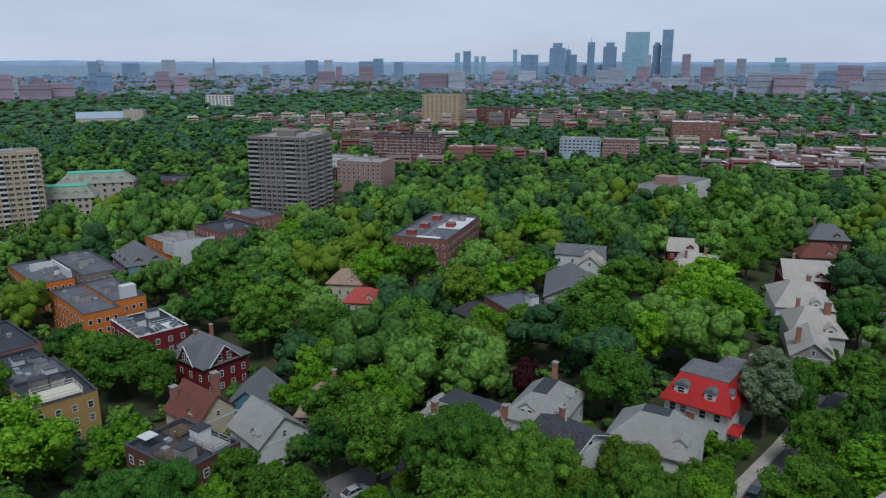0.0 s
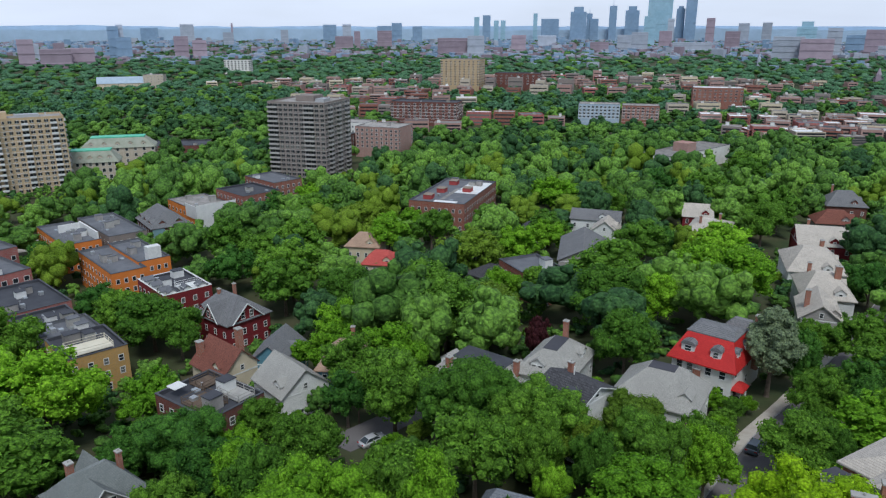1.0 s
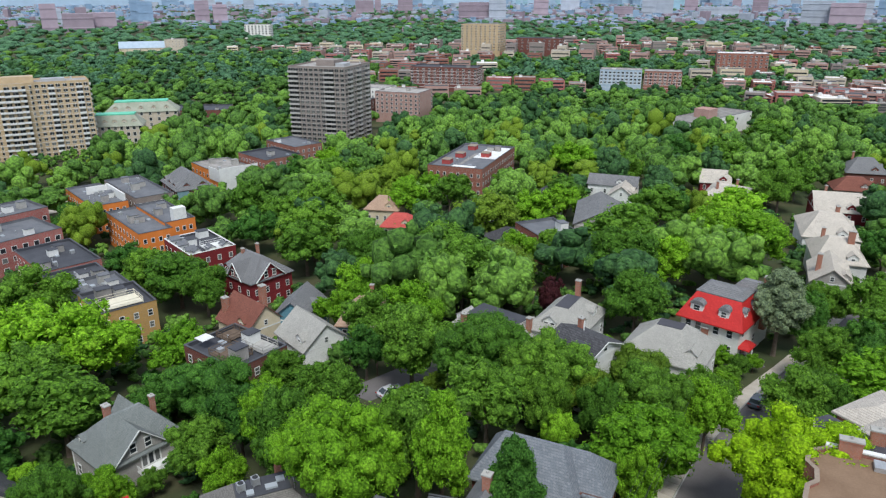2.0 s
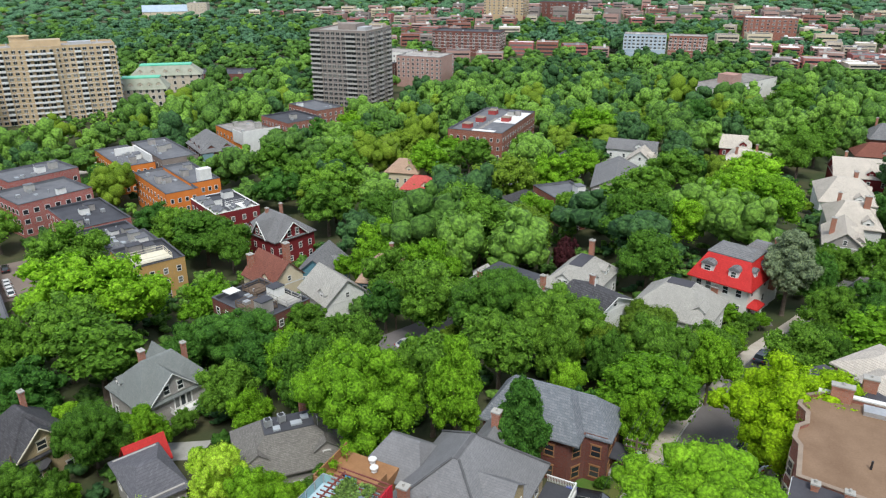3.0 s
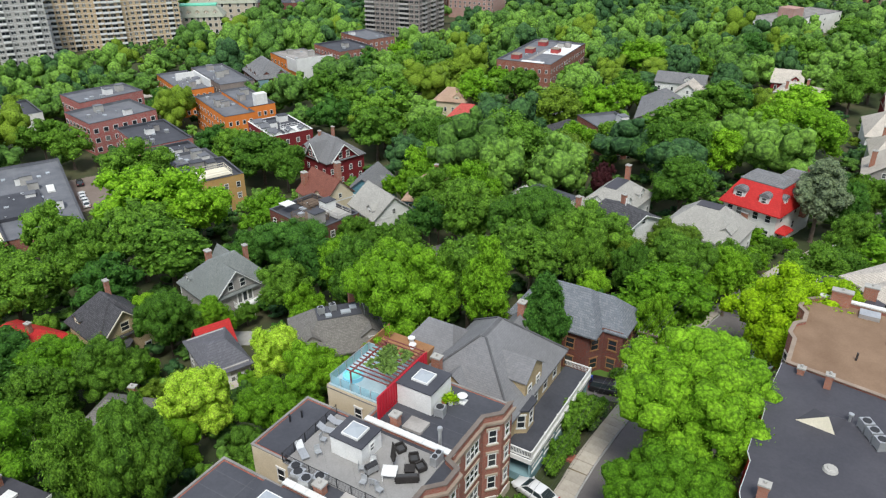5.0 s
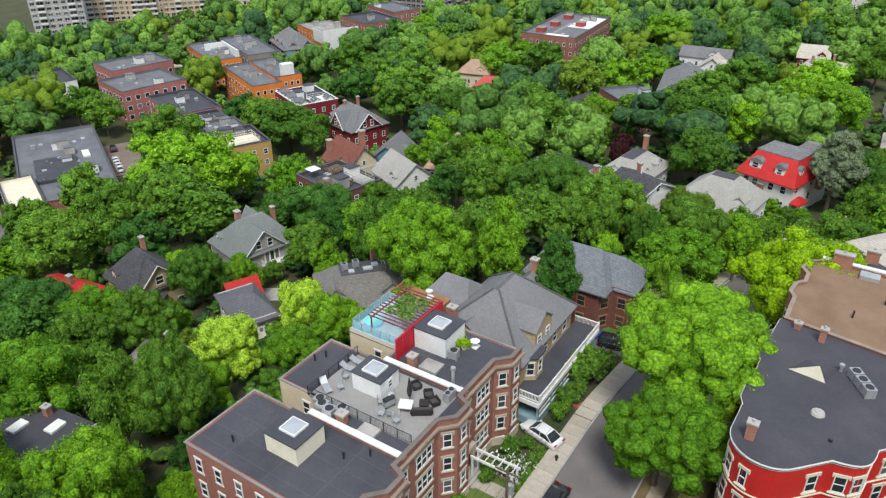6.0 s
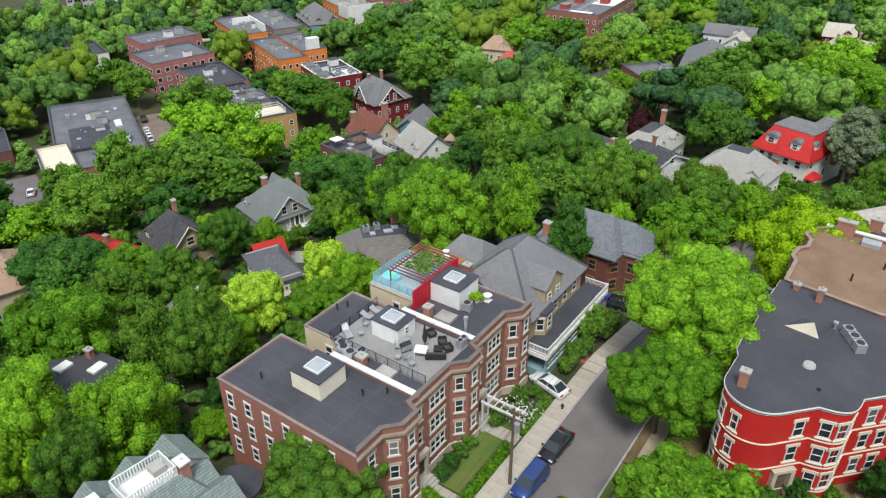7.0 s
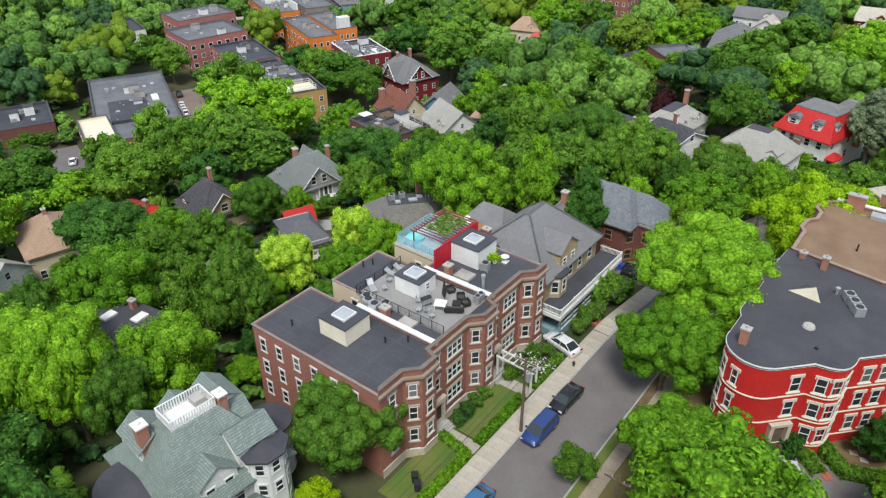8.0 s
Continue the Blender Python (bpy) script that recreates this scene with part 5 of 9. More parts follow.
def turret_house():
    root = thing("house", "pale clapboard house with grey-green roof, turret and roof walk", "house", -21.6, -8.2, 0, -6)
    claim(-21.6, -8.2, 6.5, 6.5)
    e = 6.2
    part("wall", Shape().box(-5.2, 5.6, -5.2, 5.4, -3, e), SIDING_WHITE, root)
    part("roof", hip_roof(-5.2, 5.6, -5.2, 5.4, e, e + 4.2, (0.22, 0.4), 0.55), SHINGLE_GREEN, root)
    z = e + 4.4
    wk = part("roof_walk", Shape().box(-1.2, 1.2, -2.0, 2.0, z - 0.2, z + 0.02), WHITE, root)
    for a, b in (((-1.2, -2.0), (1.2, -2.0)), ((1.2, -2.0), (1.2, 2.0)), ((1.2, 2.0), (-1.2, 2.0)), ((-1.2, 2.0), (-1.2, -2.0))):
        s = Shape().rod((*a, z + 0.95), (*b, z + 0.95), 0.06).rod((*a, z + 0.15), (*b, z + 0.15), 0.04)
        v = Vector(b) - Vector(a)
        for k in range(int(v.length / 0.24)):
            p = Vector(a) + v.normalized() * 0.24 * k
            s.box(p.x - 0.045, p.x + 0.045, p.y - 0.045, p.y + 0.045, z, z + 0.95)
        part("railing", s, WHITE, wk)
    part("hatch", Shape().box(-0.9, 0.2, 0.7, 1.7, z + 0.02, z + 0.6), CONCRETE, wk)
    chimney(root, 1.0, 2.6, e + 2, z + 1.1, 0.95, 0.75, None, WHITE)
    chimney(root, -1.0, -3.6, e, z + 0.6, 0.95, 0.9, None, WHITE)
    # hipped gables at the back and on the north side
    for x, y, yaw in ((-4.2, -2.8, -90), (-4.2, 0.6, -90), (-4.2, 3.8, -90), (0.8, 4.6, 180), (3.6, 4.8, 180)):
        dormer(root, x, y, e - 0.1, yaw, 3.0, 2.5, 3.6, SIDING_WHITE, SHINGLE_GREEN, WHITE, 1)
    dormer(root, 5.3, -0.9, e - 0.5, 90, 3.4, 1.75, 5.0, SIDING_WHITE, SHINGLE_GREEN, WHITE, 2)
    # corner turret with a flat-pitched grey roof
    tx, ty, r = 5.2, 3.4, 1.9
    poly = [(tx + r * math.cos(radians(a)), ty + r * math.sin(radians(a))) for a in range(22, 382, 45)]
    part("turret", Shape().prism(poly, -2, e + 1.5), SIDING_WHITE, root)
    part("turret_roof", Shape().add([(*p, e + 1.5) for p in inset(poly, -0.3)] + [(*p, e + 1.7) for p in inset(poly, -0.3)] + [(tx, ty, e + 2.2)],
                                    [(i, (i + 1) % 8, 8 + (i + 1) % 8, 8 + i) for i in range(8)] + [(8 + i, 8 + (i + 1) % 8, 16) for i in range(8)] + [tuple(range(7, -1, -1))]), MEMBRANE_PURPLE, root)
    for i in range(8):
        a, b = poly[i], poly[(i + 1) % 8]
        windows_on(root, a, b, [(Vector(b) - Vector(a)).length / 2], [0.9, 3.7, e - 0.1], 0.8, 1.3)
    # lower rounded roofs
    for px, py, pr, pz in ((-0.4, -5.6, 2.8, e - 0.1), (1.4, 6.4, 1.9, e - 0.4)):
        o = [(px + pr * math.cos(math.tau * k / 20), py + pr * math.sin(math.tau * k / 20)) for k in range(20)]
        b = part("bay", Shape().prism(o, -2, pz), SIDING_WHITE, root)
        part("bay_roof", Shape().add([(*p, pz) for p in inset(o, -0.25)] + [(*p, pz + 0.2) for p in inset(o, -0.25)] + [(px, py, pz + 0.6)],
                                     [(k, (k + 1) % 20, 20 + (k + 1) % 20, 20 + k) for k in range(20)] + [(20 + k, 20 + (k + 1) % 20, 40) for k in range(20)] + [tuple(range(19, -1, -1))]), MEMBRANE_PURPLE, b)
    windows_on(root, (-5.2, -5.2), (5.6, -5.2), [2, 4.5], [0.9, 3.9], 1.0, 1.6)
    windows_on(root, (5.6, -5.2), (5.6, 5.4), [3.2, 5.6, 8], [0.9, 3.9], 1.0, 1.5)
    part("lower_roof", hip_roof(5.0, 7.6, -2.6, 2.6, 3.0, 4.0, (0.2, 0.6), 0.3), SHINGLE_GREEN, root)
    part("vent_pipe", Shape().taper(3.0, 2.2, e + 1.5, e + 2.9, 0.07, 0.07), METAL, root)
    return root


turret_house()

# ---- houses of the hillside ----
SLATE_DARK = coursed("purple_grey_shingles", (0.1, 0.1, 0.115), (0.135, 0.133, 0.15), (0.08, 0.08, 0.09), 0.3, 0.14, 0.01)
ROOF_UMBER = coursed("umber_grey_shingles", (0.15, 0.14, 0.13), (0.2, 0.19, 0.175), (0.1, 0.095, 0.09), 0.3, 0.13, 0.012)
SHINGLE_CREAM = coursed("cream_weathered_shingles", (0.44, 0.4, 0.35), (0.52, 0.47, 0.41), (0.3, 0.27, 0.24), 0.3, 0.14, 0.012)


def balcony_house():
    """A gabled house with a broad cross gable over the front, a rear gable, dormers and a white balcony."""
    root = house("grey clapboard house with a steep grey shingle roof, dormers and balcony", -74.0, 53.2, -14, 9.6, 11.6, 5.6, 9.7, SIDING_GREY, ROOF_SAGE, "hip", top=(0.06, 0.42), chims=((-1.6, -1.6, 11.0, 1.0, 0.8), (0.6, 4.0, 10.8)), yard=15, lift=0.2)
    part("cross_gable", gable_wall(0, 5.0, -4.4, 3.0, 5.6, 9.1, "x"), SIDING_GREY, root)
    part("cross_roof", gable_roof(0, 5.0, -4.4, 3.0, 5.6, 9.1, 0.4, 0.16, "x"), ROOF_SAGE, root)
    part("rake_board", Shape().rod((5.42, -4.8, 5.3), (5.42, -0.7, 9.2), 0.09, n=4).rod((5.42, -0.7, 9.2), (5.42, 3.4, 5.3), 0.09, n=4), WHITE, root)
    windows_on(root, (5.0, -4.4), (5.0, 3.0), [2.6, 4.8], [6.0], 1.0, 1.5)
    part("rear_gable", gable_wall(-5.0, 0, -0.5, 4.6, 5.6, 9.4, "x"), SIDING_GREY, root)
    part("rear_roof", gable_roof(-5.0, 0, -0.5, 4.6, 5.6, 9.4, 0.35, 0.16, "x"), ROOF_SAGE, root)
    dormer(root, -2.6, -5.3, 5.6, 0, 1.7, 1.3, 2.4, SIDING_GREY, ROOF_SAGE, WHITE, 1)
    part("corner_board", Shape().box(4.72, 4.84, -5.92, -5.78, 0, 5.3).box(-4.86, -4.74, -5.92, -5.8, 0, 5.3), WHITE, root)
    part("balcony_door", Shape().box(4.8, 4.88, -0.9, 2.1, 2.9, 5.0), WHITE, root)
    for k in range(3):
        part("door_pane", Shape().box(4.88, 4.9, -0.7 + 0.95 * k, -0.05 + 0.95 * k, 3.1, 4.8), GLASS, root)
    bal = part("balcony", Shape().box(4.8, 7.4, -1.6, 5.2, 2.6, 2.8), WHITE, root)
    part("rail", Shape().box(7.3, 7.38, -1.6, 5.2, 3.6, 3.7).box(4.8, 7.38, -1.6, -1.52, 3.6, 3.7).box(4.8, 7.38, 5.12, 5.2, 3.6, 3.7), WHITE, bal)
    bars = Shape()
    for k in range(34):
        bars.box(7.31, 7.36, -1.55 + 0.2 * k, -1.5 + 0.2 * k, 2.8, 3.6)
    for k in range(12):
        bars.box(4.95 + 0.2 * k, 5.0 + 0.2 * k, -1.58, -1.54, 2.8, 3.6)
    part("balustrade", bars, WHITE, bal)["kind"] = "stuff"
    for k in range(4):
        part("post", Shape().box(7.26, 7.4, -1.6 + 2.2 * k, -1.46 + 2.2 * k, -0.5, 3.75), WHITE, bal)


ROOF_SAGE = coursed("sage_grey_shingles", (0.155, 0.17, 0.165), (0.2, 0.215, 0.21), (0.1, 0.11, 0.105), 0.3, 0.13, 0.012)
balcony_house()
def bay_house():
    """A tan house under a dark roof that ends in a shingled gable over a two-storey bay."""
    root = house("tan house with a dark charcoal shingle roof and corner bay", -79.3, 34.8, -10, 9.8, 8.6, 5.8, 10.0, SIDING_TAN, SHINGLE_DARK, "hip", top=(0.3, 0.04), chims=((-2.6, 1.6, 11.2),), yard=11)
    part("gable", gable_wall(0, 5.3, -4.0, 3.6, 5.8, 9.6, "x"), SIDING_TAN, root)
    part("gable_roof", gable_roof(0, 5.3, -4.0, 3.6, 5.8, 9.6, 0.45, 0.16, "x"), SHINGLE_DARK, root)
    part("rake_board", Shape().rod((5.78, -4.45, 5.45), (5.78, -0.2, 9.7), 0.1, n=4).rod((5.78, -0.2, 9.7), (5.78, 4.05, 5.45), 0.1, n=4), CREAM, root)
    window(root, 5.3, -0.2, 6.3, 90, 1.3, 1.4, "sash", CREAM)
    dormer(root, -2.2, -4.0, 5.7, 0, 1.8, 1.2, 2.4, SIDING_TAN, SHINGLE_DARK, CREAM, 1)
    bay = [(4.9, -3.6), (5.9, -3.6), (6.7, -2.7), (6.7, -0.9), (5.9, 0.0), (4.9, 0.0)]
    part("bay", Shape().prism(bay, -3, 4.4), SIDING_TAN, root)
    part("bay_roof", Shape().prism(inset(bay, -0.25), 4.4, 4.62), SHINGLE_DARK, root)
    for p, q in zip(bay[:-1], bay[1:]):
        windows_on(root, p, q, [(Vector(q) - Vector(p)).length / 2], [0.6, 2.6], 0.75, 1.5, "sash", CREAM)


bay_house()
house("stucco house with a bright red roof and brick chimney", -88, 25.5, 10, 11, 8, 5.6, 8.2, STUCCO_WHITE, TILE_RED, "hip", top=(0.4, 0.06), chims=((2.5, 0, 9.6),), yard=6)
pale_low = house("low pale house with a slate-grey roof and paved terrace", -55.8, 34.7, -23, 9.6, 5.2, 4.1, 5.3, SIDING_GREY, SLATE_DARK, "hip", top=(0.05, 0.5), yard=9, trim=True)
part("terrace", Shape().box(4.82, 8.4, -2.2, 3.4, -2.0, 1.7), PAVING, pale_low)
part("terrace_door", Shape().box(4.8, 4.86, -1.1, -0.1, 1.72, 3.7), WHITE, pale_low)
for k in range(7):
    part("fence_board", Shape().box(8.3, 8.38, -2.2 + 0.8 * k, -1.44 + 0.8 * k, 1.7, 2.6), TIMBER, pale_low)
house("low grey house with a brown-grey roof and brick chimney", -57.2, 20.4, 20, 6.4, 5.0, 3.6, 5.0, SIDING_GREY, ROOF_UMBER, "hip", top=(0.5, 0.06), chims=((1.2, 1.4, 6.6),), yard=5)
house("small house with a bright red gable roof behind trees", -61.0, 38.6, -23, 3.6, 4.4, 3.2, 5.4, SIDING_RED, TILE_RED, "gable", along="y", yard=4, gable_windows=False)
umber_house = house("grey-brown shingle house with a broad hipped roof and tall chimney", -41.2, 43.2, 48, 11.8, 9.4, 4.5, 7.2, SIDING_GREY, ROOF_UMBER, "hip", top=(0.5, 0.35), chims=((2.2, 2.4, 10.4, 0.8, 0.8),),
      dormers=((3.6, -4.0, 4.2, 0, 2.6, 1), (-4.0, -3.6, 4.2, 0, 2.4, 1), (5.2, 1.0, 4.2, 90, 2.6, 1)), yard=9, flat_top=MEMBRANE)
for px, py in ((-2.2, 0.0), (-0.6, 0.4)):
    air_conditioner(umber_house, px, py, 7.48, 12, 0.8)
for px, py, w in ((0.9, -0.6, 1.3), (2.0, 0.3, 0.9), (-1.4, -0.9, 0.8)):
    part("skylight", Shape().box(px - w / 2, px + w / 2, py - 0.4, py + 0.4, 7.48, 7.7), SKYLIGHT, umber_house)
part("deck_rail", Shape().rod((3.2, -1.6, 8.3), (3.2, 1.6, 8.3), 0.03).rod((3.2, 1.6, 8.3), (5.6, 1.6, 8.3), 0.03).rod((5.6, 1.6, 8.3), (5.6, -1.6, 8.3), 0.03).rod((3.2, -1.6, 7.3), (3.2, -1.6, 8.3), 0.03).rod((5.6, 1.6, 5.2), (5.6, 1.6, 8.3), 0.03).rod((5.6, -1.6, 5.2), (5.6, -1.6, 8.3), 0.03), METAL, umber_house)
house("tan-roofed stucco house among trees", -97, 14, -15, 12, 10, 5.6, 8.8, STUCCO, SHINGLE_TAN, "hip", top=(0.3, 0.05), chims=((-1, 0, 10.2),), yard=8)
def stepped_house():
    """A low house of flat dark roofs in steps, with skylights and pale clapboard walls."""
    x, y, yaw = -45.5, -1.0, 8
    root = thing("house", "pale clapboard house with stepped dark flat roofs and skylights", "house", x, y, land(x, y) + 0.6, yaw)
    claim(x, y, 8, 6, yaw, 3)
    for x0, x1, y0, y1, h in ((-7.5, 1.0, -1.5, 5.5, 6.4), (1.0, 7.0, -2.0, 5.0, 5.4), (-5.0, 3.5, -5.5, -1.5, 4.4), (3.5, 7.5, -5.0, -2.0, 3.2)):
        w = part("wall", Shape().box(x0, x1, y0, y1, -4, h), SIDING_GREY, root)
        part("roof", Shape().box(x0 - 0.3, x1 + 0.3, y0 - 0.3, y1 + 0.3, h, h + 0.22), MEMBRANE_PURPLE, root)
        part("roof_edge", Shape().box(x0 - 0.36, x1 + 0.36, y0 - 0.36, y0 - 0.3, h - 0.05, h + 0.26).box(x1 + 0.3, x1 + 0.36, y0 - 0.3, y1 + 0.3, h - 0.05, h + 0.26), WHITE, root)
        windows_on(root, (x0, y0), (x1, y0), spots_of(x1 - x0, 3), [h - 1.9], 1.0, 1.3)
        windows_on(root, (x1, y0), (x1, y1), spots_of(y1 - y0, 2), [h - 1.9], 1.0, 1.3)
    for px, py, z in ((-5.5, 2.0, 6.62), (-2.0, 3.6, 6.62), (4.0, 1.2, 5.62)):
        part("skylight", Shape().box(px - 0.6, px + 0.6, py - 0.9, py + 0.9, z, z + 0.25), WHITE, root)
    air_conditioner(root, 0.4, -3.4, 4.62, 10, 0.9)
    chimney(root, -4.2, 4.6, 6.4, 8.0)


stepped_house()
house("pale house with a light grey shingle roof", -94, 0, 20, 14, 9, 5.6, 8.8, SIDING_WHITE, SHINGLE_PALE, "gable", yard=8)

# ---- houses along the street to the north ----
house("brick house with a broad low cream shingle roof", 20.9, 69.6, -36, 9.0, 6.2, 12.6, 14.0, BRICK, SHINGLE_CREAM, "hip", top=(0.5, 0.3), yard=3)
house("brick house with stepped low cream roofs", 21.2, 77.2, -36, 9.8, 8.6, 12.2, 13.4, BRICK, SHINGLE_CREAM, "hip", top=(0.45, 0.4), yard=3)
house("grey house with a pale hipped roof and flat roof deck", -7.4, 104.6, -8, 12.6, 11.0, 5.4, 9.0, STUCCO_WHITE, SHINGLE_PALE, "hip", top=(0.34, 0.26), dormers=((4.4, -4.0, 5.3, 0, 2.0, 1),), yard=8, flat_top=MEMBRANE_PURPLE)
white_gable = house("white house with a charcoal roof and white gable end", -18.0, 89.2, -22, 7.8, 8.8, 9.0, 10.8, SIDING_WHITE, SHINGLE_DARK, "gable", along="x", chims=((-2.5, 2.6, 11.8),), yard=5)
part("roof_hatch", Shape().box(0.6, 2.4, -3.4, -1.9, 9.2, 10.6), MEMBRANE, white_gable)
part("vent_pipe", Shape().taper(-1.2, 1.6, 9.8, 11.6, 0.1, 0.1), WHITE, white_gable)
part("rake_board", Shape().rod((4.38, -4.8, 8.9), (4.38, 0, 10.9), 0.09, n=4).rod((4.38, 0, 10.9), (4.38, 4.8, 8.9), 0.09, n=4), WHITE, white_gable)
house("white clapboard house with pale shingle roof and brick chimney", -26.0, 109.8, -6, 9.2, 14.0, 4.9, 7.9, SIDING_WHITE, SHINGLE_PALE, "hip", top=(0.3, 0.45), dormers=((4.2, -3.4, 5.0, 90, 2.4, 1), (4.2, 2.6, 5.0, 90, 2.2, 1), (-1.0, -6.0, 5.0, 0, 2.4, 2)), chims=((-0.6, 6.4, 10.0, 0.9, 0.8),), yard=3, flat_top=MEMBRANE_PURPLE)
white_flat = house("white house with a flat dark roof and pale eaves", -37.2, 103.8, -14, 14, 9, 5.6, 7.4, SIDING_WHITE, SHINGLE_PALE, "hip", top=(0.74, 0.62), chims=((6.4, 0.5, 9.0, 0.8, 0.8), (-4.6, -3.8, 8.2, 0.9, 0.9)), dormers=((-5.5, -3.2, 5.6, 0, 2.6, 1), (5.5, 3.2, 5.6, 180, 1.8, 1)), yard=3, flat_top=MEMBRANE)


def red_roof_house():
    x, y, yaw = -0.6, 122.6, -16
    g = land(x, y) + 0.6
    root = thing("house", "white stucco house with a bright red mansard roof and arched dormers", "house", x, y, g, yaw)
    claim(x, y, 6.4, 7, yaw, 14)
    part("wall", Shape().box(-5.2, 5.2, -6.2, 6.2, -4, 7.0), STUCCO_WHITE, root)
    part("roof", hip_roof(-5.2, 5.2, -6.2, 6.2, 7.0, 10.4, (0.74, 0.5), 0.75), TILE_RED, root)
    part("upper_roof", hip_roof(-4.0, 4.0, -3.2, 3.2, 10.4, 11.0, (0.8, 0.3), 0.15), SHINGLE_GREY, root)
    part("rear_wing", Shape().box(-1.0, 5.0, 6.2, 10.4, -4, 8.6), STUCCO_WHITE, root)
    part("rear_roof", hip_roof(-1.0, 5.0, 4.8, 10.4, 8.6, 10.4, (0.5, 0.2), 0.4), SHINGLE_GREY, root)
    for dx, dy, ya, k in ((-2.8, -5.7, 0, 1.2), (2.0, -5.7, 0, 0.95), (5.1, -3.4, 90, 0.85), (5.1, 0.8, 90, 0.85)):
        d = part("dormer", Shape().box(-0.95 * k, 0.95 * k, 0, 2.4, -0.2, 1.4), WHITE, root, at=pose(dx, dy, 7.5, 0, 0, ya))
        arch = [(0.95 * k * 1.15 * math.cos(math.pi * q / 8), 1.35 + 0.75 * math.sin(math.pi * q / 8)) for q in range(9)]
        s = Shape()
        s.add([(a, -0.2, b) for a, b in arch] + [(a, 2.6, b) for a, b in arch], [tuple(range(9)), tuple(range(17, 8, -1))] + [(q + 1, q, 9 + q, 10 + q) for q in range(8)] + [(0, 8, 17, 9)])
        part("dormer_roof", s, SHINGLE_GREY, d)
        a, b = window_mesh(1.1 * k, 1.2, "far", WHITE)
        part("window", a, None, d, at=pose(0, 0, 0.1))
    chimney(root, 5.6, 4.6, 3.0, 13.2, 1.3, 1.0)
    chimney(root, -0.6, -6.5, -0.5, 5.4, 1.2, 0.5)
    windows_on(root, (-5.2, -6.2), (5.2, -6.2), [1.4, 3.2, 6.4, 8.8], [1.4, 4.4], 1.1, 1.5)
    windows_on(root, (5.2, -6.2), (5.2, 6.2), [2.0, 8.0], [1.4, 4.4], 1.1, 1.5)
    p = part("porch", Shape().box(5.2, 6.9, -5.6, -2.6, -1, 0.2), BROWNSTONE, root)
    part("porch_roof", hip_roof(5.2, 6.9, -5.6, -2.6, 2.9, 3.7, (0.4, 0.3), 0.25), TILE_RED, p)
    for py in (-5.4, -2.8):
        part("post", Shape().taper(6.7, py, 0.2, 2.9, 0.16, 0.13), WHITE, p)
    return root


red_roof_house()


def far_house(label, x, y, yaw, lx, ly, ev, rg, wall, roof, kind, along, ch):
    house(label, x, y, yaw, lx, ly, ev, rg, wall, roof, kind, along, chims=ch, yard=19 if y > 150 else 12, cols=(4, 4), far=True, dormers=((2.5, -ly / 2 + 0.7, ev - 0.1, 0, 2.4, 1), (lx / 2 - 0.7, 1.0, ev - 0.1, 90, 2.4, 1)))


far_house("white gambrel house with broad cream shingle roofs", 19.5, 210, 6, 14, 19, 6.0, 10.4, SIDING_WHITE, SHINGLE_CREAM, "hip", "y", ((2, 1, 12.4, 0.9, 1.6),))
far_house("pale-roofed house with a tall brick chimney", 20.5, 183, 6, 11, 16, 6.2, 10.0, SIDING_WHITE, SHINGLE_CREAM, "hip", "y", ((2.4, -2, 12.6, 1.4, 0.9), (-3, 3, 11.5, 0.8, 0.8)))
far_house("pale grey house with a terrace of flower pots", 18.4, 164, 2, 8, 13, 6.0, 9.0, SIDING_GREY, SHINGLE_CREAM, "gable", "y", ((-2.6, -2, 11.0, 1.0, 0.9),))
far_house("white house with a broad pale roof and red gable", 23.5, 240, 8, 15, 14, 6.5, 10.8, SIDING_RED, SHINGLE_CREAM, "gable", "x", ((-4, 1, 12.6),))
far_house("brown-roofed house among trees", 30, 278, 10, 14, 10, 6.0, 9.5, SIDING_GREY, SHINGLE_BROWN, "hip", "x", ())
far_house("dark brown house with a grey cone-roofed corner", 35, 308, 10, 14, 12, 7.5, 12.0, BRICK_DARK, SHINGLE_GREY, "hip", "x", ((-4, 2, 14),))
far_house("dark house with pale shingle roofs and brick chimneys", -9.5, 240, -6, 12, 24, 6.5, 9.5, SIDING_RED, SHINGLE_CREAM, "hip", "y", ((-2, -4, 11.5), (3, 2, 11.5)))
far_house("maroon house with a pale roof behind trees", -15, 264, 8, 10, 10, 6.5, 10.0, SIDING_RED, SHINGLE_CREAM, "gable", "x", ())
far_house("white wooden house with a low grey roof", -48, 249, 4, 17, 9, 7.0, 9.6, SIDING_WHITE, SHINGLE_GREY, "gable", "x", ())
far_house("white wooden house with pale gables", -42, 236, 4, 9, 9, 5.5, 9.0, SIDING_WHITE, SHINGLE_CREAM, "gable", "y", ())
block("long brick house with a flat slate-grey roof", -47.5, 173.5, -42, 22, 12, 7.6, BRICK, GREY_ROOF, 2, (9, 4), name="house", clutter=4, yard=13)
far_house("low house with a charcoal hipped roof", -61, 176, -20, 10, 12, 5.6, 7.4, SIDING_GREY, SHINGLE_DARK, "hip", "x", ((2, 1, 8.6),))
far_house("long low house with a grey-brown shingle roof", -41, 197, 12, 13, 24, 7.4, 10.6, SIDING_GREY, SHINGLE_GREY, "gable", "y", ())
far_house("stucco house with a coral-red hipped roof", -99, 181, 14, 10, 9, 6.4, 9.4, STUCCO, TILE_CORAL, "hip", "x", ())
far_house("house with a tan hipped roof", -113, 196, 14, 11, 10, 7.6, 10.8, STUCCO, SHINGLE_TAN, "hip", "x", ((0, 2, 10.4),))
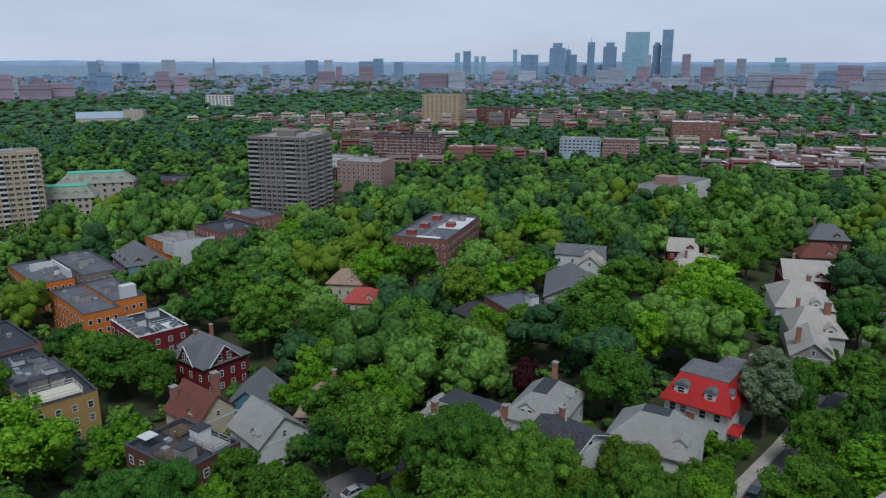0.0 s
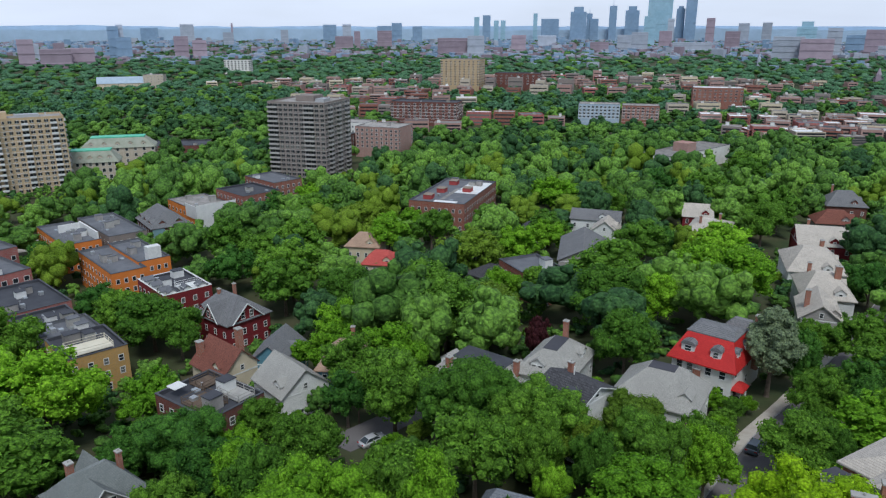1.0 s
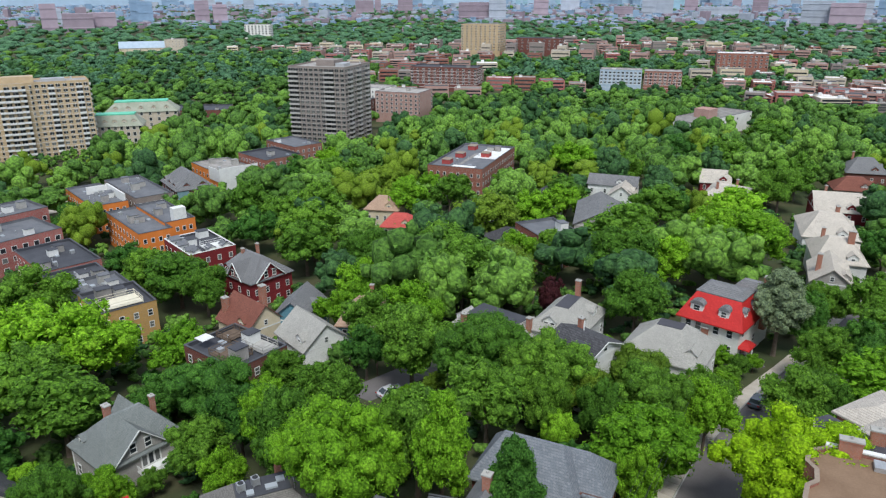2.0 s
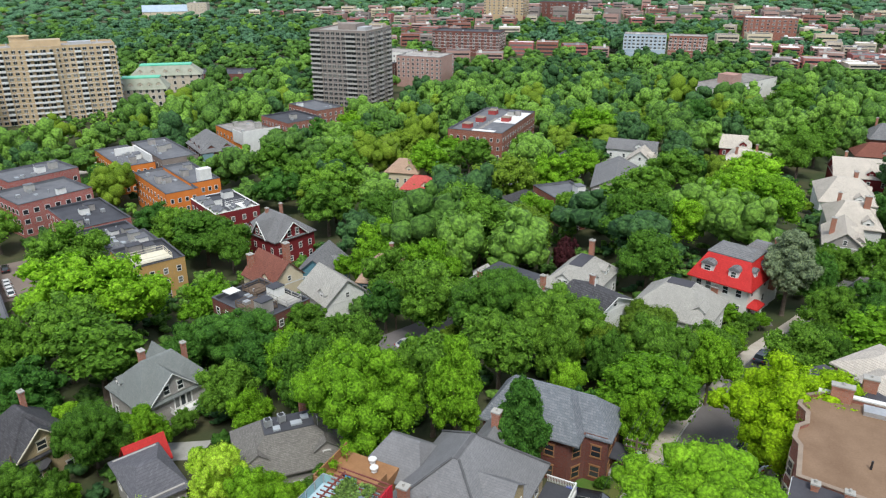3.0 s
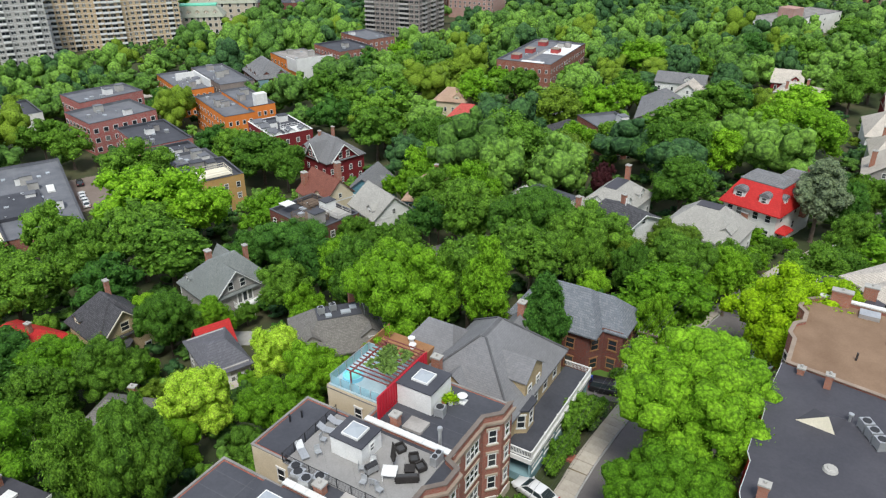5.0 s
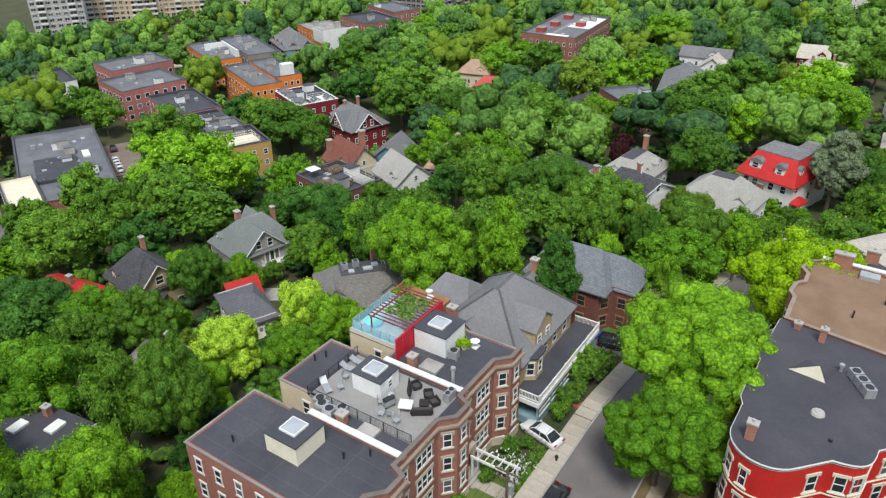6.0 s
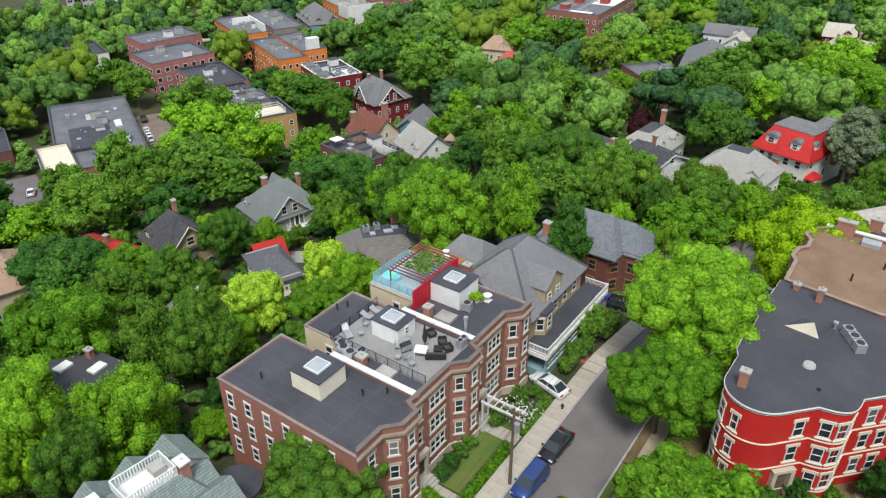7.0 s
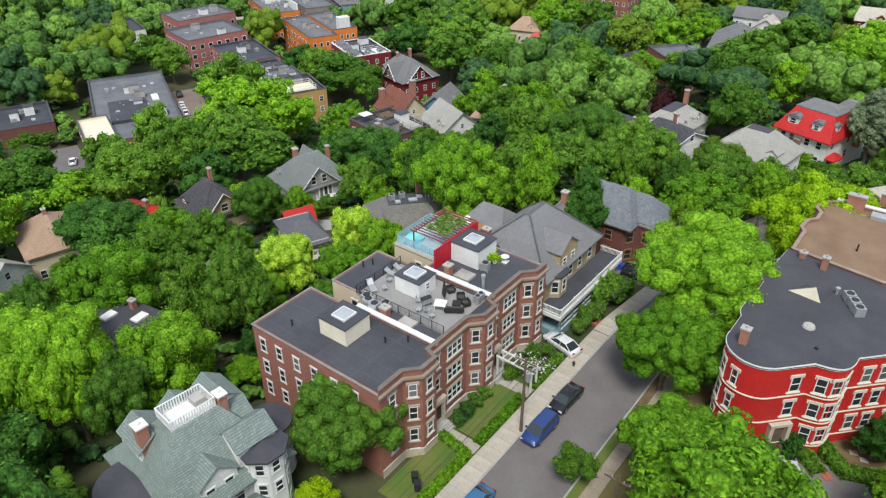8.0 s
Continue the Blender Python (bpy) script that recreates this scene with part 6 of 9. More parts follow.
far_house("dark house with a slate gable roof by a driveway", -66, 232, 5, 10, 14, 5.5, 8.6, SIDING_GREY, SHINGLE_DARK, "gable", "y", ())
far_house("grey-blue house with a plain gable roof", -84, 108, 18, 9, 11, 5.8, 9.6, SIDING_TEAL, SHINGLE_GREY, "gable", "y", ())
far_house("pale grey house with a steep light shingle roof", -71.6, 95.0, -25, 10.5, 9.6, 5.9, 9.8, SIDING_WHITE, SHINGLE_PALE, "gable", "x", ())
far_house("teal clapboard house with a brown shingle roof", -65.5, 106, 16, 10, 11, 6.4, 10.0, SIDING_TEAL, SHINGLE_TAN, "hip", "x", ((0, 3, 11.8),))
far_house("tan stucco house with a steep brown-red roof", -91.0, 100.4, -18, 11, 9.2, 5.9, 10.4, STUCCO, SHINGLE_BROWN, "gable", "x", ((1.0, 2.6, 13.0, 1.3, 1.2), (-4.6, -3.0, 10.4, 1.2, 1.2)))
gable_house = house("maroon clapboard house with white-trimmed gables and grey roof", -110.5, 125.5, -16, 14, 12, 7.6, 12.0, SIDING_RED, SHINGLE_GREY, "hip", along="x", top=(0.5, 0.06), chims=((-1, 2, 14.0), (-3, -1, 13.0)), yard=12, cols=(4, 4), far=True, dormers=((-4.4, -5.2, 7.5, 0, 2.2, 1),))
for x0, x1, y0, y1, along in ((1.0, 7.3, -4.6, 3.4, "x"), (-1.8, 3.6, -6.4, 1.0, "y")):
    part("cross_gable", gable_wall(x0, x1, y0, y1, 7.6, 11.4, along), SIDING_RED, gable_house)
    part("cross_roof", gable_roof(x0, x1, y0, y1, 7.6, 11.4, 0.4, 0.16, along), SHINGLE_GREY, gable_house)
part("rake_board", Shape().rod((7.74, -5.0, 7.35), (7.74, -0.6, 11.5), 0.14, n=4).rod((7.74, -0.6, 11.5), (7.74, 3.8, 7.35), 0.14, n=4), WHITE, gable_house)
part("rake_board", Shape().rod((-2.2, -6.84, 7.35), (0.9, -6.84, 11.5), 0.14, n=4).rod((0.9, -6.84, 11.5), (4.0, -6.84, 7.35), 0.14, n=4), WHITE, gable_house)
windows_on(gable_house, (7.3, -4.6), (7.3, 3.4), [2.8, 5.2], [8.0], 1.1, 1.6)
windows_on(gable_house, (-1.8, -6.4), (3.6, -6.4), [1.9, 3.5], [8.0], 1.0, 1.5)

# ---- flat-roofed buildings down the hill ----
deck_house = block("brown brick apartment building with a cluttered roof deck", -77.5, 80.4, -12, 14.5, 11, 9.0, BRICK_DARK, MEMBRANE, 3, (5, 4), clutter=8, yard=2, lift=0.1)


def roof_deck(parent, x0, x1, y0, y1, z, mat):
    """A raised timber deck with posts and rails on a flat roof."""
    dk = part("roof_deck", Shape().box(x0, x1, y0, y1, z + 0.25, z + 0.4), mat, parent)
    for h in (0.75, 1.35):
        for a, b, c, d in ((x0, x1, y0, y0 + 0.07), (x0, x1, y1 - 0.07, y1), (x0, x0 + 0.07, y0 + 0.07, y1 - 0.07), (x1 - 0.07, x1, y0 + 0.07, y1 - 0.07)):
            part("rail", Shape().box(a, b, c, d, z + h, z + h + 0.09), mat, dk)
    for px in (x0 + 0.05, (x0 + x1) / 2, x1 - 0.05):
        for py in (y0 + 0.05, y1 - 0.05):
            part("post", Shape().box(px - 0.06, px + 0.06, py - 0.06, py + 0.06, z, z + 1.4), mat, dk)
    return dk


roof_deck(deck_house, -1.5, 4.5, -4.5, 0.2, 8.35, TIMBER)
roof_deck(deck_house, 0.5, 6.0, 1.2, 4.6, 8.35, CONCRETE)
roof_deck(deck_house, -6.2, -2.6, 0.5, 4.4, 8.35, TIMBER)
part("awning", Shape().box(-5.8, -3.4, -4.2, -1.8, 10.2, 10.3), WHITE, deck_house)
ochre = block("ochre brick apartment building with a white roof terrace", -123.2, 94.4, -24, 14.5, 12.2, 10.0, BRICK_OCHRE, MEMBRANE, 3, (6, 4), clutter=5, yard=22)
roof_deck(ochre, 1.0, 6.6, -4.6, 3.6, 9.95, CREAM)
block("brown brick building with a dark cluttered roof", -138.2, 100.8, -22, 14, 14.5, 8.8, BRICK_DARK, GREY_ROOF, 3, (5, 4), clutter=10, yard=14)
block("brick building with a dark stepped roof", -151.5, 106.6, -22, 13, 13.5, 8.2, BRICK_DARK, MEMBRANE, 3, (5, 4), clutter=8, yard=14)
block("brick building with a dark roof and cooling tanks", -172.5, 117.0, -20, 24, 15, 8.4, BRICK_RED, MEMBRANE, 3, (7, 4), clutter=10, yard=12)
block("red brick apartment building with white bay windows", -200.5, 123.0, -12, 19, 22, 10.6, BRICK_RED, GREY_ROOF, 3, (7, 7), clutter=6, yard=16, win=(1.6, 1.6))
block("red brick apartment building with arched upper windows", -217.5, 132.5, -12, 16, 22, 12.8, BRICK_RED, GREY_ROOF, 3, (6, 6), clutter=6, yard=10, win=(1.4, 1.6))
block("white-ended brick apartment row", -235, 110, -18, 20, 14, 10, STUCCO_WHITE, MEMBRANE, 3, (6, 4), clutter=4, yard=10)
block("bright orange apartment building with a dark roof", -173.0, 146.4, -24, 30, 10, 10.6, BRICK_ORANGE, GREY_ROOF, 3, (10, 4), clutter=7, yard=18)
orange_wing = block("orange brick rear wing with a grey roof", -172.0, 156.2, -24, 26, 9.6, 11.0, BRICK_ORANGE, GREY_ROOF, 3, (7, 4), clutter=6, yard=5)
part("lift_house", Shape().box(9.6, 12.4, -1.5, 2.5, 10.2, 14.6), WHITE, orange_wing)
long_orange = block("long orange brick building with stepped grey roofs", -215.5, 166.5, -24, 32, 12, 10.2, BRICK_ORANGE, GREY_ROOF, 3, (10, 5), clutter=9, yard=16)
part("white_parapet", Shape().box(-4, 15, 5.0, 5.6, 9.5, 12.6).box(-4, -3.4, -2, 5.0, 9.5, 12.2), WHITE, long_orange)
block("grey-roofed brick building beside an orange one", -209, 179.5, -24, 34, 13, 10.8, BRICK_GREY, GREY_ROOF, 3, (9, 5), clutter=9, yard=4)
maroon = block("maroon apartment house with white dormers and roof terrace", -138.4, 136.0, -24, 18, 13, 9.8, SIDING_RED, MEMBRANE, 3, (6, 4), clutter=5, yard=16, coping=WHITE)
roof_deck(maroon, 2.5, 8.2, -1.0, 5.4, 9.2, WHITE)
for k in range(3):
    dormer(maroon, -5.5 + 5.5 * k, -6.2, 8.7, 0, 2.2, 1.6, 2.6, WHITE, GREY_ROOF, WHITE, 1)
    dormer(maroon, 8.7, -4.0 + 4.0 * k, 8.7, 90, 2.0, 1.6, 2.6, WHITE, GREY_ROOF, WHITE, 1)
pale_end = block("orange brick building with a pale roof and white wall", -203, 219.5, -24, 28, 16, 11.0, BRICK_ORANGE, GRAVEL_ROOF, 3, (8, 5), clutter=6, yard=16)
part("white_end_wall", Shape().box(14.02, 14.2, -8.2, 8.2, 3, 13.2).box(4, 14.0, -8.3, -8.06, 7.5, 12.6), WHITE, pale_end)
block("red brick apartment building with an inner court", -196, 241, -20, 22, 18, 12.6, BRICK, MEMBRANE, 4, (8, 6), clutter=6, yard=12)
block("dull red brick apartment block with a grey roof", -203, 268, -20, 24, 15, 12.6, BRICK, GREY_ROOF, 4, (8, 5), clutter=6, yard=10)
gabled = house("dark red gabled apartment house with white-framed bays", -199, 194.5, -30, 20, 14, 9.6, 14.6, BRICK_DARK, SHINGLE_GREY, "hip", top=(0.6, 0.06), cols=(6, 5), far=True, yard=8, dormers=((-6, -6.4, 9.2, 0, 3.4, 2), (0, -6.4, 9.2, 0, 3.4, 2), (6, -6.4, 9.2, 0, 3.4, 2), (9.4, -3, 9.2, 90, 3.2, 2), (9.4, 3, 9.2, 90, 3.2, 2)))
part("teal_stair_wall", Shape().box(10.02, 10.3, -6.8, -2.6, 0, 9.0), TEAL_GREY, gabled)
commercial = block("low grey commercial building with many rooftop units", -162.6, 69.6, -27, 52, 21, 5.4, BRICK, GREY_ROOF, 1, (10, 5), clutter=22, yard=22)
part("raised_roof", Shape().box(-3, 13, -6.5, 3.5, 4.7, 5.6), MEMBRANE, commercial)
part("roof_vents", Shape().box(-6, -1, 5.2, 7.0, 4.8, 5.2), WHITE, commercial)["kind"] = "stuff"
block("low building with a cream roof", -150.5, 52.0, -22, 19, 7.5, 5.0, BRICK, CREAM, 1, (5, 2), clutter=0, yard=14)
block("low brick shop building with a dark roof", -180, 46, -22, 18, 16, 5.2, BRICK_DARK, MEMBRANE, 1, (4, 4), clutter=6, yard=14)
court = block("brick apartment block with red stair heads and a white roof", -112, 270, 4, 23, 46, 11.6, BRICK, GREY_ROOF, 3, (8, 14), clutter=12, yard=30)
for x, y in ((-6, -15), (-5, -2), (5, 2), (-5, 14)):
    hd = part("stair_head", Shape().box(x - 1.7, x + 1.7, y - 2, y + 2, 10.8, 12.7), STAIR_RED, court)
    part("lid", Shape().box(x - 1.85, x + 1.85, y - 2.15, y + 2.15, 12.7, 12.85), BROWNSTONE, hd)
part("white_roof", Shape().box(0.5, 11, -2, 21, 10.98, 11.06).box(-2.5, 7, -22, -17, 10.98, 11.06), WHITE_ROOF, court)
part("light_court", Shape().box(-1.2, 0.4, -16, 6, 10.98, 11.02), GRAVEL_ROOF, court)
slab = block("low modern slab building with a pale roof and brown tank house", -34, 425, 66, 62, 19, 10.4, STUCCO_WHITE, GRAVEL_ROOF, 3, (5, 14), clutter=8, yard=24, sides=(0, 1, 3))
part("tank_house", Shape().box(-9, 0, -5, 4, 9.7, 14.6), BRICK_PINK, slab)


# ---- towers and blocks across the valley ----
def tower(label, x, y, yaw, lx, ly, height, floors, wall, slab_mat, cols, balcony_cols, name="apartment_tower", bulge=0.0, tank=None, rail_mat=None):
    """A tall block with floor bands, window openings and stacked balconies on its south and east sides."""
    g = land(x, y)
    root = thing(name, label, "tower", x, y, g, yaw)
    claim(x, y, lx / 2, ly / 2, yaw, 45)
    hx, hy = lx / 2, ly / 2
    out = [(-hx, -hy), (hx, -hy), (hx, hy), (-hx, hy)]
    if bulge:
        bow = [(hx * 0.3 * (-1 + k / 5), -hy - bulge * math.sin(math.pi * k / 10)) for k in range(11)]
        out = [(-hx, -hy)] + bow + [(hx, -hy), (hx, hy), (-hx, hy)]
    part("wall", Shape().prism(out, -4, height).ring(out, inset(out, 0.4), height, height + 0.9), wall, root)
    part("roof", Shape().prism(inset(out, 0.4), height, height + 0.1), GRAVEL_ROOF, root)
    step = height / floors
    for i in range(floors):
        part("floor_band", Shape().ring(inset(out, -0.06), inset(out, 0.1), step * i - 0.06, step * i + 0.08), slab_mat, root)
    for side, (px, py, ya, length) in enumerate(((-hx, -hy, 0, lx), (hx, -hy, 90, ly))):
        n = cols[side]
        turn = radians(ya)
        spots = []
        for j in range(n):
            u = (j + 0.5) * length / n
            wx, wy = (px + u, py) if side == 0 else (px, py + u)
            if bulge and side == 0 and abs(wx) < hx * 0.3:
                wy -= bulge * math.sin(math.pi * (wx + hx * 0.3) / (hx * 0.6))
            spots.append((wx, wy))
        wide = min(1.9, 0.68 * length / n)
        for i in range(floors):
            row = Shape()
            for j, (wx, wy) in enumerate(spots):
                deep = j in balcony_cols[side]
                w, z0, z1 = (0.44 * length / n, 0.2, 2.15) if deep else (wide / 2, 0.85, 2.2)
                row.box(-w - 0.1, w + 0.1, -0.1, 0.05, step * i + z0 - 0.1, step * i + z0, 0, turn, (wx, wy))
                row.box(-w - 0.1, w + 0.1, -0.1, 0.05, step * i + z1, step * i + z1 + 0.1, 0, turn, (wx, wy))
                row.box(-w, w, -0.04, 0.05, step * i + z0, step * i + z1, 1, turn, (wx, wy))
                row.box(-0.05, 0.05, -0.09, -0.04, step * i + z0, step * i + z1, 0, turn, (wx, wy))
            part("glazing_band", row, [slab_mat, GLASS], root)["kind"] = "stuff"
        w = 0.47 * length / n
        deck = Shape().box(-w, w, -1.35, 0.05, -0.05, 0.12).box(-w, w, -1.35, -1.25, 0.12, 0.95)
        for k in (-w, w - 0.1):
            deck.box(k, k + 0.1, -1.25, 0.05, 0.12, 0.95)
        deck = deck.mesh("balcony", rail_mat or slab_mat)
        for j in balcony_cols[side]:
            for i in range(1, floors):
                part("balcony", deck, None, root, at=pose(*spots[j], step * i, 0, 0, ya))
    part("machine_house", Shape().box(-hx * 0.35, hx * 0.3, -hy * 0.3, hy * 0.4, height, height + 3.2), wall, root)
    part("cooling_unit", Shape().box(hx * 0.4, hx * 0.7, -hy * 0.4, hy * 0.1, height + 0.1, height + 1.8), METAL, root)
    for k in range(5):
        part("roof_vent", Shape().taper(-hx * 0.8 + k * hx * 0.4, hy * 0.65, height, height + 1.4, 0.5, 0.4), METAL, root)
    if tank:
        part("tank_house", Shape().taper(tank[0], tank[1], height, height + 5, 4.5, 4.5, 18).taper(tank[0], tank[1], height + 5, height + 5.4, 4.9, 4.9, 18), BRICK_TAN, root)
    return root


CONCRETE_GREY = surf("grey_balcony_concrete", (0.33, 0.315, 0.295), (0.43, 0.41, 0.385), 0.4, 0.85, 0.1)
tower("tall grey-brown brick apartment tower with concrete balconies", -224.5, 333.5, 7, 33, 33, 41.5, 17, BRICK_GREY, CONCRETE_GREY, (11, 9), ((0, 1, 7, 8), (1, 4, 7)))
tower("tall tan brick apartment tower with white balconies and a bowed front", -348, 233, 55, 70, 20, 37, 14, BRICK_TAN, WHITE, (22, 5), ((1, 2, 5, 9, 10, 11, 12, 16, 20), (2,)), bulge=3.0, tank=(-8, 2))
tower("grey-beige apartment tower at the edge of the trees", -352, 186, 60, 24, 20, 36, 13, CONCRETE, WHITE, (7, 5), ((1, 5), (2,)))
block("pink-brown brick apartment block", -221, 412, 4, 30, 24, 19.5, BRICK_PINK, GRAVEL_ROOF, 7, (9, 2), yard=30, clutter=8, win=(1.5, 1.6), name="apartment_block")
block("dark brick wing beside a pink-brown block", -246, 404, 4, 14, 30, 14, BRICK_DARK, MEMBRANE, 6, (4, 8), yard=20, clutter=5, name="apartment_block")


def school(x, y, yaw, lx, ly, height):
    root = thing("school_building", "pale stone school building with a green copper mansard roof", "building", x, y, land(x, y), yaw)
    claim(x, y, lx / 2, ly / 2, yaw, 22)
    hx, hy = lx / 2, ly / 2
    part("wall", Shape().box(-hx, hx, -hy, hy, -4, height), STONE, root)
    part("roof", hip_roof(-hx, hx, -hy, hy, height, height + 5, (0.72, 0.5), 0.5), STONE_ROOF, root)
    part("copper_ridge", Shape().box(-hx * 0.73, hx * 0.73, -hy * 0.52, hy * 0.52, height + 5.1, height + 5.7), COPPER, root)
    windows_on(root, (-hx, -hy), (hx, -hy), spots_of(lx, 9), [1.5, 5, 8.5], 1.8, 2.2, "plain")
    windows_on(root, (hx, -hy), (hx, hy), spots_of(ly, 5), [1.5, 5, 8.5], 1.8, 2.2, "plain")
    for k in range(5):
        dormer(root, -hx * 0.7 + k * hx * 0.35, -hy + 1.0, height + 0.6, 0, 2.4, 1.8, 3.0, STONE, STONE_ROOF, WHITE, 1)


STONE_ROOF = surf("weathered_stone_roof", (0.24, 0.26, 0.2), (0.34, 0.35, 0.29), 0.3, 0.85, 0.2)
school(-331, 279, 40, 28, 15, 11)
school(-358, 323, 40, 42, 17, 11)
block("dark red brick apartment building with white balconies", -262, 566, 10, 58, 22, 20, BRICK_DARK, MEMBRANE, 7, (12, 6), yard=30, clutter=8, win=(2.0, 1.6), name="apartment_block", sides=(0, 1), band=WHITE)
block("tan concrete apartment tower", -366, 905, 6, 52, 30, 40, BRICK_TAN, GRAVEL_ROOF, 12, (9, 6), yard=40, clutter=6, win=(2.6, 1.6), name="apartment_block", sides=(0, 1))
PANEL_BLUE = surf("blue_grey_panels", (0.3, 0.38, 0.46), (0.38, 0.46, 0.54), 0.2, 0.6, 0.05)
block("blue-grey panelled apartment block with balconies", -125, 620, 10, 34, 18, 18, PANEL_BLUE, GRAVEL_ROOF, 6, (10, 5), yard=30, clutter=8, win=(2.2, 1.6), name="apartment_block", sides=(0, 1), band=WHITE)
block("red brick apartment block with pale bays", -92, 628, 10, 30, 18, 17, BRICK, GRAVEL_ROOF, 6, (8, 5), yard=30, clutter=8, win=(2.2, 1.6), name="apartment_block", sides=(0, 1), band=WHITE)
block("tan and red apartment block", -42, 795, 10, 48, 18, 21, BRICK, WHITE_ROOF, 6, (10, 5), yard=40, clutter=8, win=(2.4, 1.6), name="apartment_block", sides=(0, 1))
block("white apartment block with grid balconies", -862, 1065, 25, 46, 20, 24, STUCCO_WHITE, GRAVEL_ROOF, 7, (8, 4), yard=40, clutter=5, win=(3.2, 2.0), name="apartment_block", sides=(0, 1))
block("pale apartment building behind a tower", -258, 420, 4, 44, 18, 20, STUCCO_WHITE, GRAVEL_ROOF, 6, (12, 5), yard=10, clutter=6, name="apartment_block", sides=(0, 1))
house("low hall with a long pale blue roof", -806, 748, 44, 62, 16, 7, 15, STUCCO, PANEL_BLUE, "gable", yard=20, cols=(8, 2), far=True, name="hall")
block("low brown brick building with a flat roof", -358, 372, 30, 40, 26, 5.5, BRICK_DARK, MEMBRANE, 1, (6, 4), yard=14, clutter=8, name="low_building")
block("grey stone apartment building on the hill", -768, 770, 30, 26, 18, 18, STONE, GRAVEL_ROOF, 5, (6, 4), yard=20, clutter=2, name="apartment_block", sides=(0, 1))
block("long dark red brick block", -300, 940, 8, 60, 24, 22, BRICK_DARK, MEMBRANE, 6, (9, 4), yard=30, clutter=6, win=(2.4, 1.6), name="apartment_block", sides=(0, 1))

# streets of lower blocks, row upon row, out to the edge of the city
# pale and pink tones weighted up to stand in for distance haze
FAR_WALLS = (BRICK_PINK, BRICK, BRICK_PINK, BRICK_RED, STONE, BRICK_GREY, BRICK_PINK, STUCCO)
FAR_ROOFS = (GRAVEL_ROOF, GREY_ROOF, GRAVEL_ROOF, GRAVEL_ROOF, MEMBRANE_PURPLE, WHITE_ROOF)
far_rnd = random.Random(9)


def row_house_streets(x, y, n, gap, yaw, low=8.5, high=12):
    """A street of brick rows; each row a building of its own with bands of windows."""
    c, s = math.cos(radians(yaw)), math.sin(radians(yaw))
    for i in range(n):
        u = (i - (n - 1) / 2) * gap
        v = far_rnd.uniform(-12, 12)
        px, py = x + c * u - s * v, y + s * u + c * v
        lx, ly, hh = far_rnd.uniform(11, 22), far_rnd.uniform(10, 17), far_rnd.uniform(low, high)
        block("distant brick row with flat roof and window bands", px, py, yaw + far_rnd.uniform(-9, 9), lx, ly, hh, far_rnd.choice(FAR_WALLS), far_rnd.choice(FAR_ROOFS), 3, (5, 3), yard=10, clutter=1, win=(1.7, 1.3), name="apartment_block", sides=(0,), parapet=0.5, banded=True, plain_top=True)


FAR_STREETS = ((-400, 712, 8, 22, 30), (-330, 602, 6, 20, 30), (-412, 819, 9, 26, 28), (-540, 870, 7, 28, 32), (-440, 977, 9, 30, 26), (-312, 967, 8, 28, 20), (-270, 1047, 9, 30, 18), (-200, 1144, 9, 32, 16), (-140, 1100, 8, 32, 14), (-85, 953, 7, 28, 12), (-50, 1074, 8, 32, 10), (-5, 840, 7, 26, 8), (20, 671, 6, 24, 8), (37, 582, 6, 22, 6), (70, 610, 6, 22, 6), (75, 700, 6, 24, 4), (85, 585, 4, 24, 4), (75, 890, 6, 30, 2), (-190, 596, 4, 22, 20), (-640, 828, 5, 30, 36))
for x, y, n, gap, yaw in FAR_STREETS:
    row_house_streets(x, y, n, gap, yaw, 7, 11)
row_house_streets(-268, 505, 5, 24, 18)
row_house_streets(-300, 610, 4, 26, 18)
row_house_streets(-350, 690, 6, 28, 16)
row_house_streets(-400, 760, 7, 30, 16)
row_house_streets(-470, 800, 6, 30, 18)
row_house_streets(-550, 905, 6, 34, 18)
row_house_streets(24, 565, 4, 24, 22, 6, 8)
row_house_streets(40, 600, 5, 24, 22, 6, 8)
row_house_streets(10, 655, 5, 26, 14, 6, 9)
row_house_streets(90, 650, 4, 28, 10, 6, 8)
row_house_streets(-30, 720, 4, 28, 14)
row_house_streets(-230, 850, 6, 30, 14, 10, 16)
row_house_streets(-290, 895, 5, 32, 14, 14, 20)
row_house_streets(-110, 960, 7, 34, 14)
row_house_streets(-130, 1060, 7, 36, 12, 10, 15)
row_house_streets(30, 1100, 5, 38, 12)
row_house_streets(150, 720, 4, 30, 8, 7, 10)
row_house_streets(60, 830, 5, 32, 10, 8, 12)
row_house_streets(170, 900, 4, 34, 8, 8, 12)
row_house_streets(-20, 1000, 5, 34, 12, 9, 13)
row_house_streets(-220, 1150, 6, 38, 12, 11, 17)
row_house_streets(-400, 1000, 5, 36, 14, 10, 15)


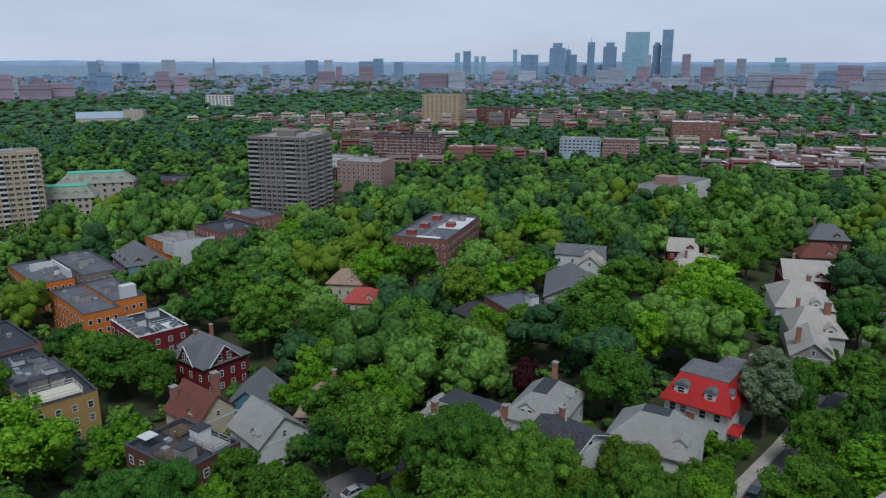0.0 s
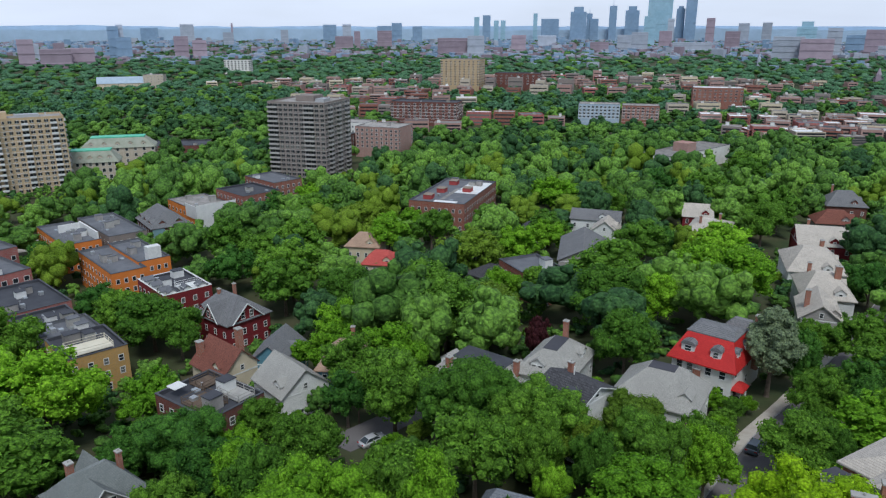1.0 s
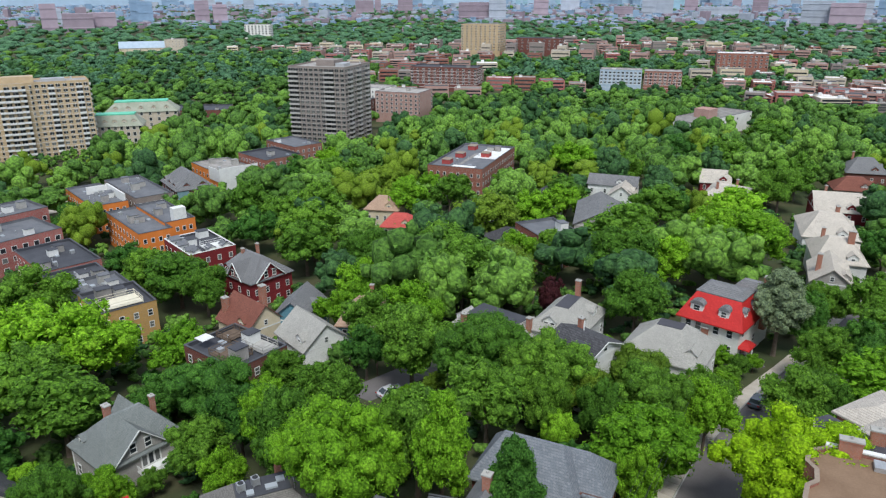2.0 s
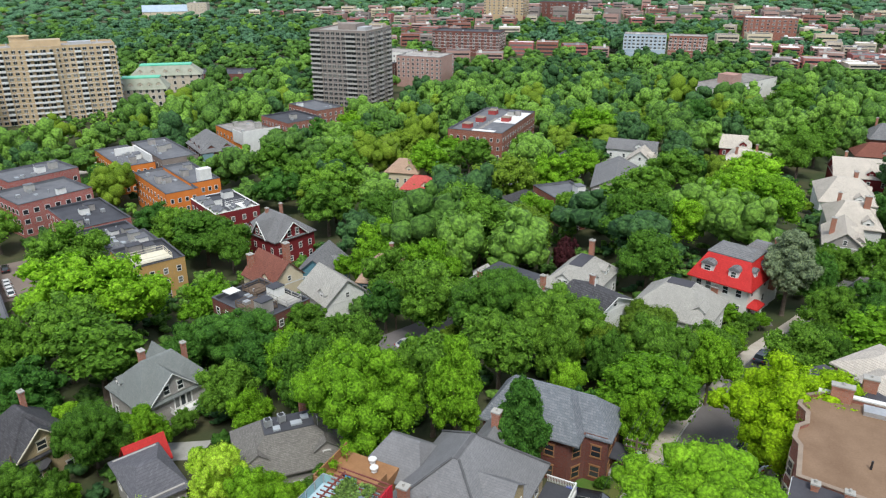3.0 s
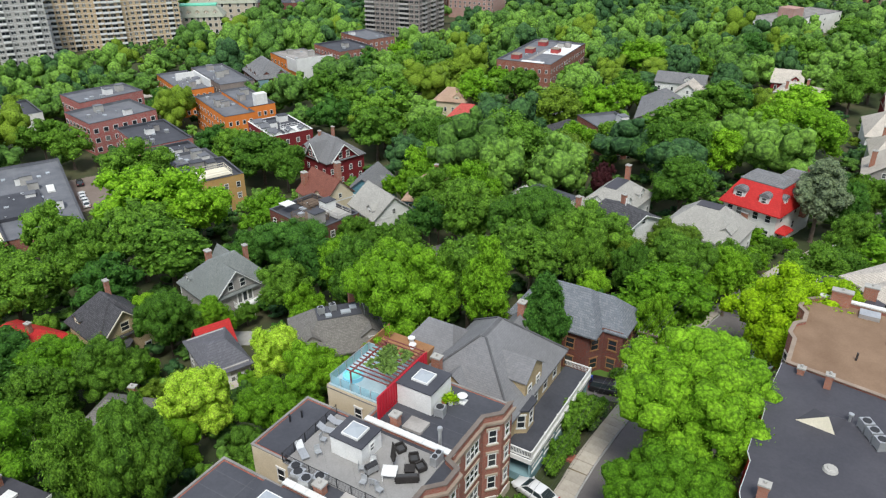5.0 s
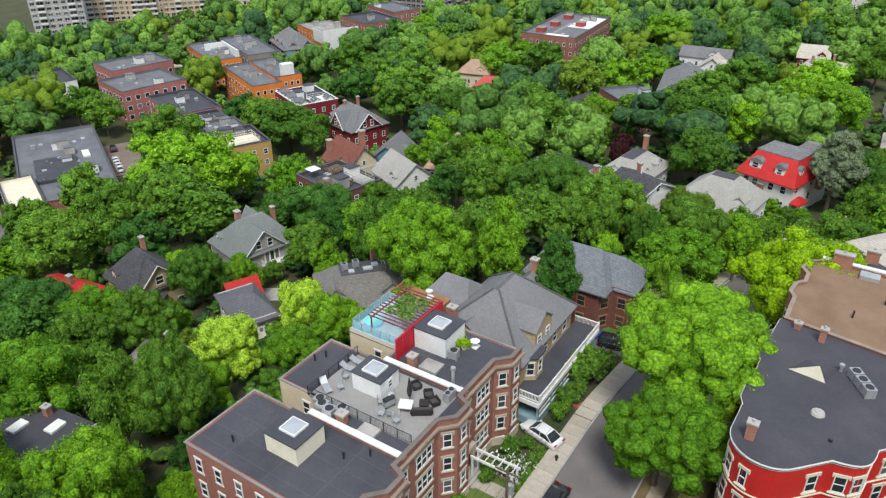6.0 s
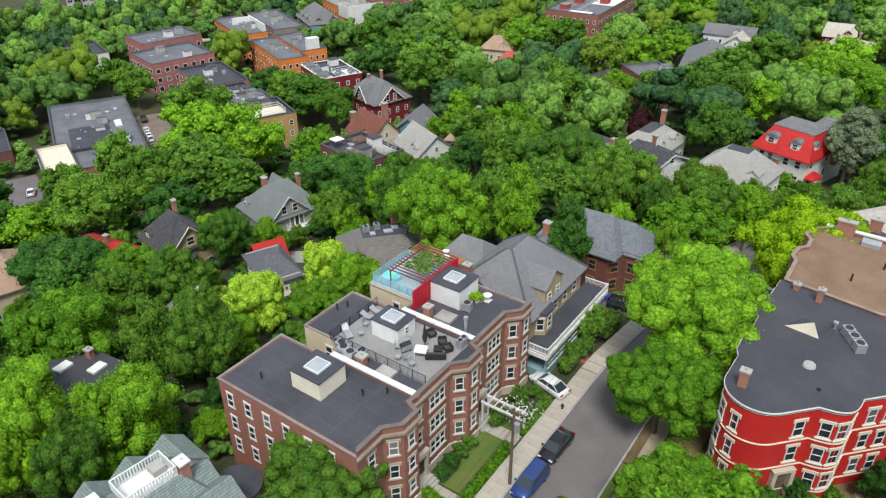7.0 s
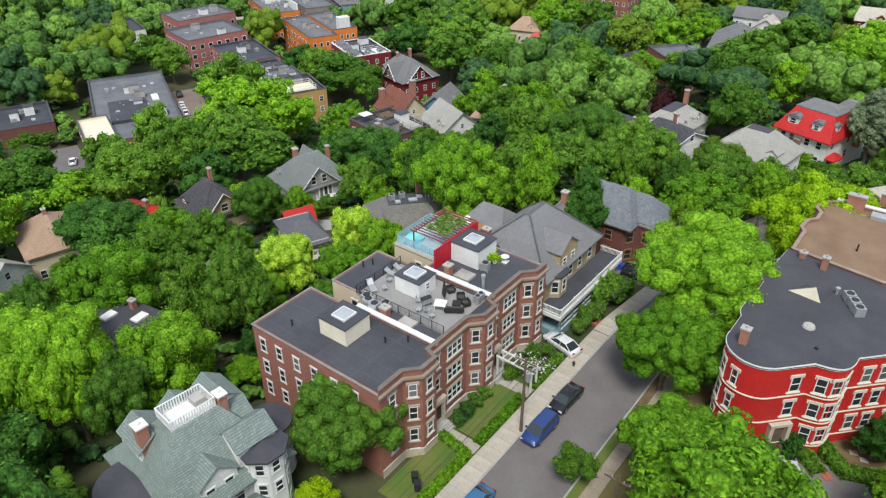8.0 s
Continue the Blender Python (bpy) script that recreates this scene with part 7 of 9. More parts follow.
# ---- trees ----
def ball(n_lat, n_lon):
    v = [(0, 0, 1)]
    for i in range(1, n_lat):
        a = math.pi * i / n_lat
        v += [(math.sin(a) * math.cos(math.tau * j / n_lon), math.sin(a) * math.sin(math.tau * j / n_lon), math.cos(a)) for j in range(n_lon)]
    v.append((0, 0, -1))
    f = [(0, 1 + j, 1 + (j + 1) % n_lon) for j in range(n_lon)]
    for i in range(n_lat - 2):
        for j in range(n_lon):
            a, b = 1 + i * n_lon + j, 1 + i * n_lon + (j + 1) % n_lon
            f += [(a, a + n_lon, b + n_lon), (a, b + n_lon, b)]
    k = len(v) - 1
    f += [(k, k - n_lon + (j + 1) % n_lon, k - n_lon + j) for j in range(n_lon)]
    return np.array(v), np.array(f)


def crown_arrays(seed, r, low, high, boughs, lumps, leaves, size, core=(3, 5), droop=0.0, spire=0.0, loose=0.0):
    """A crown of boughs that carry leafy lumps: small uneven cores, and many single leaf sprays over them. Returns vertices, triangles."""
    rng = np.random.default_rng(seed)
    mid, half = (low + high) / 2, (high - low) / 2
    big, wide = [], []
    for i in range(boughs):
        z = 0.95 - 1.6 * (i + 0.5) / boughs + rng.uniform(-0.12, 0.12)
        a = i * 2.39996 + rng.uniform(-0.5, 0.5)
        w = math.sqrt(max(0.05, 1 - z * z)) * (1 - spire * max(0.0, z))
        k = rng.uniform(0.38, 0.64) + loose * rng.uniform(0.0, 0.26)
        big.append((r * w * k * math.cos(a), r * w * k * math.sin(a), mid + half * z * rng.uniform(0.5 + 0.08 * loose, 0.72 + 0.16 * loose) - droop * w))
        wide.append(r * rng.uniform(0.33 - 0.09 * loose, 0.5 - 0.07 * loose) * (1 - 0.5 * spire * max(0.0, z)))
    big.append((0, 0, mid)), wide.append(r * (0.62 - 0.1 * loose))
    big, wide = np.array(big), np.array(wide)
    squash = np.array((1, 1, min(1.05, max(0.62, half / r)) * (1 - 0.22 * loose)))
    cen, rad = [], []
    share = wide ** 2 / (wide ** 2).sum()
    while len(cen) < lumps:
        b = rng.choice(len(wide), p=share)
        d = rng.normal(size=3)
        d[2] += 0.3
        d /= np.linalg.norm(d)
        q = big[b] + d * wide[b] * squash * rng.uniform(0.8, 1.0)
        if all(np.linalg.norm((q - c) / squash) > 0.74 * w for c, w in zip(big, wide)):
            cen.append(q), rad.append(r * rng.uniform(0.09, 0.22) * (1.5 if lumps < 30 else 1.0))
    cen, rad = np.array(cen), np.array(rad)
    bv, bf = ball(4, 6) if lumps > 30 else ball(3, 6)
    sv, sf = ball(*core)
    vs, fs, k = [], [], 0
    for c, q in zip(big, wide):
        w = bv * ((0.7 if lumps > 30 else 0.9) * q) * squash * rng.uniform(0.8, 1.1, (len(bv), 1)) + c
        vs.append(w), fs.append(bf + k)
        k += len(bv)
    for c, q in zip(cen, rad):
        w = sv * (0.9 * q) * rng.uniform(0.75, 1.15, (len(sv), 1)) + c
        vs.append(w), fs.append(sf + k)
        k += len(sv)
    if not lumps:
        cen, rad = big, wide
    share = rad ** 2 / (rad ** 2).sum()
    want = int(leaves * 1.8)
    idx = rng.choice(len(rad), want, p=share)
    d = rng.normal(size=(want, 3))
    d[:, 2] += 0.4
    d /= np.linalg.norm(d, axis=1)[:, None]
    p = cen[idx] + d * rad[idx][:, None] * rng.uniform(0.75, 1.12 + 0.12 * loose, (want, 1))
    on_bough = rng.random(want) < 0.42
    pick = rng.choice(len(wide), want, p=wide ** 2 / (wide ** 2).sum())
    p = np.where(on_bough[:, None], big[pick] + d * wide[pick][:, None] * squash * rng.uniform(0.82, 1.02, (want, 1)), p)
    inside = np.zeros(want, int)
    for c, q in zip(big, wide):
        inside += (np.linalg.norm((p - c) / squash, axis=1) < 0.79 * q)
    keep = np.where(inside == 0)[0][:leaves]
    p, d = p[keep], d[keep]
    n = len(p)
    nrm = d * 0.8 + rng.normal(size=(n, 3)) * 0.5 + np.array((0, 0, 0.35))
    nrm /= np.linalg.norm(nrm, axis=1)[:, None]
    u = np.cross(nrm, rng.normal(size=(n, 3)))
    u /= np.linalg.norm(u, axis=1)[:, None] + 1e-9
    w = np.cross(nrm, u)
    s = size * rng.uniform(0.55, 1.4, (n, 1))
    tri = np.stack([p + u * s, p - u * s * 0.55 + w * s * 0.8, p - u * s * 0.55 - w * s * 0.8], 1)
    vs.append(tri.reshape(-1, 3)), fs.append(np.arange(3 * n).reshape(-1, 3) + k)
    return np.concatenate(vs), np.concatenate(fs)


def array_mesh(name, v, f, mats, index=None, smooth=True):
    me = bpy.data.meshes.new(name)
    me.vertices.add(len(v))
    me.vertices.foreach_set("co", np.asarray(v, np.float32).ravel())
    me.loops.add(3 * len(f))
    me.loops.foreach_set("vertex_index", np.asarray(f, np.int32).ravel())
    me.polygons.add(len(f))
    me.polygons.foreach_set("loop_start", np.arange(0, 3 * len(f), 3, dtype=np.int32))
    for m in mats:
        me.materials.append(m)
    if index is not None:
        me.polygons.foreach_set("material_index", np.asarray(index, np.int32))
    me.polygons.foreach_set("use_smooth", np.full(len(f), smooth))
    me.update(calc_edges=True)
    me.validate()
    return me


def trunk_shape(seed, r, low, high, girth):
    rnd = random.Random(seed)
    s = Shape()
    fork = low + (high - low) * 0.12
    s.taper(0, 0, -0.6, 0.35, girth * 1.5, girth * 1.02, 8)
    s.taper(0, 0, 0.35, fork, girth * 1.02, girth * 0.72, 8)
    for i in range(5):
        a = math.tau * i / 5 + rnd.uniform(-0.4, 0.4)
        e = (r * 0.55 * math.cos(a), r * 0.55 * math.sin(a), low + (high - low) * rnd.uniform(0.45, 0.7))
        knee = (e[0] * 0.4, e[1] * 0.4, fork + (e[2] - fork) * 0.55)
        s.rod((0, 0, fork - 0.4), knee, girth * 0.5, girth * 0.36, 6)
        s.rod(knee, e, girth * 0.36, girth * 0.12, 5)
    s.rod((0, 0, fork - 0.2), (0.1, 0.1, low + (high - low) * 0.75), girth * 0.6, girth * 0.15, 6)
    return s


KINDS = {}


def tree_kind(key, seed, r, low, high, boughs, lumps, leaves, size, girth, core=(3, 5), **more):
    v, f = crown_arrays(seed, r, low, high, boughs, lumps, leaves, size, core, **more)
    KINDS[key] = (array_mesh("crown", v, f, [LEAF_MID]), trunk_shape(seed, r, low, high, girth).mesh("trunk", BARK), r, high, (v, f))


# near trees: fine leaf sprays; middle trees: coarser; all about 6 m in radius and 13 m high before scaling
for i in range(4):
    tree_kind("fine%d" % i, 11 + i, 6.0, 2.6, 13.0, 14 + 2 * i, 190 + 14 * i, 16000, 0.12, 0.34, (3, 6), loose=0.9)
for i in range(2):
    tree_kind("hero%d" % i, 15 + i, 6.0, 4.4 - 1.8 * i, 13.0, 17 + 3 * i, 300, 38000, 0.075, 0.34, (3, 6), loose=0.9)
for i in range(4):
    tree_kind("near%d" % i, 21 + i, 6.0, 2.6, 13.0, 11 + 2 * i, 90 + 8 * i, 4800, 0.23, 0.34, (3, 6), loose=0.8)
for i in range(6):
    tree_kind("mid%d" % i, 31 + i, 6.0, 2.6, 13.0, 9 + 2 * (i % 4), 50 + 4 * i, 1600, 0.31, 0.34, (3, 5), loose=0.6)
tree_kind("tall0", 51, 4.6, 2.4, 17.0, 12, 120, 9000, 0.17, 0.36, (4, 6), spire=0.5)
tree_kind("tall1", 52, 4.6, 2.4, 16.0, 10, 60, 1800, 0.32, 0.36, (3, 6), spire=0.45)
tree_kind("shrub0", 61, 1.6, 0.1, 2.4, 5, 20, 1000, 0.11, 0.06)
tree_kind("shrub1", 62, 1.6, 0.1, 2.8, 4, 18, 900, 0.12, 0.06)
for i in range(4):
    tree_kind("low%d" % i, 71 + i, 6.0, 1.5, 13.0, 8 + i % 3, 17, 220, 0.3, 0.34)
for i in range(3):
    tree_kind("far%d" % i, 81 + i, 6.0, -1.0, 13.0, 6 + i % 2, 7, 30, 0.34, 0.34)
    tree_kind("dim%d" % i, 91 + i, 6.0, -1.0, 13.0, 1 + i % 2, 0, 6, 0.5, 0.34)


LOOKS = {
    "mid": (LEAF_MID, "green broad-leaved tree with a dense rounded crown"),
    "bright": (LEAF_BRIGHT, "bright green leafy tree with a full rounded crown"),
    "dark": (LEAF_DARK, "deep green tree with a dense shady crown"),
    "yellow": (LEAF_YELLOW, "yellow-green tree with a light spreading crown"),
    "olive": (LEAF_OLIVE, "olive-green broad-leaved tree with a dense crown"),
    "pale": (LEAF_PALE, "pale green feathery tree among houses"),
    "blue": (LEAF_BLUE, "grey-green feathery conifer beside a house"),
    "red": (LEAF_RED, "copper-red leaved tree among green ones"),
}
TREES = []


def tree(key, look_name, x, y, r, high, turn, name="tree", label="", z=None, group="trees of the neighbourhood"):
    crown, trunk, r0, h0, _ = KINDS[key]
    mat, text = LOOKS[look_name]
    root = thing(name, label or text, "shrub" if name == "shrub" else "tree", x, y, land(x, y) if z is None else z, turn, group)
    root.scale = (r / r0, r / r0, high / h0)
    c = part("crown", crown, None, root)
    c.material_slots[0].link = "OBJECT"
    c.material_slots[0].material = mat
    part("trunk", trunk, None, root)
    TREES.append((x, y, r))
    return root




# ---- woods between the houses ----
def blocked(x, y, r):
    for cx, cy, hx, hy, a in TAKEN:
        dx, dy = x - cx, y - cy
        u, v = dx * math.cos(a) + dy * math.sin(a), -dx * math.sin(a) + dy * math.cos(a)
        if abs(u) < hx + r * 0.55 and abs(v) < hy + r * 0.55:
            return True
    return y < 340 and abs(x - street_x(y)) < 5.5 + r * 0.35


def kept_low(x, y, r):
    """Whether planting stays low here: strips from houses towards the camera's path are kept open to its view."""
    for cx, cy, wx, wy, length, half in VIEW_STRIPS:
        dx, dy = x - cx, y - cy
        u, v = dx * wx + dy * wy, abs(-dx * wy + dy * wx)
        if -1 < u < length + r and v < half + 0.6 * r:
            return True
    return False


def crowded(x, y, r, k=0.66):
    return any(math.hypot(x - a, y - b) < k * (r + q) for a, b, q in TREES)


# ---- trees that stand out, by place: kind, look, x, y, radius, height ----
def placed(key, lk, x, y, r, hh):
    tree(key, lk, x, y, r, hh, 67 * len(TREES))


placed("hero0", "bright", 5.4, 38.6, 7.4, 14.9)
placed("hero1", "bright", 5.2, 29.6, 5.4, 10.4)
placed("hero1", "mid", -13.9, 2.1, 5.1, 9.8)
placed("hero1", "bright", 11.9, 17.6, 5.3, 8.6)
placed("mid0", "mid", 3.6, 13.2, 2.2, 4.2)
placed("fine3", "yellow", 10.8, 64.9, 7.4, 15.6)
placed("fine1", "bright", -49.0, -9.6, 7.1, 14.3)
placed("fine0", "bright", -34.3, -2.1, 5.0, 13.0)
placed("fine2", "dark", -84.1, 17.6, 7.1, 12.2)
placed("fine3", "bright", -71.7, 22.2, 5.7, 10.3)
placed("near1", "mid", -120.4, 20.3, 10.5, 14.0)
placed("mid1", "bright", -106.6, 23.3, 6.6, 12.0)
placed("near0", "bright", -104.5, 70.3, 10.5, 18.0)
placed("near3", "mid", -101.2, 32.4, 7.6, 14.7)
placed("mid2", "mid", 13.8, 97.5, 4.3, 9.6)
placed("mid3", "dark", 22.0, 117.5, 4.8, 10.8)
placed("mid0", "mid", -27.9, 168.0, 10.5, 15.8)
placed("near2", "mid", -64.6, 137.8, 9.6, 17.2)
placed("mid2", "mid", -78.8, 137.4, 8.0, 14.0)
placed("mid3", "bright", -77.7, 122.0, 6.2, 12.6)
placed("mid0", "dark", -56.1, 89.2, 4.8, 10.6)
placed("mid1", "mid", -131.8, 183.7, 10.5, 17.5)
placed("mid3", "mid", -108.1, 143.9, 8.9, 15.7)
placed("mid3", "dark", -155.6, 126.3, 6.5, 10.0)
placed("near3", "mid", -123.9, 113.3, 8.7, 14.0)
placed("mid0", "mid", -145.7, 124.5, 6.3, 10.0)
placed("mid3", "bright", -115.0, 67.9, 10.3, 18.0)
placed("mid0", "mid", -97.5, 43.3, 5.8, 13.3)
placed("mid3", "mid", -24.4, 196.6, 8.4, 15.3)
placed("mid1", "mid", -59.8, 227.0, 7.2, 13.4)
placed("mid3", "bright", -3.1, 189.7, 10.5, 17.5)
placed("near3", "dark", 23.2, 111.0, 4.4, 11.5)
placed("near1", "mid", 16.2, 93.0, 3.0, 9.3)
placed("mid1", "mid", 25.0, 143.0, 5.8, 12.3)
placed("mid3", "red", -33.1, 123.8, 2.7, 9.0)
placed("mid4", "mid", -0.5, 134.8, 3.3, 8.5)
placed("fine0", "mid", -6.2, 79.4, 5.3, 12.0)
placed("near1", "bright", 0.8, 80.2, 4.2, 11.0)
placed("near2", "mid", -11.3, 73.4, 3.4, 10.5)
placed("near3", "mid", -15.4, 117.7, 6.2, 13.0)
placed("near2", "mid", -46.0, 53.4, 4.9, 14.0)
placed("near1", "dark", -59.4, 60.1, 5.3, 12.0)
placed("near3", "mid", -18.1, 72.4, 3.5, 11.0)
placed("mid2", "bright", -64.0, 71.5, 4.0, 8.0)
placed("near3", "dark", -79.5, 64.5, 4.6, 9.5)
placed("near0", "mid", -139.5, 86.6, 9.5, 17.5)
placed("near3", "mid", -134.9, 115.7, 7.1, 13.9)
placed("near1", "mid", -113.3, 111.0, 6.2, 12.5)
placed("mid1", "mid", -156.4, 178.2, 9.5, 17.5)
placed("mid2", "mid", -136.4, 172.8, 8.4, 15.9)
placed("mid3", "mid", -113.8, 155.6, 10.1, 17.5)
placed("mid0", "dark", -134.7, 155.9, 7.8, 15.0)
placed("near1", "mid", -89.4, 143.3, 7.6, 14.7)
placed("mid4", "bright", -107.4, 202.1, 8.8, 16.6)
placed("mid0", "mid", -98.7, 217.0, 7.7, 14.7)
placed("mid2", "olive", -69.3, 180.8, 9.5, 17.5)
placed("mid3", "bright", -61.1, 197.6, 7.2, 14.0)
placed("mid1", "bright", -55.6, 213.5, 6.7, 13.2)
placed("mid0", "bright", -72.4, 277.0, 10.5, 17.5)
placed("near2", "mid", -53.4, 124.8, 9.1, 17.0)
placed("near0", "bright", -55.1, 103.6, 7.1, 13.8)
placed("near3", "olive", -45.7, 133.0, 7.0, 13.7)
placed("near1", "mid", -23.5, 142.5, 8.1, 15.5)
placed("near2", "bright", -14.5, 148.9, 6.3, 12.6)
placed("near0", "mid", -20.5, 141.2, 6.0, 12.1)
placed("near1", "bright", -6.8, 175.9, 8.1, 15.4)
placed("near3", "bright", 3.0, 173.7, 8.1, 15.5)
placed("mid2", "dark", -22.3, 208.1, 7.0, 13.7)
placed("mid1", "mid", -14.7, 297.3, 10.5, 17.5)
placed("mid4", "dark", -34.0, 301.0, 9.6, 17.5)
placed("mid3", "mid", 0.3, 346.0, 10.5, 17.5)
placed("mid0", "mid", 11.3, 271.2, 9.3, 17.4)
placed("mid1", "mid", -47.0, 272.2, 7.1, 13.9)
placed("near3", "mid", -67.0, 80.5, 4.0, 8.6)
placed("near2", "bright", -73.2, 71.6, 4.2, 8.8)
placed("near1", "mid", -81.6, 70.6, 3.8, 8.4)
placed("mid2", "mid", -204.2, 150.0, 6.0, 12.1)
placed("mid1", "bright", -118.0, 240.0, 6.4, 9.5)
placed("mid3", "mid", -105.5, 240.5, 5.8, 9.0)
placed("mid0", "mid", -93.5, 258.0, 5.6, 9.0)
placed("near2", "bright", -92.0, 170.0, 4.6, 6.4)
placed("near0", "mid", -102.5, 171.0, 4.4, 6.6)
placed("near3", "mid", -44.0, 160.5, 5.6, 10.5)
placed("near1", "bright", -53.5, 159.5, 6.0, 11.0)
placed("near2", "mid", -36.0, 166.0, 4.6, 9.5)
placed("mid1", "mid", -187.0, 98.5, 6.8, 13.4)
placed("mid0", "mid", -200.1, 98.1, 7.3, 14.1)
placed("mid1", "bright", -90.4, 79.8, 6.1, 12.3)
placed("mid3", "mid", -147.4, 220.3, 9.9, 17.5)
placed("mid1", "dark", -171.4, 230.9, 8.1, 15.5)
placed("mid2", "olive", -130.9, 222.7, 8.6, 16.2)
placed("mid0", "bright", -75.4, 108.6, 4.8, 10.2)
placed("mid1", "bright", -72.9, 116.6, 5.0, 10.5)
placed("mid4", "red", -32.4, 119.5, 2.4, 9.0)
placed("near1", "mid", 16.4, 140.3, 4.9, 10.3)
placed("fine2", "mid", -31.0, 82.9, 7.4, 14.3)
placed("fine3", "mid", -20.8, 80.0, 6.6, 13.0)
placed("fine0", "olive", -9.1, 87.2, 5.1, 10.7)
placed("near3", "olive", -15.1, 79.9, 4.1, 9.1)
placed("near1", "mid", -0.2, 87.5, 4.4, 9.5)
placed("mid3", "mid", -2.2, 364.0, 10.5, 17.5)
placed("near0", "mid", 6.5, 246.9, 8.3, 15.8)
placed("near2", "dark", 31.0, 187.2, 6.0, 12.0)
placed("mid1", "bright", -174.5, 253.2, 7.2, 14.0)
placed("near3", "dark", -200.2, 144.7, 6.7, 13.2)
placed("fine1", "dark", -71.5, 67.4, 6.2, 12.0)
placed("fine2", "mid", -68.4, 36.8, 4.5, 11.0)
placed("near1", "bright", -65.0, 42.4, 3.4, 7.5)
placed("near2", "mid", -58.6, 51.8, 4.5, 10.0)
placed("near0", "bright", -51.6, 47.9, 3.2, 8.5)
placed("near3", "bright", -52.1, 58.9, 5.0, 12.0)
placed("fine3", "bright", -32.7, 46.3, 6.6, 16.0)
placed("tall0", "bright", -22.6, 49.4, 3.5, 18.0)
placed("tall0", "dark", -13.8, 47.1, 3.3, 16.0)
placed("fine0", "pale", -43.6, 34.0, 3.5, 9.2)
placed("fine1", "bright", -34.8, 31.0, 3.5, 9.0)
placed("fine2", "pale", -45.8, 23.0, 4.3, 9.5)
placed("near2", "bright", -4.3, 59.8, 2.7, 10.0)
placed("tall0", "blue", 8.6, 122.6, 5.6, 17.5)
placed("near1", "dark", 13.0, 126.9, 4.2, 12.0)
placed("near2", "mid", 3.4, 108.6, 2.0, 4.2)
placed("near0", "bright", 5.6, 112.6, 1.8, 3.4)
placed("near3", "mid", 15.6, 112.5, 4.6, 10.5)
placed("near0", "mid", 11.0, 91.0, 5.4, 10.5)
placed("near1", "mid", -49.8, 69.3, 5.2, 12.0)
placed("near0", "mid", -59.8, 98.0, 6.6, 13.5)
placed("near2", "mid", -46.2, 87.5, 6.8, 14.0)
placed("fine3", "mid", -65.1, 24.5, 4.4, 10.0)
placed("near2", "mid", -104.1, 47.0, 5.8, 15.0)
placed("near0", "mid", -45.0, 7.7, 3.6, 14.0)
placed("fine2", "mid", -39.6, 10.5, 4.1, 14.0)
placed("fine0", "bright", -56.9, 4.4, 6.6, 15.0)
placed("near3", "mid", -65.9, 16.2, 4.3, 11.0)
placed("fine3", "bright", -34.0, 25.0, 4.1, 8.5)
placed("fine1", "bright", -41.5, -9.4, 4.6, 15.0)
placed("fine0", "mid", -33.8, -8.0, 3.7, 12.0)
placed("fine2", "mid", -60.4, -3.5, 4.9, 13.0)

VIEW_STRIPS.append((-50.5, 90, 0.55, -0.83, 17, 4.5))
rnd = random.Random(4)
spots = []
for gy in range(-70, 420, 6):
    for gx in range(-330, 130, 6):
        x, y = gx + rnd.uniform(-2.6, 2.6), gy + rnd.uniform(-2.6, 2.6)
        # the sector of country that the flight looks over
        ahead = (y + 34) * 0.9 - (x - 24) * 0.43
        across = (x - 24) * 0.9 + (y + 34) * 0.43
        if ahead < 26 or abs(across) > 24 + ahead * 0.86 or ahead > 440:
            continue
        spots.append((ahead, x, y))
spots.sort()
EXTRA = []
for ahead, x, y in spots:
    r = rnd.uniform(4.6, 8.2) if ahead < 150 else rnd.uniform(5.5, 9.6)
    hh = r * rnd.uniform(1.25, 2.3) + rnd.uniform(0.0, 4.5)
    if kept_low(x, y, r):
        r, hh = rnd.uniform(1.6, 2.8), rnd.uniform(3.0, 5.0)
    if blocked(x, y, r) or crowded(x, y, r, 0.74 if ahead < 150 else 0.7):
        continue
    lk = rnd.choices(("mid", "bright", "dark", "yellow", "pale", "olive"), (38, 26, 18, 3, 4, 11))[0]
    if len(TREES) < 270:
        near = math.hypot(x - 10, y) < 70
        r, hh = r * 1.14, hh * 1.03
        tree(rnd.choice(("near0", "near1", "near2", "near3") if near else ("mid0", "mid1", "mid2", "mid3", "mid4", "mid5", "tall1")), lk, x, y, r, hh, rnd.uniform(0, 360))
    else:
        TREES.append((x, y, r))
        EXTRA.append((x, y, r * 1.14, hh * 1.03, lk))


# saplings and understorey that close the gaps near the street
young = 0
for ahead, x, y in spots:
    if young > 55 or ahead > 135:
        break
    r, hh = rnd.uniform(2.2, 3.4), rnd.uniform(4.5, 8.0)
    if kept_low(x, y, r):
        r, hh = rnd.uniform(1.3, 2.0), rnd.uniform(2.2, 3.6)
    if blocked(x, y, r) or crowded(x, y, r, 0.7):
        continue
    young += 1
    tree(rnd.choice(("low0", "low1", "low2", "low3")), rnd.choice(("mid", "bright", "mid", "dark")), x, y, r, hh, rnd.uniform(0, 360), label="young green tree filling a gap between taller trees")


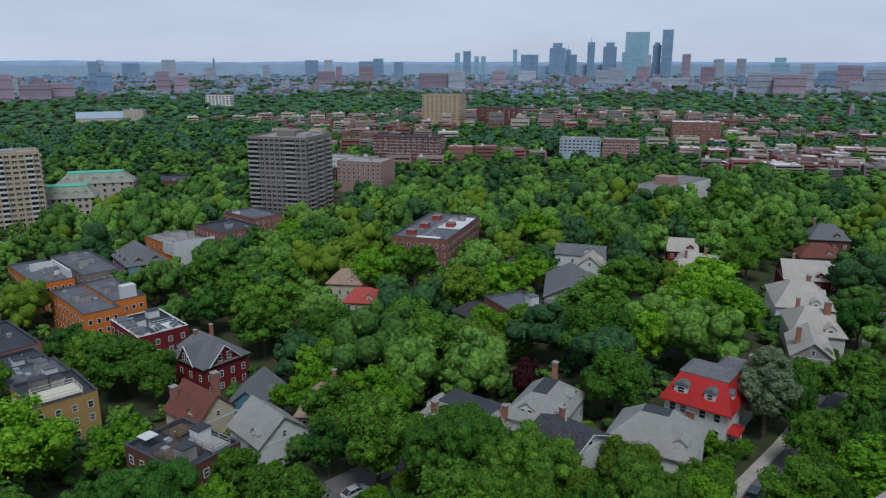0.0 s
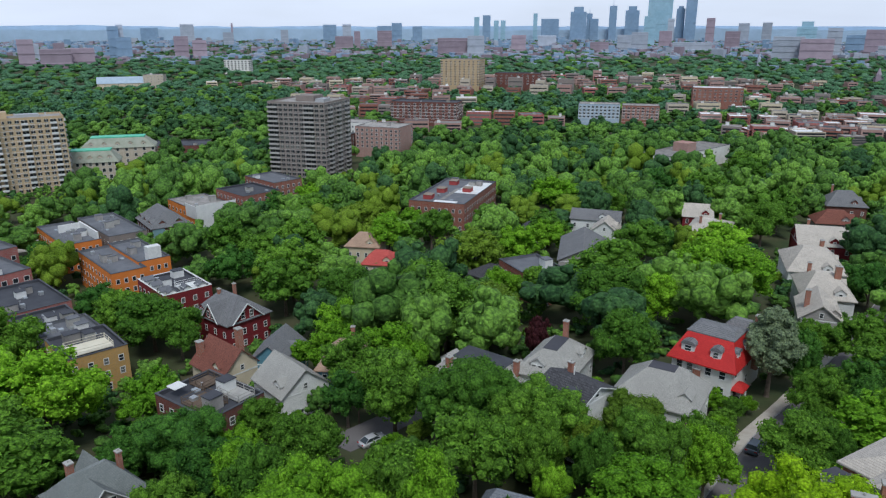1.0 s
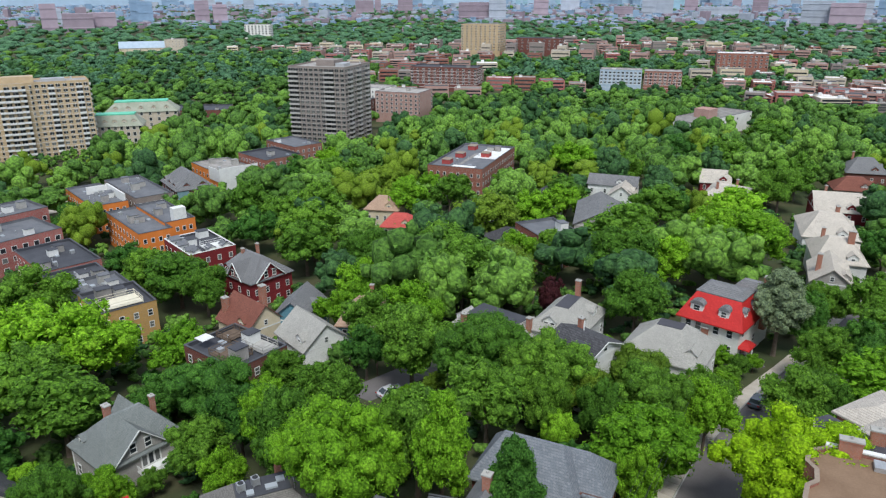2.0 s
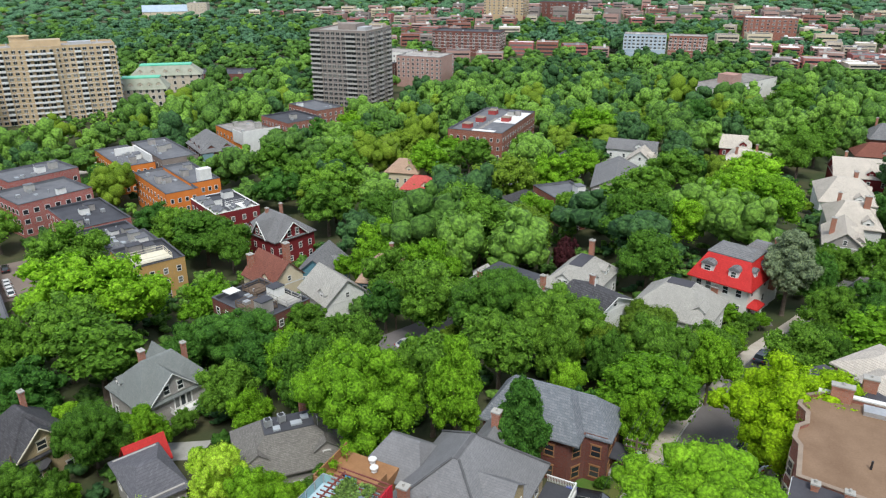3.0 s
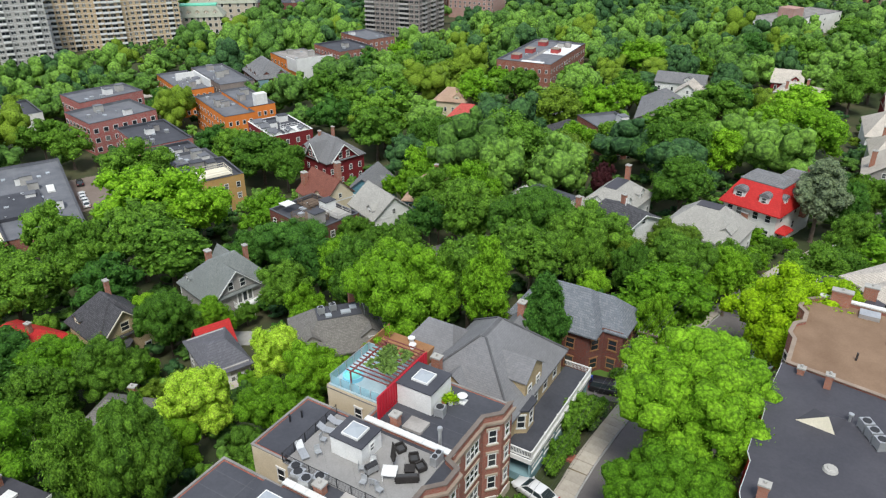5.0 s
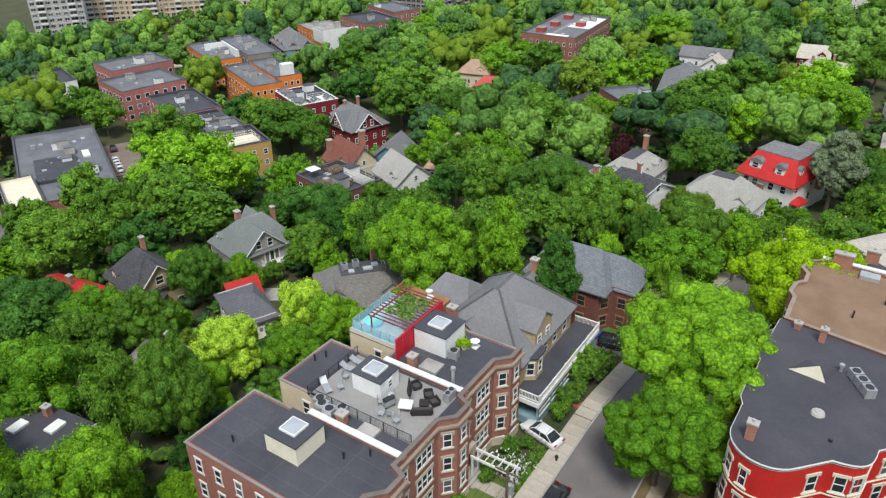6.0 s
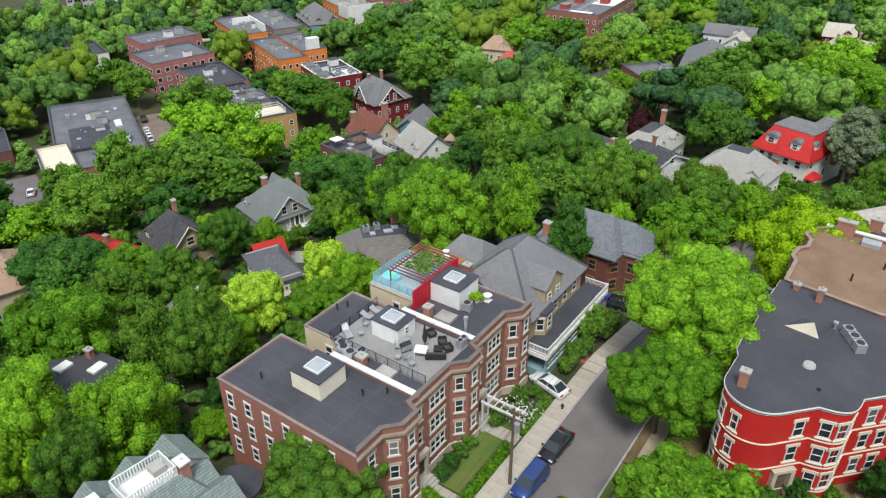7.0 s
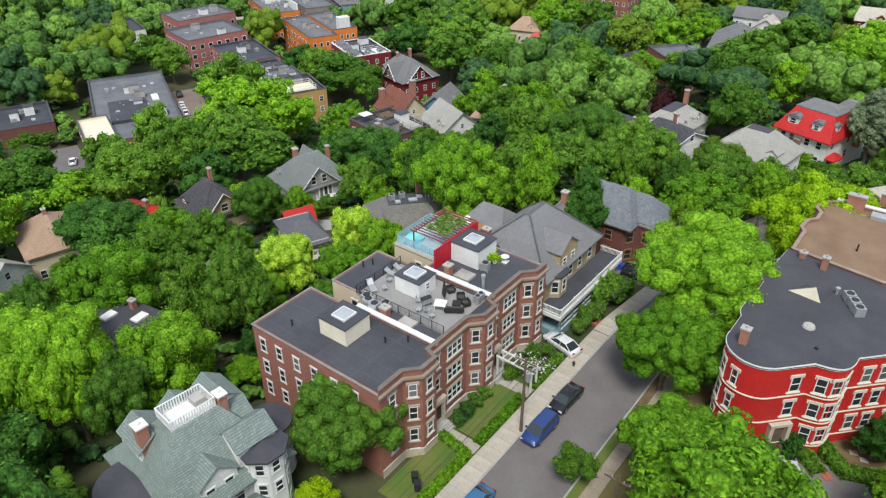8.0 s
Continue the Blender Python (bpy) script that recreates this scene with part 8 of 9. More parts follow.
def woods(name, label, rows, keys, mats_by_look, material):
    """Many crowns joined in one mesh, for woods that nobody could count."""
    vs, fs, ms, k = [], [], [], 0
    names = list(mats_by_look)
    for x, y, r, hh, lk in rows:
        v, f = KINDS[rnd.choice(keys if math.hypot(x, y) < 290 else ("far0", "far1", "far2") if math.hypot(x, y) < 950 else keys)][4]
        a = rnd.uniform(0, math.tau)
        c, s = math.cos(a), math.sin(a)
        q = np.stack([(v[:, 0] * c - v[:, 1] * s) * r / 6 + x, (v[:, 0] * s + v[:, 1] * c) * r / 6 + y, v[:, 2] * hh / 13 + land(x, y)], 1)
        vs.append(q), fs.append(f + k), ms.append(np.full(len(f), names.index(lk)))
        k += len(v)
    if vs:
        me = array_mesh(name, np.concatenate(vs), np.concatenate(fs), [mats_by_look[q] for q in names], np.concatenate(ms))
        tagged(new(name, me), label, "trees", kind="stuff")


woods("woodland", "dense green broad-leaved woods between houses", EXTRA, ("low0", "low1", "low2", "low3"), {"mid": LEAF_WOOD, "bright": LEAF_WOOD_BRIGHT, "dark": LEAF_WOOD_DARK, "olive": LEAF_OLIVE, "yellow": LEAF_WOOD_BRIGHT, "pale": LEAF_WOOD_BRIGHT, "red": LEAF_RED}, None)

# bushes and saplings on the ground between the trunks
low_rows = []
for ahead, x, y in spots:
    for k in range(3):
        px, py, r = x + rnd.uniform(-3, 3), y + rnd.uniform(-3, 3), rnd.uniform(1.4, 2.8)
        if ahead > 190 or len(low_rows) > 620 or any(math.hypot(px - a, py - b) < 0.35 * q for a, b, q in TREES) or any(math.hypot(px - a, py - b) < r for a, b, *q in low_rows[-60:]):
            continue
        if not blocked(px, py, r + 1.5) and px < street_x(py) - 9 and not (kept_low(px, py, 0) and rnd.random() < 0.35):
            low_rows.append((px, py, r, rnd.uniform(1.8, 3.6), rnd.choice(("mid", "dark", "bright"))))
woods("undergrowth", "low green bushes between tree trunks", low_rows, ("far0", "dim0", "dim1"), {"mid": LEAF_WOOD, "bright": LEAF_WOOD_BRIGHT, "dark": LEAF_WOOD_DARK}, None)


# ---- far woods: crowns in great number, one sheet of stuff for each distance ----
FAR_LOOKS = {"mid": LEAF_WOOD, "bright": LEAF_WOOD_BRIGHT, "dark": LEAF_WOOD_DARK, "far": LEAF_HAZE}
far_rows, further_rows = [], []
d = 400.0
while d < 4300:
    gap = 16.0 if d < 950 else 16.0 + (d - 950) * 0.026
    n = int(1.28 * d / gap)
    for i in range(n):
        a = radians(24) + (i + far_rnd.uniform(-0.4, 0.4)) / n * 1.28 - 0.64
        dd = d + far_rnd.uniform(-0.5, 0.5) * gap
        x, y = 8 - dd * math.sin(a), -12 + dd * math.cos(a)
        wild = noise.noise((x * 0.004, y * 0.004, 0.3))
        r = min(gap, 26) * far_rnd.uniform(0.42, 0.66)
        if d > 2000 and wild < -0.05 or d > 700 and far_rnd.random() < 0.05:
            continue
        if blocked(x, y, r * 0.8) or (d < 1100 and kept_low(x, y, r)):
            continue
        hh = r * 0.6 + (far_rnd.uniform(4, 12) if d < 520 else far_rnd.uniform(2, 8))
        # haze painted by distance: more hazed blue-green crowns farther out
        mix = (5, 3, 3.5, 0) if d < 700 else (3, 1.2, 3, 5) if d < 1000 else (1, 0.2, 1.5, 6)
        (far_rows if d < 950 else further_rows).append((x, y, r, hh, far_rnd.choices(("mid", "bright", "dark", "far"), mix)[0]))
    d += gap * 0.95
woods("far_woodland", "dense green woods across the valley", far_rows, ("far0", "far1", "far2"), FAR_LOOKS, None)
woods("distant_woodland", "distant woods between city blocks, blue-green with painted haze", further_rows, ("dim0", "dim1", "dim2"), FAR_LOOKS, None)

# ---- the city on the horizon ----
# distance haze is mixed into these city colours: bluer, paler, low in contrast
HAZE_BLUE = surf("hazed_blue_city_glass", (0.2, 0.3, 0.43), (0.26, 0.36, 0.49), 0.01, 0.35, 0.0, 0.05)
HAZE_PALE = surf("hazed_city_stone", (0.34, 0.38, 0.45), (0.42, 0.45, 0.52), 0.01, 0.7, 0.0, 0.05, vary=0.2)
HAZE_TEAL = surf("hazed_teal_tower_glass", (0.26, 0.42, 0.52), (0.34, 0.5, 0.6), 0.01, 0.3, 0.0, 0.05)
HAZE_BRICK = surf("hazed_city_brick", (0.29, 0.235, 0.28), (0.36, 0.29, 0.34), 0.01, 0.8, 0.0, 0.05, vary=0.2)
# far hills carry the blue of distance haze in their base colour
HAZE_HILL = surf("hazed_far_hills", (0.36, 0.48, 0.62), (0.4, 0.52, 0.66), 0.002, 0.95, 0.0, 0.01)


def bearing(deg, dist):
    return 8 - dist * math.sin(radians(deg)), -6 + dist * math.cos(radians(deg))


def skyscraper(label, deg, dist, wide, top, mat, deep=None, crown="flat"):
    """top: metres above the first eye's level at that distance."""
    x, y = bearing(deg, dist)
    g = land(x, y)
    root = thing("skyscraper", label, "skyscraper", x, y, g, deg)
    hx, hy, z = wide / 2, (deep or wide) / 2, 53 + top - g
    part("shaft", Shape().box(-hx, hx, -hy, hy, -3, z), mat, root)
    n = max(2, min(4, int(z / 14)))
    for i in range(n):
        part("floor_band", Shape().ring([(-hx - 0.8, -hy - 0.8), (hx + 0.8, -hy - 0.8), (hx + 0.8, hy + 0.8), (-hx - 0.8, hy + 0.8)], [(-hx, -hy), (hx, -hy), (hx, hy), (-hx, hy)], z * (i + 0.5) / n, z * (i + 0.5) / n + z / n * 0.12), mat, root)
    if crown == "step":
        part("crown", Shape().box(-hx * 0.6, hx * 0.6, -hy * 0.6, hy * 0.6, z, z + wide * 0.3), mat, root)
    elif crown == "mast":
        part("mast", Shape().taper(0, 0, z, z + wide * 0.9, wide * 0.05, wide * 0.01), mat, root)
    return root


# tower tones below include the painted haze
skyscraper("broad pale glass skyscraper on the skyline", 7.69, 4300, 128, 160, HAZE_TEAL, 45, "flat")
skyscraper("slim dark blue skyscraper", 5.55, 4350, 58, 173, HAZE_BLUE, 45, "flat")
skyscraper("blue-grey stepped skyscraper in the city", 6.26, 4400, 45, 93, HAZE_BLUE, 45, "step")
skyscraper("teal glass tower before the skyline", 8.37, 3300, 47, 40, HAZE_TEAL, 45, "flat")
skyscraper("slim grey skyscraper with a mast", 11.01, 4450, 42, 111, HAZE_BLUE, 42, "mast")
skyscraper("grey stepped office tower", 9.63, 4450, 77, 86, HAZE_BLUE, 45, "step")
skyscraper("broad blue-grey office tower", 13.51, 4400, 90, 79, HAZE_BLUE, 45, "step")
skyscraper("slim blue-grey office tower", 12.70, 4500, 32, 71, HAZE_BLUE, 32, "mast")
skyscraper("low blue-grey office tower", 12.35, 4500, 49, 42, HAZE_BLUE, 45, "flat")
skyscraper("slim pale tower in the city", 16.69, 4400, 24, 70, HAZE_TEAL, 24, "flat")
skyscraper("grey office slab in the city", 15.91, 4400, 52, 41, HAZE_BLUE, 45, "flat")
skyscraper("grey office slab in the city", 15.27, 4420, 52, 41, HAZE_BLUE, 45, "flat")
skyscraper("pale twin tower in the city", 21.09, 4300, 30, 50, HAZE_TEAL, 30, "flat")
skyscraper("blue twin tower in the city", 20.35, 4320, 44, 59, HAZE_BLUE, 44, "flat")
skyscraper("pale low tower in the city", 19.62, 4300, 27, 31, HAZE_TEAL, 27, "flat")
skyscraper("pale low tower in the city", 19.10, 4300, 27, 31, HAZE_TEAL, 27, "flat")
skyscraper("grey tower between taller ones", 6.86, 4200, 33, 39, HAZE_PALE, 33, "flat")
skyscraper("brown-grey tower in the city", 4.16, 4000, 41, 39, HAZE_BRICK, 41, "flat")
skyscraper("broad glass hospital block", -2.1, 3600, 78, -4, HAZE_TEAL, 45, "step")
skyscraper("brick-red housing slab in the city", 2.64, 3000, 52, -18, HAZE_BRICK, 45, "flat")
skyscraper("pale office slab in the city", 1.92, 4200, 53, 15, HAZE_PALE, 45, "flat")
skyscraper("pale office slab in the city", 0.41, 4200, 46, 18, HAZE_PALE, 45, "flat")
skyscraper("grey office slab in the city", 28.10, 3800, 71, 2, HAZE_BLUE, 45, "flat")
skyscraper("blue-grey office tower in the city", 27.15, 3900, 52, 16, HAZE_BLUE, 45, "flat")
skyscraper("blue-grey office slab in the city", 25.60, 3900, 49, -1, HAZE_BLUE, 45, "flat")
skyscraper("far slab in the city, paled by painted haze", 30.91, 4100, 45, 10, HAZE_PALE, 45, "flat")
skyscraper("far slab in the city, blue with painted haze", 32.18, 4200, 72, 8, HAZE_BLUE, 45, "flat")
skyscraper("brown brick slab in the city", 28.11, 2900, 55, -16, HAZE_BRICK, 45, "flat")
skyscraper("slim brick tower in the city", 30.17, 2900, 23, -18, HAZE_BRICK, 23, "flat")
skyscraper("pinkish brick block in the city", 31.16, 2700, 63, -34, HAZE_BRICK, 45, "flat")
skyscraper("slim dark tower with white corners", 47.33, 2100, 26, 0, HAZE_BLUE, 26, "flat")
skyscraper("slim pale tower in the city", 46.89, 2120, 17, 4, HAZE_PALE, 17, "flat")
skyscraper("dark lower tower in the city", 46.70, 2050, 35, -26, HAZE_BLUE, 35, "flat")
skyscraper("far slab in the city, paled by painted haze", 42.38, 4100, 67, 9, HAZE_PALE, 45, "flat")
skyscraper("far city slab tinted bluish by painted haze", 44.92, 4300, 88, -8, HAZE_BLUE, 45, "flat")
skyscraper("slim lattice mast in the city", 39.26, 4000, 9, 15, HAZE_BRICK, 12, "mast")
skyscraper("grey slab in the city", 39.58, 3200, 40, -24, HAZE_PALE, 40, "flat")
skyscraper("brown brick tower in the city", 42.91, 2000, 34, -24, HAZE_BRICK, 34, "flat")
skyscraper("brown brick tower in the city", 41.67, 2000, 34, -34, HAZE_BRICK, 34, "flat")
skyscraper("pinkish brick block in the city", 51.07, 1700, 56, -44, HAZE_BRICK, 45, "flat")
skyscraper("tan-red brick block in the city", 49.53, 1750, 52, -44, HAZE_BRICK, 45, "flat")
skyscraper("purple-brown tower in the city", 52.80, 1700, 29, -25, HAZE_BRICK, 29, "flat")
skyscraper("pale block in the city", 52.28, 1900, 18, -38, HAZE_PALE, 18, "flat")
skyscraper("pale block in the city", 35.53, 3600, 34, -17, HAZE_PALE, 34, "flat")
skyscraper("long brick block in the city", 22.52, 2200, 121, -33, HAZE_BRICK, 45, "flat")
skyscraper("pale brick block in the city", 21.21, 2150, 47, -26, HAZE_PALE, 45, "flat")
skyscraper("brown brick block in the city", 17.95, 2400, 45, -27, HAZE_BRICK, 45, "flat")
skyscraper("grey block with a sign frame", 15.79, 3000, 70, -35, HAZE_PALE, 45, "flat")
skyscraper("brown brick block in the city", 11.93, 2500, 59, -49, HAZE_BRICK, 45, "flat")
skyscraper("tan block in the city", 9.04, 2600, 53, -19, HAZE_PALE, 45, "flat")
skyscraper("tan block in the city", 9.86, 2700, 72, -29, HAZE_PALE, 45, "flat")
skyscraper("brown block in the city", 7.21, 3000, 47, -17, HAZE_BRICK, 45, "flat")
skyscraper("white-striped block in the city", -0.98, 2000, 69, -24, HAZE_PALE, 45, "flat")
skyscraper("dark red block in the city", -2.75, 1950, 70, -28, HAZE_BRICK, 45, "flat")
skyscraper("tan block in the city", -3.80, 2600, 41, -5, HAZE_PALE, 41, "flat")
skyscraper("red and black block", -6.39, 2500, 67, -9, HAZE_BRICK, 45, "flat")
skyscraper("grey hospital block in the city", -7.18, 2300, 60, -50, HAZE_PALE, 45, "flat")
skyscraper("pale block in the city", -8.08, 2300, 58, -20, HAZE_PALE, 45, "flat")
skyscraper("grey block in the city", -5.42, 2700, 85, -26, HAZE_BLUE, 45, "flat")
skyscraper("pale long block in the city", 5.33, 2600, 122, -51, HAZE_PALE, 45, "flat")


def distant_blocks():
    """The countless low blocks of the city and its suburbs, far off."""
    groups = {"pale": Shape(), "brick": Shape(), "blue": Shape()}
    for k in range(4200):
        dist = 1500 + 2900 * far_rnd.random() ** 0.7
        deg = far_rnd.uniform(-14, 58)
        x, y = bearing(deg, dist)
        if noise.noise((x * 0.004, y * 0.004, 0.3)) > (0.1 if dist > 2000 else -0.12) and far_rnd.random() < 0.9:
            continue
        w, dp = far_rnd.uniform(9, 26) * (1 + dist / 6000), far_rnd.uniform(9, 20)
        hh = far_rnd.uniform(6, 11) + (far_rnd.random() < 0.06) * far_rnd.uniform(5, 18)
        # farther blocks take the haze-blue colour more often
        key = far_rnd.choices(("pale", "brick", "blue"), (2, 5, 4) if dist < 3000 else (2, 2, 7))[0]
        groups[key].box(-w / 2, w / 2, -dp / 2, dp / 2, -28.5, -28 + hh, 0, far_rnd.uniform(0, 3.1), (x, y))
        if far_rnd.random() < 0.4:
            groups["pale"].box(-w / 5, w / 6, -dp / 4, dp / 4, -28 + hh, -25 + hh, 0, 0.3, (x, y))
    for key, mat, text in (("pale", HAZE_PALE, "countless roofs and walls of a distant city, pale with painted haze"), ("brick", HAZE_BRICK, "countless brick blocks of a distant city, dulled by painted haze"), ("blue", HAZE_BLUE, "countless blocks of a distant city, blue-grey with painted haze")):
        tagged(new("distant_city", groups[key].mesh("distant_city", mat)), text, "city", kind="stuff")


distant_blocks()


def far_hills():
    """Two ridges, one behind the other, each a closed fold of land."""
    s = Shape()
    n = 150
    for ring, (dist, base) in enumerate(((4500, 6), (4700, 22))):
        k = len(s.v)
        for i in range(n + 1):
            deg = -40 + 130 * i / n
            x, y = bearing(deg, dist)
            s.v += [(x, y, -30), (x, y, 31 + base + 10 * noise.noise((deg * 0.09, ring * 7.0, 0)) + 7 * noise.noise((deg * 0.5, ring, 2.0))), (x * 1.04, y * 1.04, -30)]
        for i in range(n):
            a, b = k + 3 * i, k + 3 * i + 3
            s.f += [(b, a, a + 1, b + 1), (b + 1, a + 1, a + 2, b + 2)]
            s.m += [0, 0]
    return tagged(new("backdrop", s.mesh("backdrop", HAZE_HILL)), "low blue hills on the horizon", "hills", kind="structure")


far_hills()


def church(label, deg, dist, top, mat):
    x, y = bearing(deg, dist)
    g = land(x, y)
    root = thing("church", label, "church", x, y, g, deg)
    h = 53 + top - g
    part("nave", Shape().box(-6, 6, 2, 26, -3, 11), mat, root)
    part("nave_roof", gable_roof(-6, 6, 2, 26, 11, 17, along="y"), SHINGLE_DARK, root)
    part("belfry", Shape().box(-3, 3, -3, 3, -3, h * 0.62), mat, root)
    part("spire", Shape().taper(0, 0, h * 0.62, h, 3.6, 0.1), mat, root)


church("grey stone church with a pointed spire among trees", -6.6, 1210, -55, HAZE_BRICK)
church("white wooden church with a slim steeple", 0.8, 1680, -54, HAZE_PALE)


# ---- cars ----
CAR_PAINT = {}


def car_mesh(kind):
    """Rounded body lofted from stations along the length, glazed cabin, painted roof and pillars."""
    suv = kind == "suv"
    L, W, waist, roof = (4.6, 1.88, 1.02, 1.66) if suv else (4.65, 1.82, 0.9, 1.43)
    body, glass = Shape(), Shape()
    tail = 1.0 if suv else 0.95
    stations = [(-0.5, 0.8, 0.36, waist * tail * 0.9), (-0.485, 0.92, 0.27, waist * tail * 0.97), (-0.44, 0.985, 0.21, waist * tail), (-0.25, 1.0, 0.2, waist), (0.0, 1.0, 0.2, waist), (0.22, 1.0, 0.2, waist * 0.99),
                (0.36, 0.985, 0.21, waist * 0.9), (0.45, 0.93, 0.23, waist * 0.82), (0.49, 0.82, 0.3, waist * 0.72), (0.5, 0.7, 0.36, waist * 0.62)]
    v, m = [], 10
    for a, k, z0, z1 in stations:
        w, h = W / 2 * k, z1 - z0
        half = [(0.9, z0), (1.0, z0 + 0.16 * h), (1.0, z0 + 0.6 * h), (0.96, z0 + 0.85 * h), (0.84, z1)]
        v += [(w * q, a * L, z) for q, z in half] + [(-w * q, a * L, z) for q, z in reversed(half)]
    f = [tuple(range(m - 1, -1, -1)), tuple(range(len(v) - m, len(v)))]
    for i in range(len(stations) - 1):
        f += [(i * m + j, i * m + (j + 1) % m, (i + 1) * m + (j + 1) % m, (i + 1) * m + j) for j in range(m)]
    body.add(v, f)
    low = (-0.47, 0.3) if suv else (-0.4, 0.27)
    high = (-0.42, 0.12) if suv else (-0.22, 0.1)
    w0, w1 = W / 2 * 0.86, W / 2 * 0.68
    base = [(-w0, low[0] * L), (w0, low[0] * L), (w0, low[1] * L), (-w0, low[1] * L)]
    top = [(-w1, high[0] * L), (w1, high[0] * L), (w1, high[1] * L), (-w1, high[1] * L)]
    zb, zt = waist * 0.96, roof - 0.06
    glass.add([(*p, zb) for p in base] + [(*p, zt) for p in top], [(0, 1, 5, 4), (1, 2, 6, 5), (2, 3, 7, 6), (3, 0, 4, 7), (4, 5, 6, 7)])
    wide, mid = inset(top, -0.05), inset(top, 0.22)
    body.add([(*p, zt - 0.01) for p in wide] + [(*p, roof - 0.015) for p in inset(top, 0.02)] + [(*p, roof + 0.02) for p in mid],
             [(i, (i + 1) % 4, 4 + (i + 1) % 4, 4 + i) for i in range(4)] + [(4 + i, 4 + (i + 1) % 4, 8 + (i + 1) % 4, 8 + i) for i in range(4)] + [(8, 9, 10, 11), (3, 2, 1, 0)])
    for i in range(4):
        body.rod((*base[i], zb), (*top[i], zt), 0.05, 0.045, 5)
    for side in (-1, 1):
        body.rod((side * w0, -0.06 * L, zb), (side * w1, -0.06 * L, zt), 0.04, 0.035, 5)
        body.box(side * W * 0.5 - 0.04, side * W * 0.5 + 0.14 * side + 0.04, 0.2 * L, 0.23 * L, waist - 0.04, waist + 0.1)
    return body, glass, L, W


CAR_GLASS = plain("dark_car_glass", (0.03, 0.04, 0.045), 0.04, 0.0, 0.8)
CHROME = plain("alloy_rim", (0.5, 0.5, 0.52), 0.3, 0.8)
LAMP_RED = plain("red_tail_lamp", (0.35, 0.01, 0.01), 0.2)
LAMP_CLEAR = plain("clear_headlamp", (0.6, 0.62, 0.65), 0.1)
CAR_KINDS = {}


def car(label, kind, colour, x, y, yaw, up=0.07, group=""):
    if (kind, colour) not in CAR_KINDS:
        body, glass, L, W = car_mesh(kind)
        paint = CAR_PAINT.setdefault(colour, plain("car_paint_%d" % len(CAR_PAINT), colour, 0.25, 0.2, 0.6))
        tyre = Shape().rod((-0.11, 0, 0), (0.11, 0, 0), 0.33, n=16).mesh("tyre", RUBBER)
        rim = Shape().rod((-0.115, 0, 0), (0.115, 0, 0), 0.2, n=10).mesh("rim", CHROME)
        lamp = Shape().box(-0.2, 0.2, -0.05, 0.05, -0.08, 0.08)
        shell, cabin = body.mesh("body", paint), glass.mesh("cabin_glass", CAR_GLASS)
        shell.polygons.foreach_set("use_smooth", [True] * len(shell.polygons))
        shell.set_sharp_from_angle(angle=radians(42))
        CAR_KINDS[(kind, colour)] = (shell, cabin, tyre, rim, lamp.mesh("headlight", LAMP_CLEAR), lamp.mesh("tail_light", LAMP_RED), L, W)
    body, glass, tyre, rim, head, tail, L, W = CAR_KINDS[(kind, colour)]
    z, ahead = land(x, y) + up, (land(x - math.sin(radians(yaw)), y + math.cos(radians(yaw))) - land(x, y))
    root = thing("car", label, "car", x, y, z, yaw, group)
    root.matrix_basis = pose(x, y, z, 0, 0, yaw) @ pose(0, 0, 0, math.degrees(math.atan(ahead)), 0, 0)
    part("body", body, None, root)
    part("cabin_glass", glass, None, root)
    for wx in (-1, 1):
        for wy in (-0.3, 0.3):
            w = part("wheel", tyre, None, root, at=pose(wx * (W / 2 - 0.12), wy * L, 0.33))
            part("rim", rim, None, w)
        part("headlight", head, None, root, at=pose(wx * 0.62, L / 2 - 0.07, 0.62))
        part("tail_light", tail, None, root, at=pose(wx * 0.66, -L / 2 + 0.04, 0.78))
    return root


car("dark blue station wagon parked at the kerb", "suv", (0.03, 0.06, 0.2), -1.75, 16.6, 178)
car("black sedan parked at the kerb", "sedan", (0.02, 0.022, 0.025), -1.85, 22.0, 178)
car("blue car parked at the kerb near the lawn", "sedan", (0.05, 0.15, 0.3), -1.8, 5.2, 178)
car("white sedan parked in a short driveway with a dark roof", "sedan", (0.75, 0.75, 0.76), -6.6, 29.6, 76)
car("black sport utility car in a driveway", "suv", (0.02, 0.02, 0.022), -6.4, 50.2, -78)
car("silver sedan in a driveway beside the red rowhouse", "sedan", (0.55, 0.57, 0.6), 19.6, 25.6, -150)
car("white sedan parked under a yellow-green tree", "sedan", (0.7, 0.7, 0.7), 7.4, 67.6, 62)
car("dark car parked behind a white sedan", "sedan", (0.05, 0.06, 0.08), 8.2, 70.2, 62)
car("silver van parked beside a house with a red roof", "suv", (0.6, 0.6, 0.6), 2.6, 117.6, 70)
car("dark grey car at the kerb", "suv", (0.1, 0.12, 0.15), 6.9, 100.0, -14)
car("dark car in a side yard under trees", "sedan", (0.03, 0.03, 0.05), -92, 31.5, 70)
for x, y, ya in ((-163.4, 84.6, 63), (-160.9, 83.2, 63), (-158.3, 82.0, 63), (-155.6, 80.6, 63)):
    car("white car parked in a lot among others", "sedan", (0.75, 0.75, 0.76), x, y, ya, 0.07, "cars in the parking lot")
for x, y, ya in ((-172.9, 90.5, 60), (-166.5, 95.0, 63), (-163.8, 93.8, 63), (-158.9, 91.2, 63)):
    car("dark car parked in a lot among others", "suv", (0.03, 0.03, 0.035), x, y, ya, 0.07, "cars in the parking lot")
